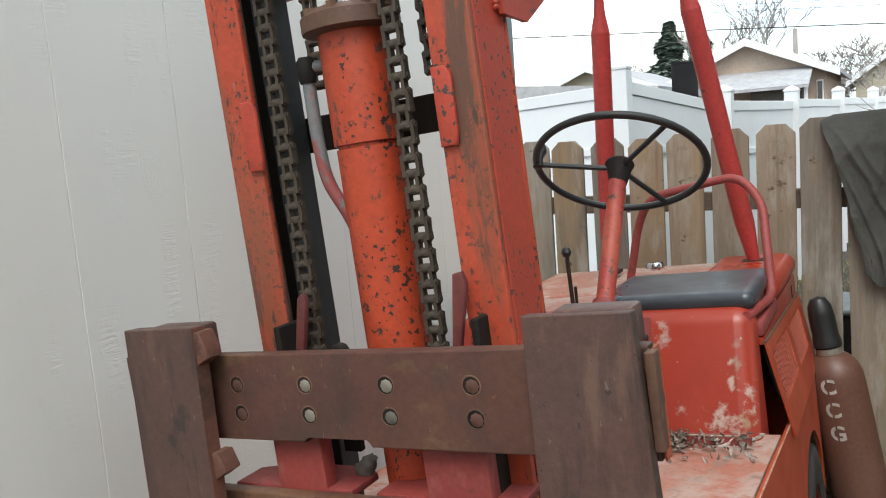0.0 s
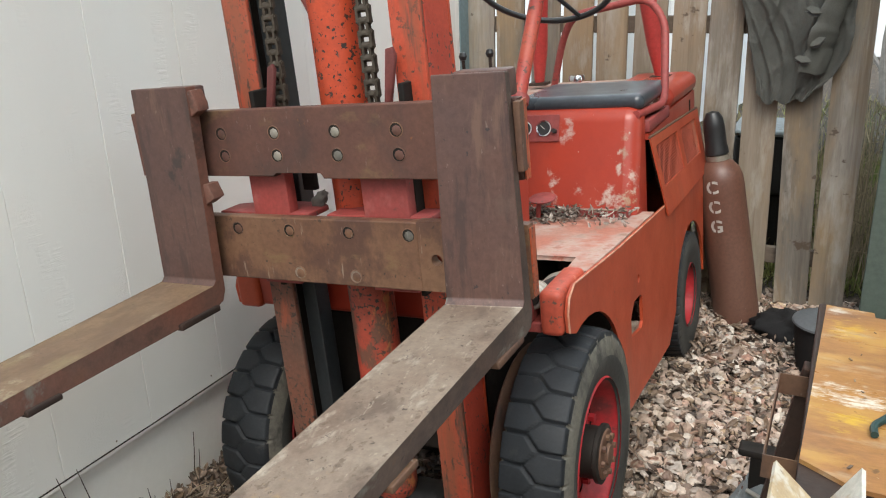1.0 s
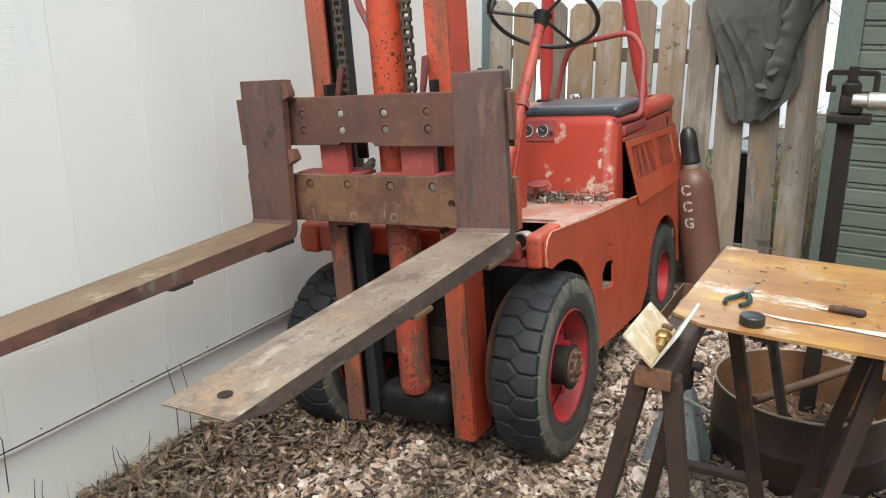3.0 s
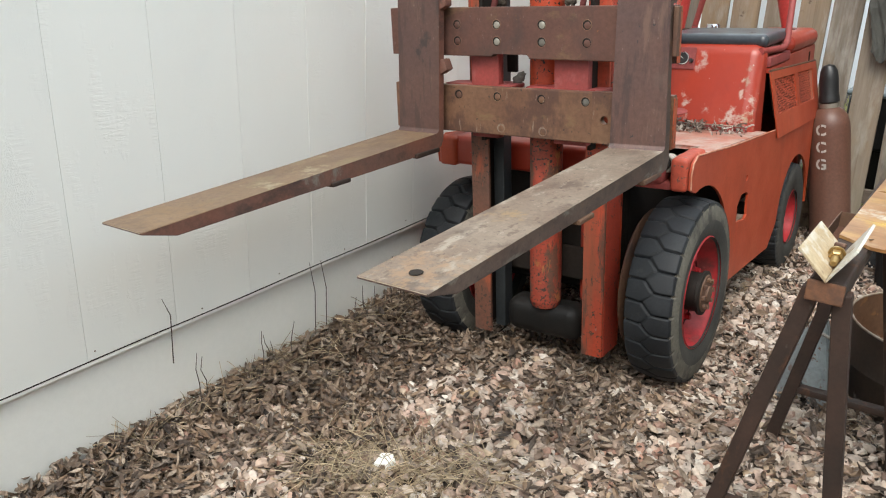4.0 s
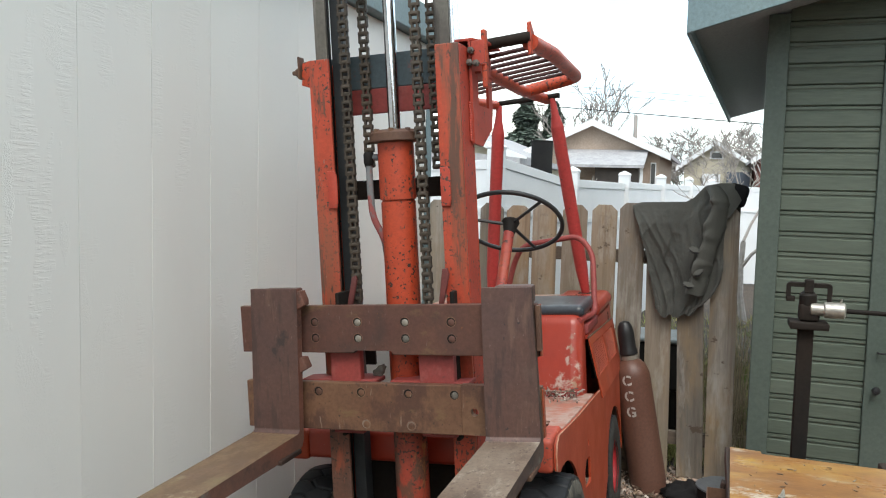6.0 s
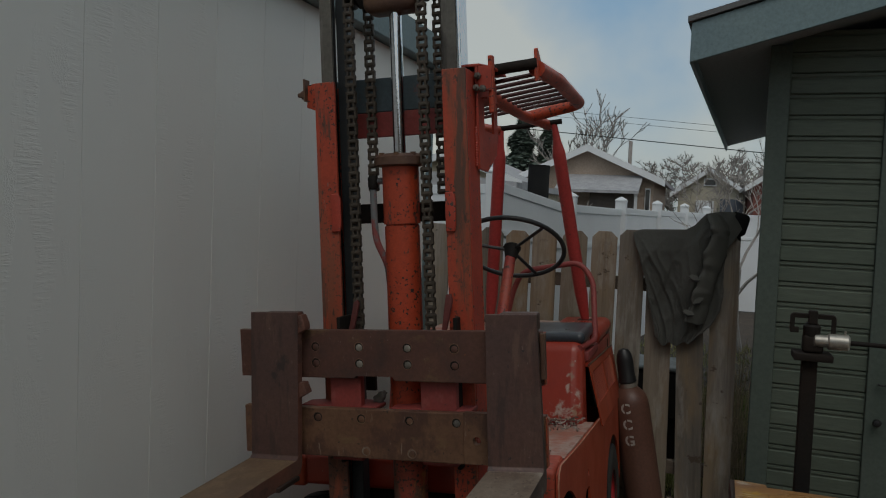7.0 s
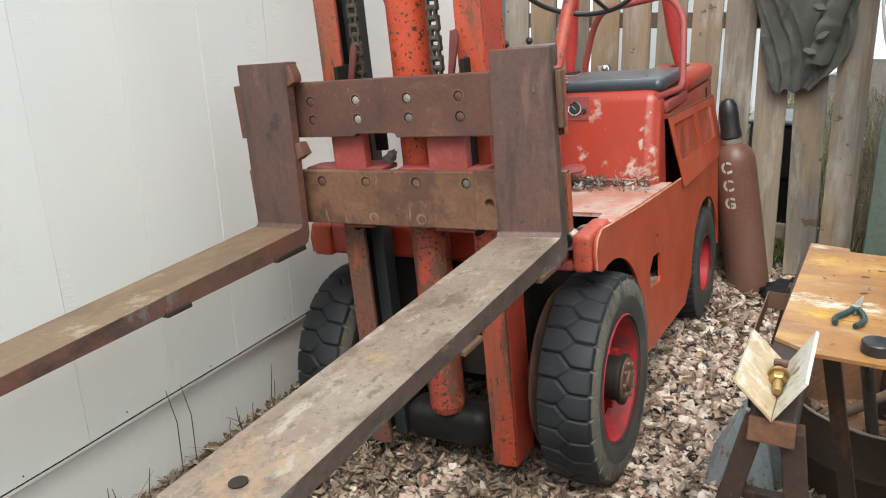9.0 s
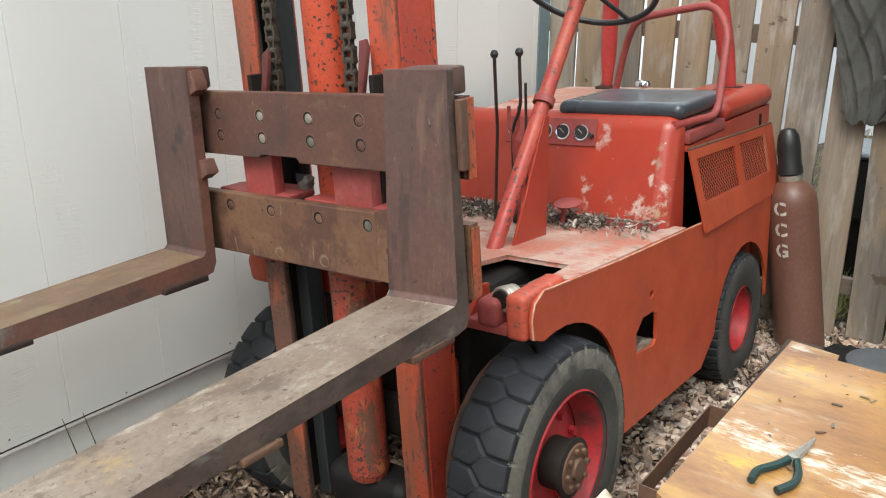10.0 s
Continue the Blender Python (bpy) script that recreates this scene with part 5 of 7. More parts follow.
def wheel_at(x, y, z, r, w, lugs, depth, out, bore=0.58):
    m = pose(x, y, z, 0, 0, 0 if out > 0 else 180)
    ob = part("wheel", lathe([(r * bore, -w / 2 + 0.01), (r * (bore + 0.02), -w / 2 + 0.004), (r * (bore - 0.08), w * 0.0), (r * 0.3, w * 0.1), (r * 0.22, w * 0.12), (0.0, w * 0.12)], 32, pose(0, 0, 0, 0, 90, 0), cap=False), RIM, truck, "black pneumatic wheel with a red rim")
    ob.matrix_local = m
    if r not in tyres:
        me = tyres[r] = tyre_mesh(r, w, lugs, depth, bore, *((24, 0.0031) if r > 0.3 else (12, 0.0035)))
        for material in (TYRE, SIDEWALL, SHOULDER):
            me.materials.append(material)
        for p in me.polygons:
            q = (p.center.y ** 2 + p.center.z ** 2) ** 0.5
            if abs(p.center.x) > w * 0.4 and q < r * 0.94:
                p.material_index = 2 if q > r * 0.79 and r > 0.3 else 1
    t = tagged(new("tyre", tyres[r]), "cracked black rubber tyre")
    t.parent = ob
    part("rim", lathe([(r * (bore + 0.02), w / 2 - 0.006), (r * (bore + 0.04), w / 2 - 0.012), (r * (bore + 0.005), w / 2 - 0.022), (r * (bore - 0.03), w * 0.1), (r * (bore - 0.08), w * 0.02)], 36, pose(0, 0, 0, 0, 90, 0), cap=False), RIM, ob)
    if r > 0.3:
        part("hub", lathe([(r * 0.21, w * 0.1), (r * 0.21, w * 0.42), (r * 0.24, w * 0.44), (r * 0.24, w * 0.5), (r * 0.2, w * 0.52)], 24, pose(0, 0, 0, 0, 90, 0), cap=False), GREASE, ob, "greasy black hub")
        part("hub_face", lathe([(r * 0.205, w * 0.515), (r * 0.19, w * 0.54), (r * 0.09, w * 0.55), (r * 0.08, w * 0.6), (0.0, w * 0.6)], 24, pose(0, 0, 0, 0, 90, 0), cap=False), RUST, ob, "rusty red-brown hub face")
        for k in range(8):
            a = k * math.pi / 4
            part("hub_bolt", lathe([(0.009, 0), (0.009, 0.012), (0.0, 0.012)], 6, pose(w * 0.53, r * 0.15 * math.cos(a), r * 0.15 * math.sin(a), 0, 90, 0), cap=False), RUST, ob)
        for k in range(8):
            a = k * math.pi / 4 + 0.3
            part("wheel_nut", lathe([(0.013, 0), (0.013, 0.018), (0.0, 0.018)], 6, pose(w * 0.08, r * 0.36 * math.cos(a), r * 0.36 * math.sin(a), 0, 90, 0), cap=False), RIM, ob)
    return ob


for s in (1, -1):
    wheel_at(0.441 if s > 0 else -0.41, 0.368, 0.286 if s > 0 else 0.266, 0.33, 0.176, 28, 0.014, s)
    wheel_at(s * 0.425, 1.77, 0.196, 0.265, 0.16, 44, 0.007, s, 0.47)
part("brake_drum", lathe([(0.14, 0.0), (0.255, 0.0), (0.262, 0.006), (0.255, 0.012), (0.2, 0.03), (0.14, 0.03)], 32, pose(0.315, 0.365, 0.302, 0, 90, 0)), RUST, truck)

# ---- yard ----
# Timber fence
fence = thing("picket_fence", "weathered grey-brown wooden picket fence", "fence")
first = part("picket", prism([(-0.071, 0), (0.071, 0), (0.071, 1.525), (0.036, 1.56), (-0.036, 1.56), (-0.071, 1.525)], "y", -0.0095, 0.0095, 0.002), PICKET, fence)
for k, (x, y, z, a) in enumerate(((-0.603, 2.36, 0.01, 0), (-0.452, 2.36, 0.0, 0.2), (-0.262, 2.363, 0.0, -0.3), (-0.112, 2.36, -0.01, 0.2), (0.057, 2.362, 0.0, -0.2), (0.222, 2.36, 0.005, 0.3), (0.394, 2.36, 0.01, 0.2),
                                  (0.556, 2.358, 0.025, 0.0), (0.738, 2.36, -0.02, -1.0), (0.932, 2.352, 0.0, -2.2), (1.08, 2.349, 0.02, -0.8))):
    ob = first if k == 0 else new("picket", first.data)
    ob.parent = fence
    ob.matrix_local = pose(x, y, z - 0.015, 0, a, 0)
for z in (0.2, 1.226):
    part("rail", box((-0.69, 2.3705, z), (1.12, 2.407, z + 0.075), 0.003), RAILWOOD, fence)

# Jacket hung over the fence
b = bmesh.new()
NU, NV = 90, 110


def lerp(table, u):
    for (a, p), (c, q) in zip(table, table[1:]):
        if u <= c:
            return p + (q - p) * (u - a) / (c - a)
    return table[-1][1]


top_z = [(0.0, 1.555), (0.08, 1.575), (0.5, 1.585), (0.58, 1.61), (0.68, 1.675), (0.8, 1.69), (0.93, 1.69), (1.0, 1.6)]
low_z = [(0.0, 0.985), (0.12, 0.945), (0.6, 0.955), (0.85, 0.975), (1.0, 1.03)]
left_x = [(0.0, 0.56), (0.4, 0.632), (0.9, 0.7), (1.0, 0.705)]
right_x = [(0.0, 1.13), (0.2, 1.06), (0.35, 1.05), (0.65, 1.055), (0.78, 1.04), (0.92, 1.0), (1.0, 0.955)]
grid = []
for j in range(NV + 1):
    row = []
    for i in range(NU + 1):
        u, v = i / NU, j / NV
        zt, zb = lerp(top_z, u), lerp(low_z, u) + 0.01 * math.sin(u * 23)
        s = max(0.0, (v - 0.12) / 0.88)
        x = lerp(left_x, s) * (1 - u) + lerp(right_x, s) * u + 0.008 * noise.noise((u * 4, s * 7, 2))
        if v < 0.12:
            k = v / 0.12
            z, y = zt - 0.16 * (1 - k) ** 1.5, 2.42 - 0.09 * k
        else:
            z, y = zt + (zb - zt) * s, 2.33
        a, c = u * 9 + s * 5, s * 8 - u * 4
        fold = 0.006 * math.sin(a + 4 * noise.noise((u * 3, s * 2, 1))) + 0.022 * noise.noise((u * 2.4 + s * 0.6, s * 1.2 - u, 5)) + 0.004 * noise.noise((a * 1.6, c * 0.9, 8))
        pleat = 0.5 - abs(noise.noise((u * 6.5 - s * 1.6, s * 0.9 + u * 0.6, 4)))
        pull = 0.5 - abs(noise.noise((u * 2.2 + s * 3.2, s * 1.6 - u * 3, 9)))
        crease = 0.045 * pleat ** 3 * 2.2 * min(1, s * 3 + 0.25) + 0.055 * pull ** 3 * min(1, s * 3 + 0.3) + 0.005 * (0.5 - abs(noise.noise((u * 26 - s * 8, s * 20 + u * 12, 3))))
        amount = min(1.0, max(0.0, (v - 0.08) * 5))
        row.append(b.verts.new((x, y - amount * (0.03 + fold + crease), z)))
    grid.append(row)
for j in range(NV):
    for i in range(NU):
        b.faces.new((grid[j][i], grid[j][i + 1], grid[j + 1][i + 1], grid[j + 1][i]))
coat = tagged(part("work_jacket", b, CLOTH, sharp=60), "torn dark olive work jacket hung over the fence", "jacket")
mod = coat.modifiers.new("thickness", "SOLIDIFY")
mod.thickness, mod.offset = 0.004, 0
b = tube(bend([(0.99, 2.31, 1.66), (1.03, 2.255, 1.58), (0.99, 2.235, 1.4), (0.945, 2.235, 1.22), (0.915, 2.25, 1.09)], 0.1, 9), [0.062 + 0.006 * math.sin(k * 0.6) + 0.005 * math.sin(k * 1.7) for k in range(32)], 22, flat=0.38)
for v in b.verts:
    v.co += Vector((0.012, 0.02, 0.01)) * noise.noise(v.co * 14) + Vector((0.006, 0.012, 0)) * noise.noise(v.co * 34)
part("sleeve", b, CLOTH, coat, sharp=80)
for x, z, a in ((0.9, 1.32, 20), (0.93, 1.2, -30), (0.88, 1.13, 15)):
    part("tear", prism([(-0.03, -0.003), (0.0, -0.012), (0.03, 0.002), (0.004, 0.009)], "y", -0.003, 0.003), BLACK, coat, "dark frayed tear").matrix_world = pose(x, 2.192, z, 0, a, 0)
    part("torn_flap", prism([(-0.032, 0.0), (0.0, -0.01), (0.034, 0.004), (0.01, 0.02), (-0.02, 0.016)], "y", -0.002, 0.002), CLOTH, coat, "lifted torn flap").matrix_world = pose(x, 2.186, z + 0.008, -25, a, 0)
# Solid black block paints the shaded opening of the collar
part("collar", box((-0.055, -0.03, -0.07), (0.055, 0.03, 0.055), 0.028, 4, m=pose(1.11, 2.35, 1.635, 10, 14, 0)), RAGS, coat, "black block standing in for the dark collar opening")

# Gas cylinder
gm = along((0.728, 2.15, -0.005), (0.594, 2.15, 0.70))
gas = thing("gas_cylinder", "brown steel gas cylinder with white stencilled letters leaning by the forklift", "gas cylinder")
part("cylinder", lathe([(0.08, 0.0), (0.095, 0.008), (0.098, 0.022), (0.098, 0.622), (0.095, 0.66), (0.084, 0.695), (0.062, 0.722), (0.041, 0.736), (0.036, 0.765)], 36, gm), BROWNCYL, gas)
part("neck_ring", lathe([(0.036, 0.735), (0.046, 0.735), (0.046, 0.757), (0.036, 0.757)], 24, gm), BRIGHT, gas)
part("valve_cap", lathe([(0.038, 0.758), (0.05, 0.764), (0.048, 0.79), (0.045, 0.8), (0.045, 0.875), (0.04, 0.915), (0.026, 0.94), (0.0, 0.948)], 24, gm, cap=False), BLACK, gas, "black screw-on valve cap")


def letter(ch, height, size):
    """A stencilled letter that follows the cylinder's face."""
    curve = bpy.data.curves.new("letter", "FONT")
    curve.body, curve.size, curve.align_x, curve.offset = ch, size, "CENTER", 0.0022
    tmp = new("letter", curve)
    bpy.context.view_layer.update()
    me = bpy.data.meshes.new_from_object(tmp.evaluated_get(bpy.context.evaluated_depsgraph_get()))
    bpy.data.objects.remove(tmp)
    g = bmesh.new()
    g.from_mesh(me)
    bmesh.ops.triangulate(g, faces=g.faces)
    bmesh.ops.subdivide_edges(g, edges=g.edges[:], cuts=2, use_grid_fill=True)
    back = gm.inverted()
    facing = (back.to_3x3() @ Vector((-0.22, -1.0, 0.0))).normalized()
    a0 = math.atan2(facing.y, facing.x)
    up = 1 if (gm.to_3x3() @ Vector((0, 0, 1))).z > 0 else -1
    for v in g.verts:
        a = a0 + v.co.x / 0.098
        v.co = gm @ Vector((0.0986 * math.cos(a), 0.0986 * math.sin(a), height + v.co.y * up))
    return g


for ch, h in (("C", 0.61), ("C", 0.524), ("G", 0.438)):
    sign = part("letter", letter(ch, h, 0.074), PAINTW, gas, "white stencilled letter " + ch, smooth=False)
    back = gm.inverted()
    facing = (back.to_3x3() @ Vector((-0.22, -1.0, 0.0))).normalized()
    a0 = math.atan2(facing.y, facing.x)
    strip = bmesh.new()
    for da in (-0.035, 0.035):
        for dz in (-0.004, 0.06):
            a = a0 + da - 0.02
            strip.verts.new(gm @ Vector((0.0991 * math.cos(a), 0.0991 * math.sin(a), h + dz)))
    strip.verts.ensure_lookup_table()
    strip.faces.new([strip.verts[i] for i in (0, 1, 3, 2)])
    part("stencil_bridge", strip, BROWNCYL, sign, "bare gap left by the stencil")

# Green shed
SH = pose(1.208, 2.0, -0.2145, 0, 0, -3) @ Matrix.Scale(1.13, 4)
shed = thing("garden_shed", "dark green garden shed with horizontal lap siding", "shed", m=SH)
part("wall", prism([(0.03, -0.1), (2.9, -0.1), (2.9, 2.9), (1.6, 2.78), (0.03, 2.36)], "y", 0.035, 4.1), GREEN, shed)
part("floor_skirt", box((0.0, 0.0, -0.1), (2.8, 0.03, 0.03), 0.003), GREENTRIM, shed)
board = None
for k in range(27):
    z = 0.025 + 0.091 * k
    if board is None:
        board = part("siding_board", prism([(0.016, 0.0), (0.012, 0.004), (0.012, 0.06), (0.018, 0.064), (0.018, 0.07), (0.013, 0.074), (0.013, 0.0855), (0.026, 0.091), (0.034, 0.091), (0.034, 0.0)], "x", 0.085, 0.455), GREEN, shed)
        ob = board
    else:
        ob = new("siding_board", board.data)
        ob.parent = shed
    ob.matrix_local = pose(0, 0, z)
part("corner_trim", box((-0.004, -0.006, -0.05), (0.084, 0.034, 2.42), 0.004), GREENTRIM, shed)
part("corner_trim", box((-0.005, 0.0345, -0.05), (0.029, 0.12, 2.36), 0.004), GREENTRIM, shed)
door_trim = part("door_trim", box((0.456, -0.006, -0.05), (0.565, 0.034, 2.5), 0.004), GREENTRIM, shed)
part("hook", tube(bend([(0.5, -0.006, 0.98), (0.5, -0.03, 0.98), (0.56, -0.03, 0.98)], 0.01), 0.004, 8), BLACK, door_trim)
part("knob", lathe([(0.0, 0.045), (0.014, 0.042), (0.018, 0.03), (0.008, 0.02), (0.008, 0.0)], 14, pose(0.5, -0.006, 0.82, 90), cap=False), BLACK, door_trim)
door = part("door", box((0.566, 0.005, 0.03), (1.35, 0.03, 2.2), 0.004), FOUND, shed, "off-white shed door")
rs = math.tan(radians(15.5))
roof_line = lambda x, z: z + (x + 0.315) * rs
roof = part("roof", prism([(-0.3, roof_line(-0.3, 2.33)), (1.9, roof_line(1.9, 2.33)), (1.9, roof_line(1.9, 2.47)), (-0.3, roof_line(-0.3, 2.47))], "y", -0.33, 4.3), surf("grey_roof_underside", (0.26, 0.29, 0.3), (0.3, 0.33, 0.34), 0.6, bump=0.1), shed, "grey-blue roof with a deep eave")
part("rake_board", prism([(-0.315, 2.29), (1.9, roof_line(1.9, 2.29)), (1.9, roof_line(1.9, 2.45)), (-0.315, 2.45)], "y", -0.355, -0.331, 0.003), TEAL, roof)
part("eave_board", box((-0.318, -0.33, 2.29), (-0.3005, 4.3, 2.445), 0.003), TEAL, roof)
part("shingle_edge", prism([(-0.33, 2.452), (1.9, roof_line(1.9, 2.456)), (1.9, roof_line(1.9, 2.48)), (-0.33, 2.475)], "y", -0.37, 4.32), surf("grey_shingles", (0.16, 0.16, 0.16), (0.1, 0.1, 0.1), 0.8, grain=120), roof)

# Sawhorses and plate
RUSTCAP = surf("orange_rust", (0.22, 0.09, 0.035), (0.1, 0.05, 0.032), 0.6, 0.8, stain=20, bump=0.15)


def sawhorse(x, y0, y1, h, rows, label):
    """A steel trestle: a square beam, splayed legs in pairs and a brace on each pair. rows: y, the feet's x and y."""
    t = thing("sawhorse", label, "sawhorse", "sawhorses under the plate")
    part("beam_cap", box((x - 0.037, y0 - 0.004, h - 0.046), (x + 0.037, y0 - 0.0005, h - 0.001), 0.003), RUSTCAP, t, "orange rusty end plate")
    part("beam", box((x - 0.036, y0, h - 0.048), (x + 0.036, y1, h), 0.006), HORSE, t)
    for y, left, right, fy in rows:
        feet = []
        for s, fx in ((-1, left), (1, right)):
            g = bmesh.new()
            top, foot = Vector((x + s * 0.029, y, h - 0.03)), Vector((fx, fy, ground_z(fx, fy) - 0.01))
            feet.append((foot, top))
            a = along(foot, top)
            box((-0.0185, -0.0185, 0), (0.0185, 0.0185, (top - foot).length), 0.003, bm=g, m=a)
            part("leg", g, HORSE, t)
        (a0, b0), (a1, b1) = feet
        p, q = a0.lerp(b0, 0.27), a1.lerp(b1, 0.27)
        part("brace", box((-0.016, -0.011, 0), (0.016, 0.011, (q - p).length), 0.003, m=along(p, q)), HORSE, t)
    return t


horse = sawhorse(1.094, -0.6, 0.36, 0.8315, ((-0.565, 0.905, 1.235, -0.56), (0.1, 0.938, 1.292, 0.1)), "rusty brown steel sawhorse beside the forklift")
sawhorse(1.54, -0.34, 0.38, 0.8315, ((-0.24, 1.36, 1.74, -0.26), (0.11, 1.325, 1.76, 0.11)), "dark brown steel sawhorse under the far end of the plate")
tray = part("tray", panel([(1.006, -0.225), (1.063, -0.225), (1.063, 0.075), (1.006, 0.075)], [[(1.0085, -0.2225), (1.0605, -0.2225), (1.0605, 0.0725), (1.0085, 0.0725)]], "z", 0.748, 0.79), RUST, horse, "open rusty steel strap tray")
tagged(part("steel_plate", panel([(1.06, -0.295), (1.135, -0.342), (1.95, -0.36), (1.97, 0.27), (1.165, 0.293), (1.163, 0.318), (1.073, 0.33)], [], "z", 0.832, 0.8395), TABLE), "orange rusted steel plate laid as a table top on sawhorses", "steel plate")

angle = thing("angle_iron", "white-painted rusty angle iron lying on a sawhorse", "angle iron")
ANG = surf("chipped_white_steel", (0.6, 0.6, 0.57), (0.52, 0.49, 0.42), 0.45, 0.65, chip=(0.33, 0.19, 0.08), chip_at=0.6, chip_scale=14, chip_mask=4, bump=0.08, layers=(((0.36, 0.2, 0.09), 9.0, 0.55, 0.64, (1, 1, 1), 0.8),), scrapes_and_glare=(((1.1, -0.5, 0.845), 0.09, (0.34, 0.22, 0.09), (1, 0.4, 1)), ((1.11, -0.6, 0.86), 0.07, (0.36, 0.26, 0.1))))
bm = bmesh.new()
vx, vz = 1.092, 0.8325
prism([(vx, vz), (vx - 0.063, vz + 0.06), (vx - 0.0595, vz + 0.0646), (vx, vz + 0.0075)], "y", -0.615, -0.405, 0.001, bm=bm)
part("left_leg", bm, surf("rust_tan_angle_steel", (0.46, 0.37, 0.24), (0.36, 0.25, 0.14), 0.45, 0.65, stain=9, bump=0.1, layers=(((0.55, 0.53, 0.47), 11.0, 0.52, 0.6, (1, 1, 1), 0.8), ((0.14, 0.08, 0.05), 40.0, 0.62, 0.68, (1, 1, 1), 0.7))), angle, "rusty tan leg with flaking white paint")
bm = bmesh.new()
prism([(vx + 0.0012, vz), (vx + 0.0475, vz + 0.077), (vx + 0.0422, vz + 0.08), (vx + 0.0012, vz + 0.0075)], "y", -0.615, -0.405, 0.001, bm=bm)
part("right_leg", bm, ANG, angle)
BRASS = surf("dull_brass", (0.42, 0.29, 0.11), (0.34, 0.22, 0.09), 0.3, 0.45, metal=0.8, bump=0.05)
fit_m = along((1.092, -0.55, 0.854), (1.084, -0.455, 0.866)) @ Matrix.Scale(0.88, 4)
fitting = thing("brass_fitting", "brass gas fitting with a hex nut lying in the angle iron", "fitting")
part("nipple", lathe([(0.007, 0.0), (0.009, 0.003), (0.009, 0.035)], 16, fit_m), BRASS, fitting)
part("hex_nut", lathe([(0.013, 0.033), (0.0165, 0.036), (0.0165, 0.05), (0.013, 0.053)], 6, fit_m), BRASS, fitting)
part("flange", lathe([(0.02, 0.053), (0.02, 0.06)], 20, fit_m), BRASS, fitting)
part("regulator_body", lathe([(0.011, 0.06), (0.013, 0.072), (0.009, 0.09), (0.005, 0.1)], 12, fit_m), GREASE, fitting)
part("wing", box((1.076, -0.48, 0.864), (1.1, -0.468, 0.878), 0.004), RUST, fitting)

# Things on the plate
GRIP = surf("green_grip_rubber", (0.01, 0.03, 0.027), (0.014, 0.042, 0.037), 0.4, bump=0.05)
pl = thing("pliers", "long-nose pliers with dark green grips lying open", "pliers")
part("handle", tube(bend([(1.191, -0.099, 0.8475), (1.179, -0.134, 0.8475), (1.157, -0.169, 0.8475), (1.159, -0.196, 0.8465)], 0.03), 0.006, 8), GRIP, pl)
part("handle", tube(bend([(1.195, -0.101, 0.8475), (1.209, -0.139, 0.8475), (1.211, -0.169, 0.8475), (1.195, -0.199, 0.8465)], 0.03), 0.006, 8), GRIP, pl)
part("jaw", tube([(1.191, -0.106, 0.8465), (1.197, -0.074, 0.8465), (1.203, -0.029, 0.8465)], [0.008, 0.0068, 0.0025], 8), BRIGHT, pl)
part("pivot", lathe([(0.009, 0.0), (0.009, 0.014), (0.006, 0.0155)], 12, pose(1.192, -0.104, 0.84)), BRIGHT, pl)
puck = thing("tape_roll", "small black round tin on the plate", "tin")
part("tin", lathe([(0.026, 0.0), (0.028, 0.002), (0.028, 0.02), (0.026, 0.0225)], 28, pose(1.235, -0.292, 0.84)), BLACK, puck)
part("lid", lathe([(0.0, 0.024), (0.02, 0.024), (0.024, 0.0228)], 28, pose(1.235, -0.292, 0.84), cap=False), BLACK, puck)
for k in range(4):
    rod = part("welding_rod", tube([(1.25 + 0.012 * k, -0.222 - 0.004 * k, 0.8425), (1.62, -0.25 + 0.012 * k, 0.8425)], 0.0022, 6), BRIGHT)
    tagged(rod, "thin grey welding rod lying on the plate", "welding rod", "welding rods")
drv = thing("screwdriver", "small screwdriver with a dark handle on the plate", "screwdriver")
part("handle", lathe([(0.004, 0.0), (0.009, 0.005), (0.009, 0.07), (0.006, 0.08)], 10, along((1.46, -0.13, 0.849), (1.385, -0.125, 0.849))), HORSE, drv)
part("blade", tube([(1.4, -0.126, 0.8435), (1.352, -0.123, 0.8435)], 0.0028, 6), BRIGHT, drv)
rng = random.Random(5)
b = bmesh.new()
for k in range(60):
    x, y = rng.uniform(1.12, 1.9), rng.uniform(-0.32, 0.26)
    m = pose(x, y, 0.841, rng.uniform(-8, 8), rng.uniform(-8, 8), rng.uniform(0, 360))
    s = rng.uniform(0.002, 0.009)
    box((-s, -s * 0.3, 0), (s, s * 0.3, 0.0012), bm=b, m=m)
tagged(part("debris", b, CHIPS, smooth=False), "bits of dry leaf and swarf on the plate", "debris", kind="stuff")

# Cut drum with scrap
drum = thing("cut_drum", "rusty brown cut-down steel drum holding scrap pipes", "drum")
DC = (1.32, 0.655)
DRUM = surf("rusty_drum_steel", (0.2, 0.1, 0.052), (0.13, 0.072, 0.042), 0.5, 0.7, metal=0.2, stain=4, chip=(0.24, 0.12, 0.05), chip_at=0.64, chip_scale=12, bump=0.1)
BLACKDRUM = surf("black_brown_drum_paint", (0.035, 0.027, 0.022), (0.06, 0.04, 0.029), 0.35, 0.55, metal=0.2, stain=5, bump=0.06, layers=(((0.13, 0.065, 0.035), 10.0, 0.6, 0.7, (1, 1, 0.4), 0.7),))
part("shell", lathe([(0.0, 0.015), (0.286, 0.015), (0.29, 0.025), (0.29, 0.15), (0.295, 0.162), (0.29, 0.175), (0.289, 0.3), (0.2865, 0.3)], 48, pose(*DC, 0), cap=False), BLACKDRUM, drum, "black-brown drum shell")
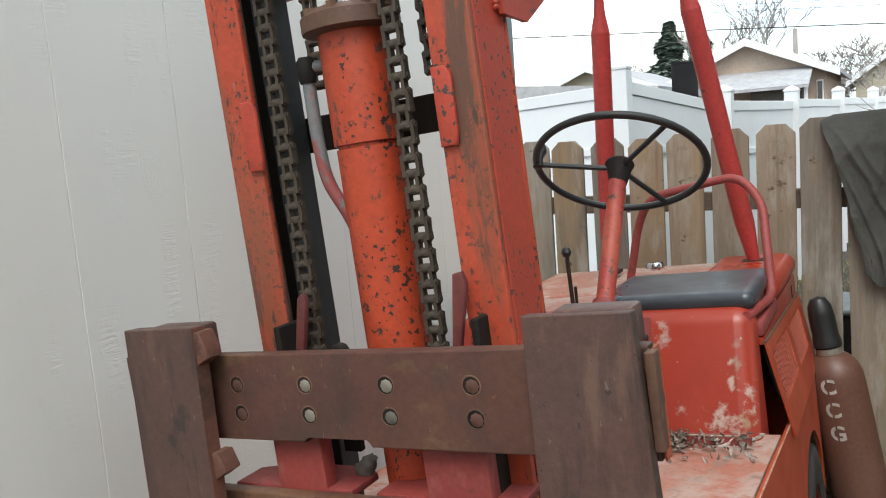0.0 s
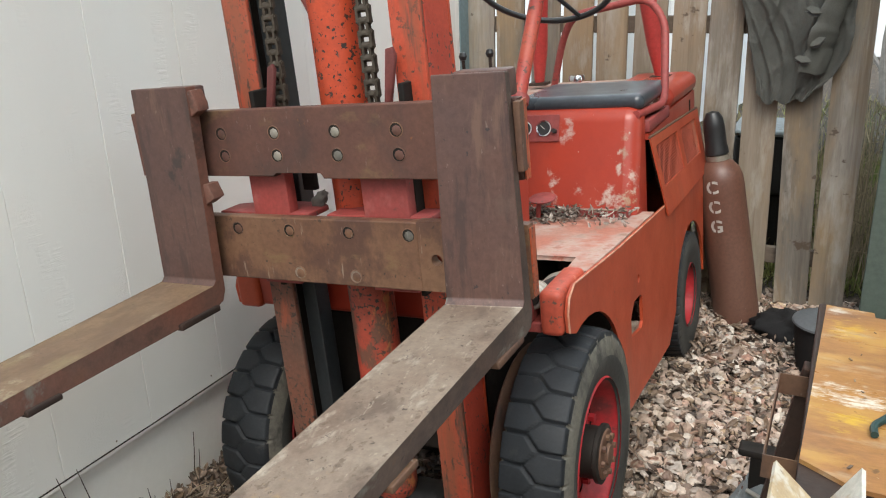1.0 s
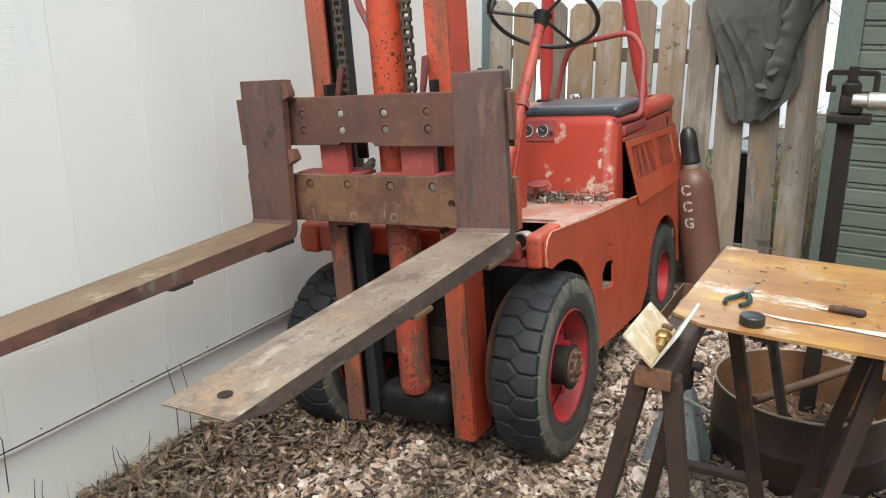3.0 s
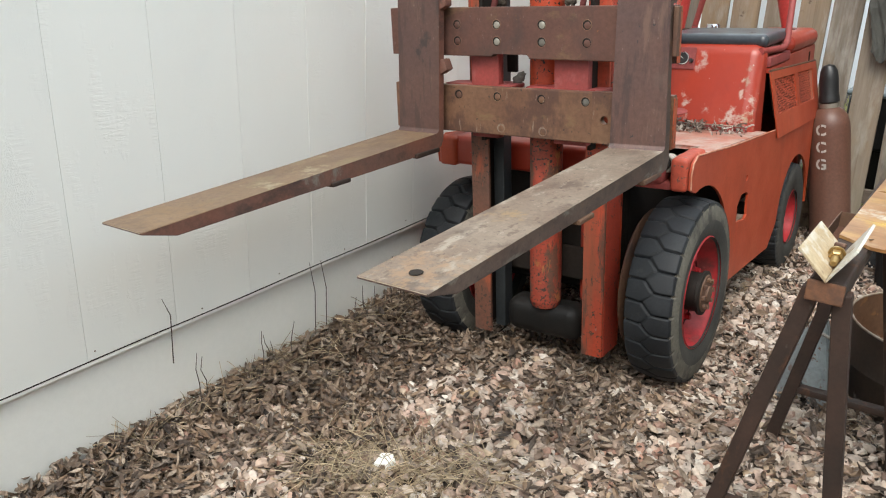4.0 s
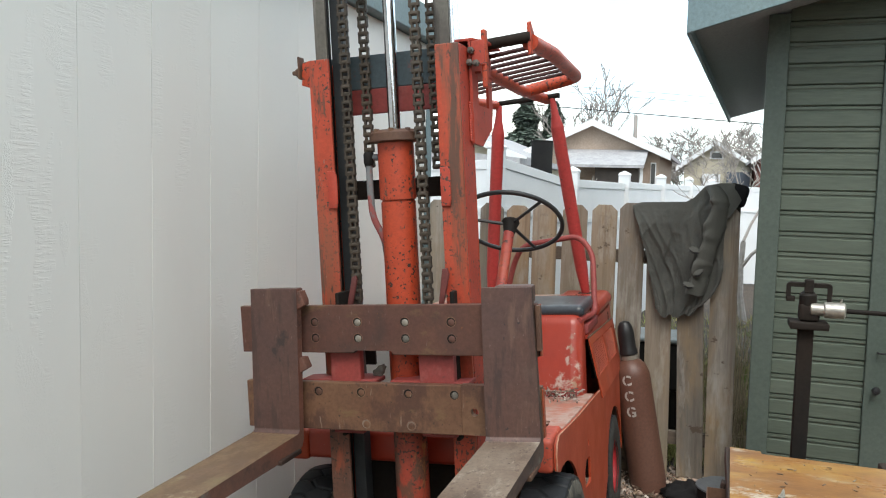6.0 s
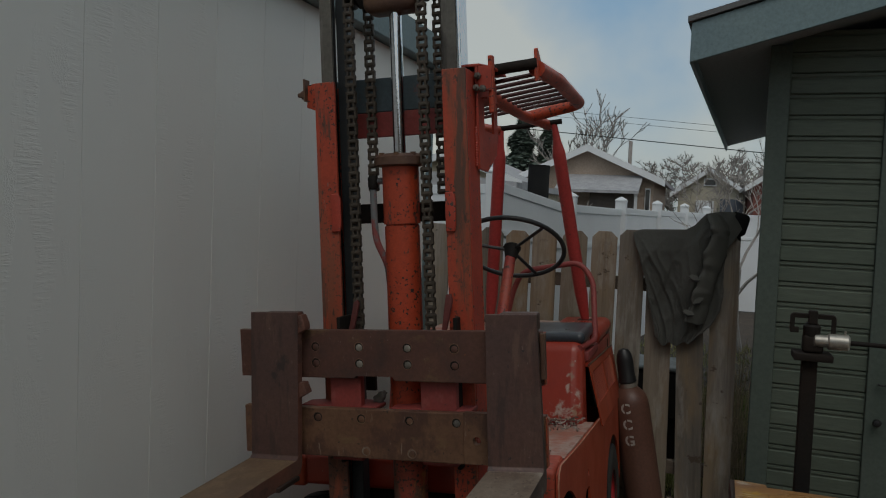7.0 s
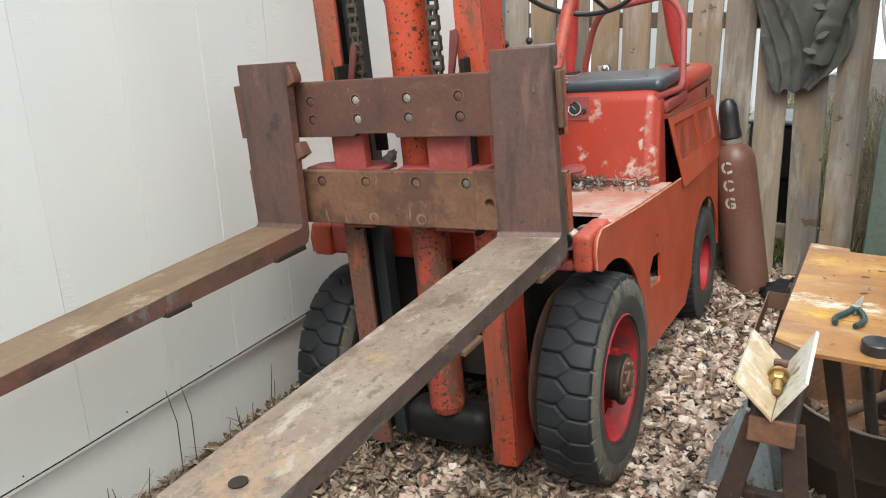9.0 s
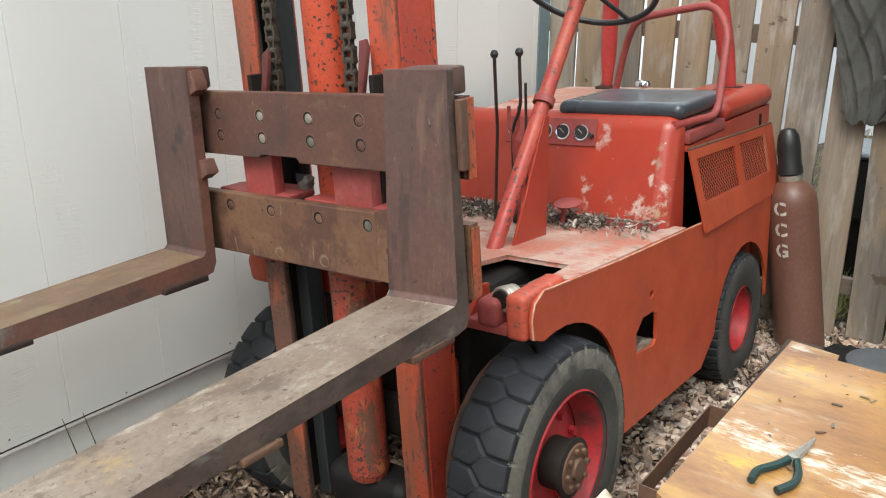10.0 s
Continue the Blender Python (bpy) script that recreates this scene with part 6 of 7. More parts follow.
part("lining", lathe([(0.286, 0.299), (0.285, 0.12), (0.0, 0.11)], 48, pose(*DC, 0), cap=False), DRUM, drum, "rust-orange inside of the drum")
part("rim", tube([(DC[0] + 0.288 * math.cos(a), DC[1] + 0.288 * math.sin(a), 0.302) for a in [2 * math.pi * k / 48 for k in range(48)]], 0.004, 6, closed=True), EDGE, drum, "worn bright cut rim")
for (p, q, r, mt, nm) in (((1.312, 0.455, 0.115), (1.196, 0.24, 0.78), 0.0165, OLDSTEEL, "grey steel pipe standing in the drum"), ((1.19, 0.43, 0.31), (1.46, 0.82, 0.325), 0.015, RUST, "rusty steel bar laid across the drum"),
                          ((1.24, 0.47, 0.2), (1.53, 0.66, 0.24), 0.014, HORSE, "dark steel bar leaning in the drum")):
    tagged(part("scrap_pipe", tube([p, q], r, 14), mt), nm, "pipe", "scrap pipes in the drum")

# Jack stand by the sawhorse
JACK = surf("grey_jack_paint", (0.24, 0.27, 0.275), (0.15, 0.16, 0.165), 0.45, 0.65, chip=(0.12, 0.07, 0.05), chip_at=0.6, bump=0.08)
jack = thing("jack_stand", "grey sheet-metal jack stand on the gravel", "jack stand")
jc = Vector((0.97, 0.45, 0.0))
for k, (dx, dy) in enumerate(((-0.12, -0.06), (0.1, -0.1), (0.1, 0.1), (-0.1, 0.11))):
    dx2, dy2 = ((-0.12, -0.06), (0.1, -0.1), (0.1, 0.1), (-0.1, 0.11))[(k + 1) % 4]
    g = bmesh.new()
    zb = 0.005
    quad = [jc + Vector((dx, dy, zb)), jc + Vector((dx2, dy2, zb)), jc + Vector((dx2 * 0.22, dy2 * 0.22, 0.3)), jc + Vector((dx * 0.22, dy * 0.22, 0.3))]
    mid = (quad[0] + quad[1]) / 2
    a = [quad[0], quad[0].lerp(quad[1], 0.3), mid + Vector((0, 0, 0.1)), quad[0].lerp(quad[1], 0.7), quad[1], quad[2], quad[3]]
    vs = [g.verts.new(v) for v in a]
    g.faces.new(vs)
    ex = bmesh.ops.extrude_face_region(g, geom=g.faces[:])
    bmesh.ops.translate(g, vec=(mid - jc).normalized() * -0.004, verts=[v for v in ex["geom"] if isinstance(v, bmesh.types.BMVert)])
    part("side_sheet", g, JACK, jack)
part("column", box((jc.x - 0.02, jc.y - 0.02, 0.05), (jc.x + 0.02, jc.y + 0.02, 0.37), 0.004), GREASE, jack)
part("saddle", box((jc.x - 0.05, jc.y - 0.025, 0.37), (jc.x + 0.05, jc.y + 0.025, 0.39), 0.006), GREASE, jack)
part("ratchet_handle", tube([(jc.x - 0.02, jc.y - 0.03, 0.28), (jc.x + 0.1, jc.y - 0.09, 0.27)], 0.006, 8), BRIGHT, jack)

# Post with a vise
post = thing("vise_post", "dark steel post standing in the cut drum with a small vise", "vise stand")
part("post", box((1.302, 0.825, 0.111), (1.354, 0.877, 1.16), 0.005), DARK, post)
part("mount_plate", box((1.27, 0.79, 1.16), (1.4, 0.91, 1.185), 0.004), DARK, post)
head = part("vise_head", box((1.3, 0.82, 1.185), (1.37, 0.88, 1.25), 0.012, 3), DARK, post)
part("swivel", lathe([(0.025, 0.0), (0.03, 0.01), (0.03, 0.045), (0.018, 0.06)], 18, pose(1.33, 0.85, 1.235)), GREASE, head)
part("chuck", lathe([(0.014, 0.0), (0.022, 0.004), (0.022, 0.045), (0.029, 0.05), (0.029, 0.112), (0.022, 0.118)], 24, along((1.335, 0.83, 1.232), (1.6, 0.82, 1.232))), BRIGHT, head, "dull steel chuck")
part("bar", tube([(1.43, 0.833, 1.232), (1.95, 0.79, 1.232)], 0.0085, 12), DARK, head)
part("key", tube([(1.432, 0.828, 1.215), (1.437, 0.82, 1.275)], 0.004, 8), BRIGHT, head)
part("yoke", tube(bend([(1.262, 0.84, 1.262), (1.262, 0.84, 1.318), (1.4, 0.84, 1.318), (1.4, 0.84, 1.25)], 0.008), 0.011, 4), DARK, head)
part("yoke_block", box((1.315, 0.825, 1.29), (1.345, 0.855, 1.338), 0.003), DARK, head)
part("yoke_tip", box((1.255, 0.83, 1.255), (1.285, 0.85, 1.275), 0.003), DARK, head)

# Bucket, rag and other clutter by the fence
bucket = thing("bucket", "black bucket with a grey lid on the gravel", "bucket")
part("pail", lathe([(0.1, 0.0), (0.125, 0.2), (0.13, 0.2), (0.13, 0.21)], 28, pose(1.1, 1.72, 0.01)), RAGS, bucket)
part("lid", lathe([(0.0, 0.222), (0.11, 0.222), (0.13, 0.212), (0.132, 0.205)], 28, pose(1.1, 1.72, 0.01), cap=False), surf("dull_lid_plastic", (0.1, 0.11, 0.115), (0.07, 0.075, 0.08), 0.5, 0.7, bump=0.1), bucket, "dull grey lid")
b = bmesh.new()
bmesh.ops.create_icosphere(b, subdivisions=4, radius=1)
for v in b.verts:
    p = v.co.copy()
    q = 1 + 0.35 * noise.noise(p * 1.7) + 0.22 * noise.noise(p * 4.5 + Vector((3, 1, 2))) + 0.1 * abs(noise.noise(p * 11))
    v.co = Vector((0.97 + p.x * 0.15 * q, 2.02 + p.y * 0.11 * q, 0.035 + max(-0.3, p.z) * 0.085 * q))
tagged(part("black_rag", b, RAGS, sharp=180), "crumpled black rag on the gravel by the fence", "rag")

# Cable reel tub seen past the fence
tub = tagged(part("storage_tote", box((0.55, 3.0, 0.35), (0.86, 3.4, 0.66), 0.02, 3), BLACK), "black plastic storage tote behind the fence", "tote")
part("tote_lid", box((0.53, 2.98, 0.661), (0.88, 3.42, 0.69), 0.015, 3), JACK, tub)
part("tote_base", box((0.57, 3.02, -0.1), (0.84, 3.38, 0.349), 0.01), DARK, tub)

# ---- beyond the yard ----
# White vinyl fence that runs away behind the pickets
vf = thing("vinyl_fence", "white vinyl privacy fence with capped posts", "fence")
stations = [(-2.4, 4.5, 1.82), (-0.72, 4.15, 1.9), (-0.36, 5.8, 1.75), (-0.02, 7.5, 1.75), (0.3, 9.2, 1.75), (0.62, 10.9, 1.75), (0.95, 12.6, 1.75), (3.2, 12.7, 1.75)]
for (x, y, h), (x2, y2, h2) in zip(stations, stations[1:]):
    d = Vector((x2 - x, y2 - y))
    a = math.degrees(math.atan2(d.y, d.x))
    m = pose(x, y, -0.1, 0, 0, a)
    part("panel", prism([(0.05, 0.15), (d.length - 0.05, 0.15), (d.length - 0.05, h2 - 0.02), (0.05, h - 0.0)], "y", -0.02, 0.02, 0.004, None), VINYLW, vf).matrix_local = m
    part("top_rail", prism([(0.05, h - 0.0), (d.length - 0.05, h2 - 0.02), (d.length - 0.05, h2 + 0.06), (0.05, h + 0.08)], "y", -0.03, 0.03, 0.004), VINYLW, vf).matrix_local = m
    part("mid_rail", prism([(0.05, h - 0.36), (d.length - 0.05, h2 - 0.38), (d.length - 0.05, h2 - 0.33), (0.05, h - 0.31)], "y", -0.035, 0.035, 0.004), VINYLW, vf).matrix_local = m
for x, y, h in stations:
    p = part("post", box((x - 0.065, y - 0.065, -0.2), (x + 0.065, y + 0.065, h + 0.05), 0.006), VINYLW, vf)
    part("cap", lathe([(0.098, 0.0), (0.1, 0.015), (0.07, 0.035), (0.0, 0.06)], 4, pose(x, y, h + 0.05, 0, 0, 45), cap=False), VINYLW, vf)

ROOFW = surf("pale_roof", (0.4, 0.4, 0.41), (0.33, 0.33, 0.35), 0.7, grain=12, bump=0.1)
TAN = surf("tan_stucco", (0.36, 0.28, 0.225), (0.4, 0.32, 0.26), 0.85, grain=20, bump=0.2)
CREAM = surf("cream_house_paint", (0.5, 0.46, 0.36), (0.44, 0.4, 0.31), 0.8, grain=8, bump=0.1, stretch=(0.2, 1, 4))
PANE = surf("dark_window_glass", (0.03, 0.035, 0.04), (0.05, 0.055, 0.06), 0.05, 0.1, bump=0.0)


def house(x0, x1, y0, y1, eave, ridge_x, ridge, wallm, label, over=0.4):
    """A house whose gable faces the yard."""
    t = thing("house", label, "house", "houses behind the fences")
    part("wall", prism([(x0, -0.5), (x1, -0.5), (x1, eave), (ridge_x, ridge - 0.1), (x0, eave)], "y", y0, y1), wallm, t)
    for xe in (x0, x1):
        s = -1 if xe == x0 else 1
        k = (ridge - eave) / abs(xe - ridge_x)
        e = (xe + s * over, eave - over * k)
        r = part("roof", prism([(ridge_x, ridge - 0.08), e, (e[0], e[1] + 0.14), (ridge_x, ridge + 0.08)], "y", y0 - 0.35, y1 + 0.3), ROOFW, t, "pale grey shingled roof")
        part("rake_trim", prism([(ridge_x, ridge - 0.16), (e[0], e[1] - 0.1), (e[0], e[1] + 0.15), (ridge_x, ridge + 0.09)], "y", y0 - 0.4, y0 - 0.352), VINYLW, t)
    return t


h1 = house(-5.6, -0.9, 28, 37, 2.95, -3.3, 4.05, TAN, "tan stucco house with a pale low gable roof")
part("porch_roof", prism([(26.2, 2.35), (28, 2.95), (28, 3.05), (26.2, 2.45)], "x", -4.2, -1.3), ROOFW, h1)
# Shade under the porch roof, painted as a dark block
part("porch_wall", box((-3.0, 26.6, -0.5), (-1.5, 27.99, 2.4)), surf("porch_shade", (0.07, 0.06, 0.055), (0.1, 0.085, 0.075), 0.8), h1, "dark block with the porch's shade in its colour")
part("porch_post", box((-1.45, 26.5, -0.5), (-1.35, 26.6, 2.4)), VINYLW, h1)
w = part("window", box((-1.2, 27.93, 1.6), (-1.0, 27.99, 2.6), 0.01), VINYLW, h1)
part("pane", box((-1.17, 27.9, 1.65), (-1.03, 27.929, 2.55)), PANE, w)
h2 = house(-0.5, 2.7, 42, 50, 3.0, 1.05, 4.15, CREAM, "cream clapboard cottage with a small gable window")
w = part("window", box((0.75, 41.9, 3.25), (1.4, 41.99, 3.65), 0.02), VINYLW, h2)
part("pane", box((0.82, 41.87, 3.31), (1.33, 41.899, 3.59)), PANE, w)
part("porch", box((1.6, 41.3, -0.5), (2.7, 41.99, 2.6)), surf("blue_grey_porch", (0.09, 0.11, 0.14), (0.13, 0.15, 0.18), 0.7), h2)
d = part("door", box((0.4, 41.9, 0.3), (1.3, 41.99, 2.5), 0.02), VINYLW, h2)
house(-9.5, -5.2, 24, 32, 2.6, -7.4, 3.5, CREAM, "pale house with a low grey roof")
house(2.9, 8.0, 36, 44, 3.2, 5.5, 5.0, surf("red_barn_paint", (0.2, 0.07, 0.06), (0.24, 0.09, 0.07), 0.8, grain=10, bump=0.1), "dull red house behind bare trees")
garage = thing("garage", "pale low garage beyond the wall corner", "garage")
part("wall", box((-4.2, 9.0, -0.3), (-1.75, 13, 1.95)), CREAM, garage)
part("roof", prism([(-4.4, 1.95), (-1.6, 1.95), (-1.6, 2.04), (-4.4, 2.3)], "y", 8.8, 13.2), ROOFW, garage)
flue = thing("chimney_pipe", "black metal chimney pipe", "chimney")
part("pipe", lathe([(0.15, 1.2), (0.15, 2.26), (0.155, 2.27), (0.155, 2.29), (0.13, 2.29), (0.13, 2.0)], 24, pose(-1.33, 9.0, 0)), RAGS, flue)
part("base", box((-1.55, 8.8, -0.3), (-1.1, 9.2, 1.25), 0.01), VINYLW, flue)

# Trees
BARK = surf("grey_bark", (0.3, 0.275, 0.255), (0.38, 0.35, 0.325), 0.85, grain=20, bump=0.4)
# Needle green lightened: distance haze is mixed into the colour
NEEDLE = surf("hazy_conifer_green", (0.13, 0.175, 0.145), (0.17, 0.215, 0.175), 0.7, island=0.4, bump=0.0)


def bare_tree(x, y, h, seed, r0=0.16, spread=0.5, z0=-0.3, depth=5, first=0.28, thin=0.014):
    """A leafless tree: a forked trunk that thins into many twigs."""
    rg = random.Random(seed)
    t = thing("bare_tree", "leafless tree with fine grey branches", "tree", "bare trees behind the fences")
    trunk, twigs = bmesh.new(), bmesh.new()

    def grow(p, way, length, r, level):
        pts, q, w = [p], p.copy(), way.copy()
        n = 4
        for k in range(n):
            w = (w + Vector((rg.gauss(0, 0.13), rg.gauss(0, 0.13), rg.gauss(0.03, 0.08)))).normalized()
            q = q + w * (length / n)
            pts.append(q.copy())
        rr = [max(r * (1 - 0.4 * k / n), thin) for k in range(n + 1)]
        tube(pts, rr, 8 if level == 0 else (5 if level < 3 else 3), bm=trunk if level < 2 else twigs)
        if level < depth:
            for k in range(rg.choice((2, 3, 3))):
                i = rg.randint(2, n)
                side = Vector((rg.gauss(0, 1), rg.gauss(0, 1), rg.uniform(-0.1, 0.7))).normalized()
                grow(pts[i], (w * (1 - spread) + side * spread).normalized(), length * rg.uniform(0.6, 0.82), rr[i] * 0.66, level + 1)

    grow(Vector((x, y, z0)), Vector((rg.gauss(0, 0.05), 0, 1)).normalized(), h * first, r0, 0)
    part("trunk", trunk, BARK, t)
    part("crown", twigs, BARK, t, "fine leafless twigs")
    return t


bare_tree(-4.6, 38, 10.6, 3, 0.17, 0.42, first=0.3, thin=0.02)
bare_tree(-5.4, 38, 8.0, 4, 0.12, 0.4, first=0.32, thin=0.02)
for k in range(18):
    bare_tree(-3.4 + 0.55 * k + 0.2 * math.sin(k * 5), 52 + 2 * math.sin(k * 3), 8.3 + 0.7 * math.sin(k * 2.3), 20 + k, 0.13, 0.6, first=0.26, depth=6, thin=0.027)
for k in range(6):
    bare_tree(-16 + 1.3 * k, 52 + 2 * math.sin(k * 3), 8.2 + 0.8 * math.sin(k * 2.3), 40 + k, 0.12, 0.55, first=0.3, thin=0.02)
bare_tree(1.75, 30, 5.6, 9, 0.09, 0.5, first=0.3, thin=0.014)
bare_tree(0.3, 32, 5.4, 7, 0.08, 0.55, first=0.3, thin=0.012)
bare_tree(1.42, 8.2, 3.2, 11, 0.05, 0.45, first=0.42, depth=4, thin=0.004)
bare_tree(-2.3, 22, 3.2, 12, 0.05, 0.5, first=0.3, depth=4)


def conifer(x, y, h, w, seed):
    rg = random.Random(seed)
    t = thing("conifer", "dark green pointed conifer", "tree", "conifers behind the houses")
    part("trunk", tube([(x, y, -0.3), (x, y, h * 0.9)], [0.14, 0.03], 8), BARK, t)
    b = bmesh.new()
    for k in range(6500):
        s = rg.random() ** 0.75
        z = h * (0.08 + 0.92 * s)
        rad = w * (1.03 - s) * (0.55 + 0.45 * rg.random()) * (0.85 + 0.3 * math.sin(z * 5))
        a = rg.uniform(0, 2 * math.pi)
        p = Vector((x + rad * math.cos(a), y + rad * math.sin(a), z))
        out = Vector((math.cos(a), math.sin(a), rg.uniform(-0.6, 0.3))) * rg.uniform(0.16, 0.32)
        side = out.cross(Vector((0, 0, 1))).normalized() * rg.uniform(0.06, 0.12)
        b.faces.new([b.verts.new(v) for v in (p - side, p + out * 0.4 - side * 1.6, p + out, p + out * 0.4 + side * 1.6, p + side)])
    part("crown", b, NEEDLE, t, "dense dark green needles", smooth=False)


conifer(-8.5, 40, 6.4, 2.7, 1)
conifer(-7.2, 40.5, 6.1, 2.4, 2)

# Power pole and wires
pole = thing("power_pole", "grey wooden power pole with sagging wires", "power pole")
part("pole", tube([(-2.16, 32, -0.3), (-2.16, 32, 4.65)], [0.1, 0.08], 10), BARK, pole)
for z, k in ((4.71, 0.019), (5.35, 0.008), (5.6, 0.008)):
    part("wire", tube([(-42 + 5 * i, 32 + 0.3 * (i - 8), z - 0.083 * (-42 + 5 * i + 2.3) - 0.02 * math.sin(i * math.pi / 5)) for i in range(11)], k, 5), DARK, pole)

# Grass and shrubs past the fence
b = bmesh.new()
rg = random.Random(21)
for k in range(14000):
    x, y = (rg.uniform(-0.6, 2.4), rg.uniform(2.6, 8.5)) if k < 4500 else (rg.uniform(0.45, 1.5), rg.uniform(2.55, 5.5))
    if 1.15 < x and y < 6 and x > 1.19 + 0.05 * (y - 1.5):
        continue
    hgt, a = rg.uniform(0.04, 0.14), rg.uniform(0, 6.28)
    p = Vector((x, y, ground_z(min(x, 1.2), y) - 0.01))
    s = Vector((math.cos(a), math.sin(a), 0)) * 0.006
    tip = Vector((rg.gauss(0, 0.04), rg.gauss(0, 0.04), hgt))
    b.faces.new([b.verts.new(v) for v in (p - s, p + s, p + tip)])
tagged(part("grass", b, surf("yard_grass", (0.16, 0.21, 0.05), (0.34, 0.29, 0.13), 0.7, island=0.5, bump=0.0), smooth=False), "patchy green and straw-coloured grass beyond the fence", "grass", kind="stuff")

b = bmesh.new()
for k in range(190):
    x, y = rg.uniform(1.0, 1.24), rg.uniform(2.6, 3.5)
    hgt = rg.uniform(0.25, 0.95)
    p = Vector((x, y, -0.02))
    top = p + Vector((rg.gauss(0, 0.07), rg.gauss(0, 0.07), hgt))
    tube([p, p.lerp(top, 0.55) + Vector((rg.gauss(0, 0.02), 0, 0)), top], [0.003, 0.0025, 0.0012], 3, bm=b)
    for i in range(3):
        q = p.lerp(top, rg.uniform(0.4, 1))
        tube([q, q + Vector((rg.gauss(0, 0.05), rg.gauss(0, 0.05), rg.uniform(-0.02, 0.08)))], [0.0025, 0.001], 3, bm=b)
tagged(part("dry_weeds", b, STRAW, smooth=False), "tall dry straw-coloured weeds by the shed", "weeds", kind="stuff")

# ---- gravel, leaves, dead stems ----
def scatter(name, material, label, category, templates, spots):
    """Many loose pieces in one mesh. spots: x, y, z, size, turns."""
    verts, faces, base = [], [], 0
    for n, (x, y, z, s, ax, ay, az) in enumerate(spots):
        tv, tf = templates[n % len(templates)]
        m = np.array(Euler((ax, ay, az)).to_matrix())
        verts.append(tv @ m.T * s + (x, y, z))
        faces.extend([tuple(i + base for i in f) for f in tf])
        base += len(tv)
    me = bpy.data.meshes.new(name)
    me.from_pydata(np.concatenate(verts).tolist(), [], faces)
    me.materials.append(material)
    ob = new(name, me)
    return tagged(ob, label, category, kind="stuff")


def stone_templates():
    out = []
    for k in range(24):
        g = bmesh.new()
        bmesh.ops.create_icosphere(g, subdivisions=2 if k < 6 else 1, radius=0.52)
        rg = random.Random(k)
        squash = Vector((rg.uniform(0.85, 1.3), rg.uniform(0.6, 1.0), rg.uniform(0.32, 0.55)))
        for v in g.verts:
            q = 1 + 0.45 * noise.noise(v.co * 2.1 + Vector((k * 3.1, 0, 0))) + rg.uniform(-0.12, 0.12)
            v.co = Vector((v.co.x * squash.x, v.co.y * squash.y, v.co.z * squash.z)) * q
        g.verts.ensure_lookup_table()
        out.append((np.array([v.co[:] for v in g.verts]), [tuple(v.index for v in f.verts) for f in g.faces]))
        g.free()
    return out


def leaf_templates():
    out = []
    for k in range(8):
        rg = random.Random(k + 40)
        curl, twist, w = rg.uniform(0.3, 1.0), rg.uniform(-0.5, 0.5), rg.uniform(0.28, 0.5)
        vs, fs = [], []
        for i in range(4):
            u = i / 3 - 0.5
            wid = w * (0.35, 1.0, 0.9, 0.15)[i]
            for j in (-1, 0, 1):
                vs.append((u, j * wid * 0.5 + twist * u * 0.2, curl * (u * u - 0.1) * 0.8 + abs(j) * wid * curl * 0.5 + 0.1 * rg.random()))
        for i in range(3):
            for j in range(2):
                a = i * 3 + j
                fs.append((a, a + 1, a + 4, a + 3))
        out.append((np.array(vs), fs))
    return out


def leafy(x, y):
    """How far leaves cover the gravel: thick by the wall and before the mast, thin by the wheels' right side."""
    v = 0.52 + 0.8 * noise.noise((x * 1.9 + 4, y * 1.9, 2)) + 0.4 * noise.noise((x * 5, y * 5, 7))
    v += 0.45 * max(0.0, min(1.0, (-0.25 - x) / 0.3)) - 0.35 * max(0.0, min(1.0, (x - 0.45) / 0.3))
    v += 0.15 * max(0.0, 1 - abs(y + 0.1) / 0.35) * (x < 0.4)
    return max(0.0, min(1.0, (v - 0.5) / 0.26))


rg = random.Random(9)
spots = []
for k in range(32000):
    x, y = rg.uniform(-0.64, 1.75), rg.uniform(-1.75, 2.45)
    s = min(0.066, max(0.012, rg.gauss(0.029, 0.0115)))
    if leafy(x, y) > 0.85 and rg.random() < 0.55:
        continue
    spots.append((x, y, ground_z(x, y) + s * 0.1 + rg.uniform(0, 0.016), s, rg.gauss(0, 0.42), rg.gauss(0, 0.42), rg.uniform(0, 6.28)))
for k in range(17000):
    x, y = rg.uniform(-0.63, 4.98), rg.uniform(-6.08, 1.9)
    if -1.75 < y and x < 1.75:
        continue
    s = min(0.075, max(0.025, rg.gauss(0.047, 0.013)))
    spots.append((x, y, ground_z(x, y) + s * 0.1, s, rg.gauss(0, 0.3), rg.gauss(0, 0.3), rg.uniform(0, 6.28)))
scatter("gravel", STONES, "mixed tan, pink and white river gravel", "gravel", stone_templates(), spots)
spots = []
for k in range(80000):
    x, y = rg.uniform(-0.64, 1.75), rg.uniform(-1.75, 2.45)
    if rg.random() > leafy(x, y) * 0.75 + 0.1:
        continue
    s = rg.uniform(0.02, 0.055)
    spots.append((x, y, ground_z(x, y) + rg.uniform(0.008, 0.05), s, rg.gauss(0, 0.5), rg.gauss(0, 0.5), rg.uniform(0, 6.28)))
scatter("dead_leaves", CHIPS, "brown curled dead leaves over the gravel", "leaves", leaf_templates(), spots)
bits = [(np.array([(-0.5, -0.2, 0), (0.1, -0.32, 0.06), (0.5, 0.0, 0.0), (0.05, 0.3, 0.12)]) * (1, w, 1), [(0, 1, 3), (1, 2, 3)]) for w in (0.5, 0.8, 1.2)]
spots = []
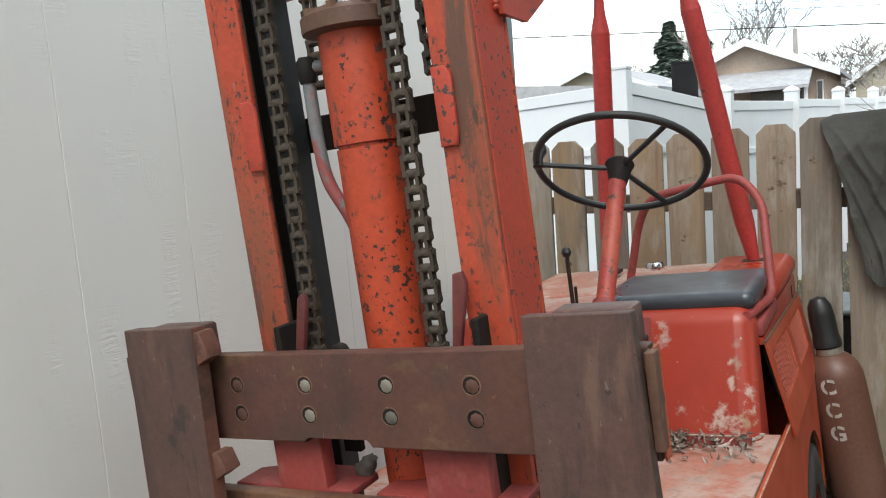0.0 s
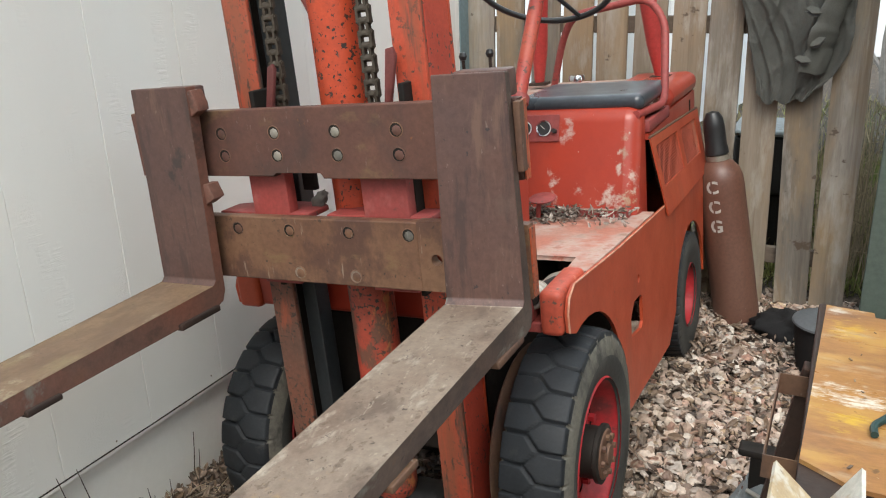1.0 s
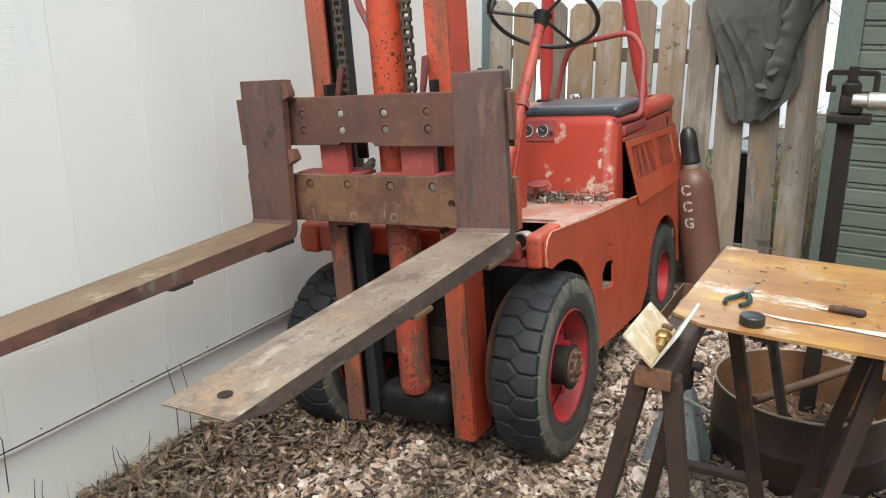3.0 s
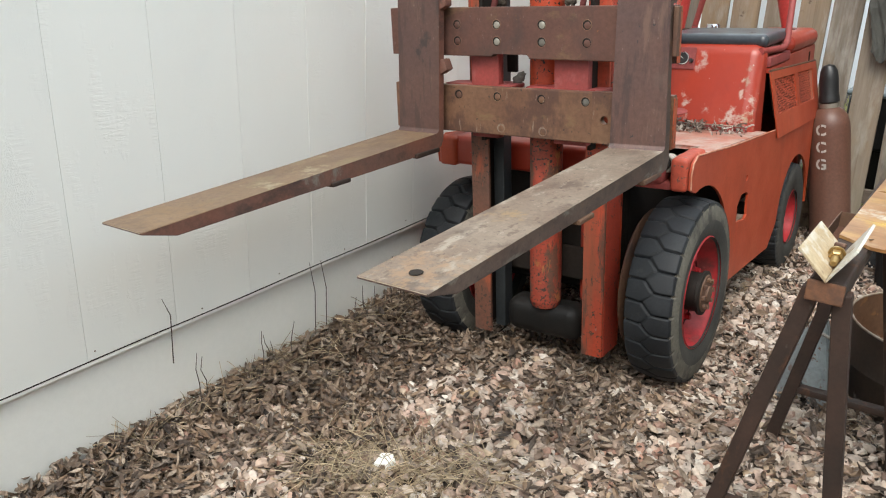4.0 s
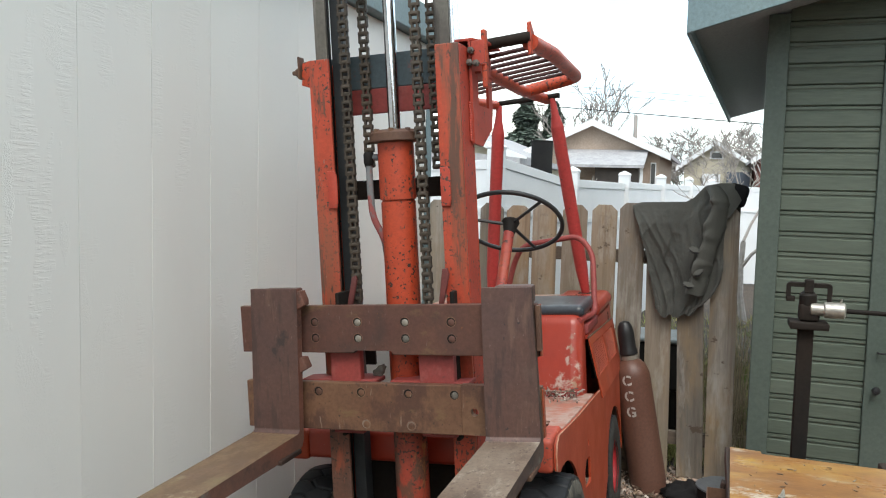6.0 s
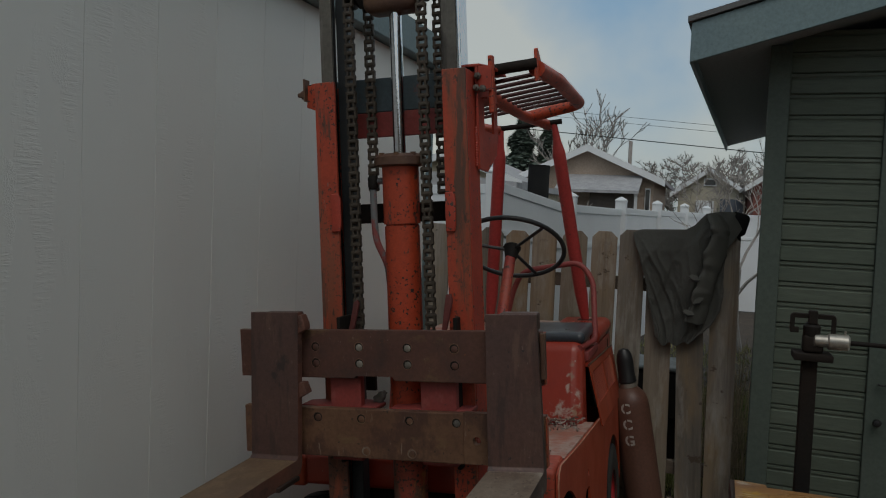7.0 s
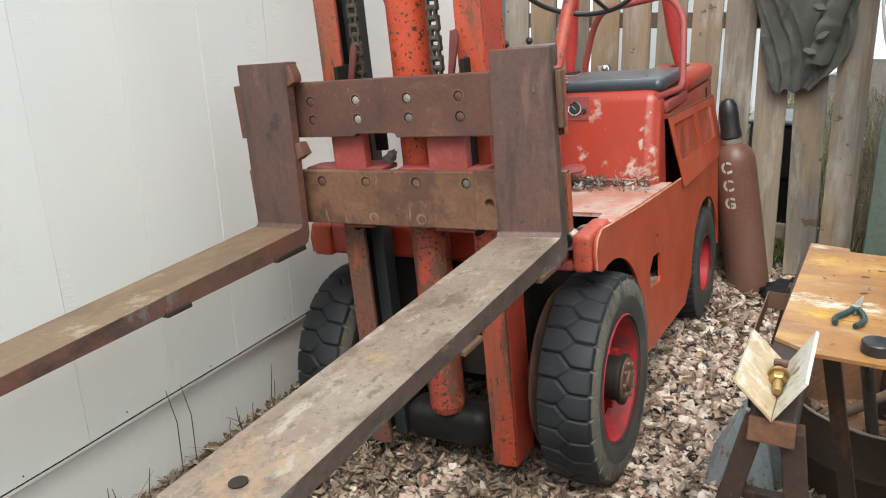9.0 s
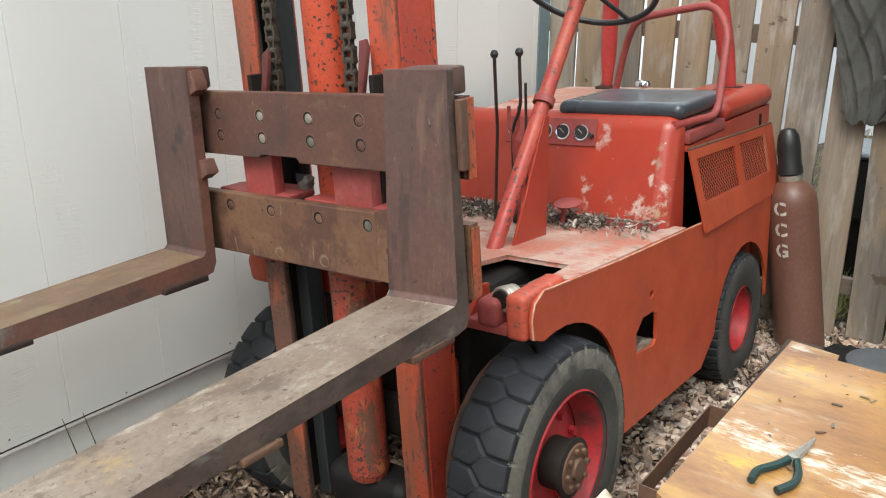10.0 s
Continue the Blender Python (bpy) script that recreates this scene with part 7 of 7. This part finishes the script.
for k in range(40000):
    x, y = rg.uniform(-0.64, 1.75), rg.uniform(-1.75, 2.45)
    if rg.random() > 0.48 + 0.5 * leafy(x, y):
        continue
    spots.append((x, y, ground_z(x, y) + rg.uniform(0.006, 0.03), rg.uniform(0.009, 0.026), rg.gauss(0, 0.5), rg.gauss(0, 0.5), rg.uniform(0, 6.28)))
scatter("leaf_litter", LITTER, "dark crumbled leaf litter between the stones", "litter", bits, spots)
pale = tagged(part("white_stone", prism([(-0.03, -0.02), (0.01, -0.026), (0.034, -0.004), (0.02, 0.022), (-0.018, 0.024)], "z", -0.014, 0.014, 0.006), FOUND), "chalk-white broken stone lying on the gravel", "stone")
pale.matrix_world = pose(0.045, -0.715, 0.005, 14, -10, 20)
# Leaves that lie on the forklift's floor
spots = []
for k in range(1500):
    x, y = rg.uniform(-0.4, 0.46), 1.085 - abs(rg.gauss(0, 0.06))
    if x > 0.27 and rg.random() < 0.8:
        continue
    q = truck.matrix_world @ Vector((x, y, 0.722 + rg.uniform(0.0, 0.042) * max(0.1, 1 - (1.085 - y) * 8) + max(0.0, 1.085 - y) * 0.08))
    spots.append((*q, rg.uniform(0.012, 0.034), rg.gauss(0, 0.6), rg.gauss(0, 0.6), rg.uniform(0, 6.28)))
scatter("deck_leaves", DECKLEAF, "dry curled leaves heaped on the forklift floor", "leaves", leaf_templates(), spots)

spots = []
for k in range(420):
    a, d = rg.uniform(0, 6.28), 0.27 * math.sqrt(rg.random())
    spots.append((DC[0] + d * math.cos(a), DC[1] + d * math.sin(a), 0.12 + rg.uniform(0, 0.03), rg.uniform(0.02, 0.045), rg.gauss(0, 0.6), rg.gauss(0, 0.6), rg.uniform(0, 6.28)))
scatter("drum_leaves", CHIPS, "dry leaves lying inside the cut drum", "leaves", leaf_templates(), spots)

# Dry grass tufts and bare stems by the wall
b = bmesh.new()
for k in range(640):
    if k < 400:
        c = ((-0.02, -0.74), (0.14, -0.7), (-0.1, -0.85), (0.1, -0.82), (0.28, -0.62))[k % 5]
        x, y = rg.gauss(c[0], 0.07), rg.gauss(c[1], 0.06)
    else:
        y = rg.uniform(-1.2, 0.1)
        x = -0.625 + abs(rg.gauss(0, 0.08))
    a, ln = rg.uniform(0, 6.28), rg.uniform(0.06, 0.2)
    p = Vector((x, y, ground_z(x, y) + 0.025))
    way = Vector((math.cos(a), math.sin(a), rg.uniform(0.05, 0.8))).normalized()
    tube([p, p + way * ln * 0.5, p + way * ln + Vector((0, 0, -0.02))], [0.0014, 0.0012, 0.0006], 3, bm=b)
tagged(part("dry_grass", b, STRAW, smooth=False), "straw-coloured dead grass tufts", "grass", kind="stuff")
b = bmesh.new()
for k in range(16):
    y = -1.15 + 1.35 * rg.random() ** 0.8
    x = -0.612 + 0.04 * rg.random()
    hgt = rg.choice((0.07, 0.1, 0.14, 0.19, 0.23))
    p = Vector((x, y, ground_z(x, y)))
    pts = [p]
    for i in range(4):
        pts.append(pts[-1] + Vector((rg.gauss(0, 0.006), rg.gauss(0, 0.008), hgt / 4)))
    tube(pts, [0.0022, 0.002, 0.0017, 0.0014, 0.0009], 5, bm=b)
for y, z0, z1 in ((-0.93, 0.3, 0.42), (-0.3, 0.1, 0.34), (-0.24, 0.1, 0.33)):
    tube([(-0.625, y, z0 - 0.1), (-0.63, y + 0.01, (z0 + z1) / 2), (-0.634, y - 0.012, z1)], [0.002, 0.0017, 0.001], 5, bm=b)
tagged(part("bare_stems", b, TWIG, smooth=False), "thin bare weed stems along the wall", "weeds", kind="stuff")
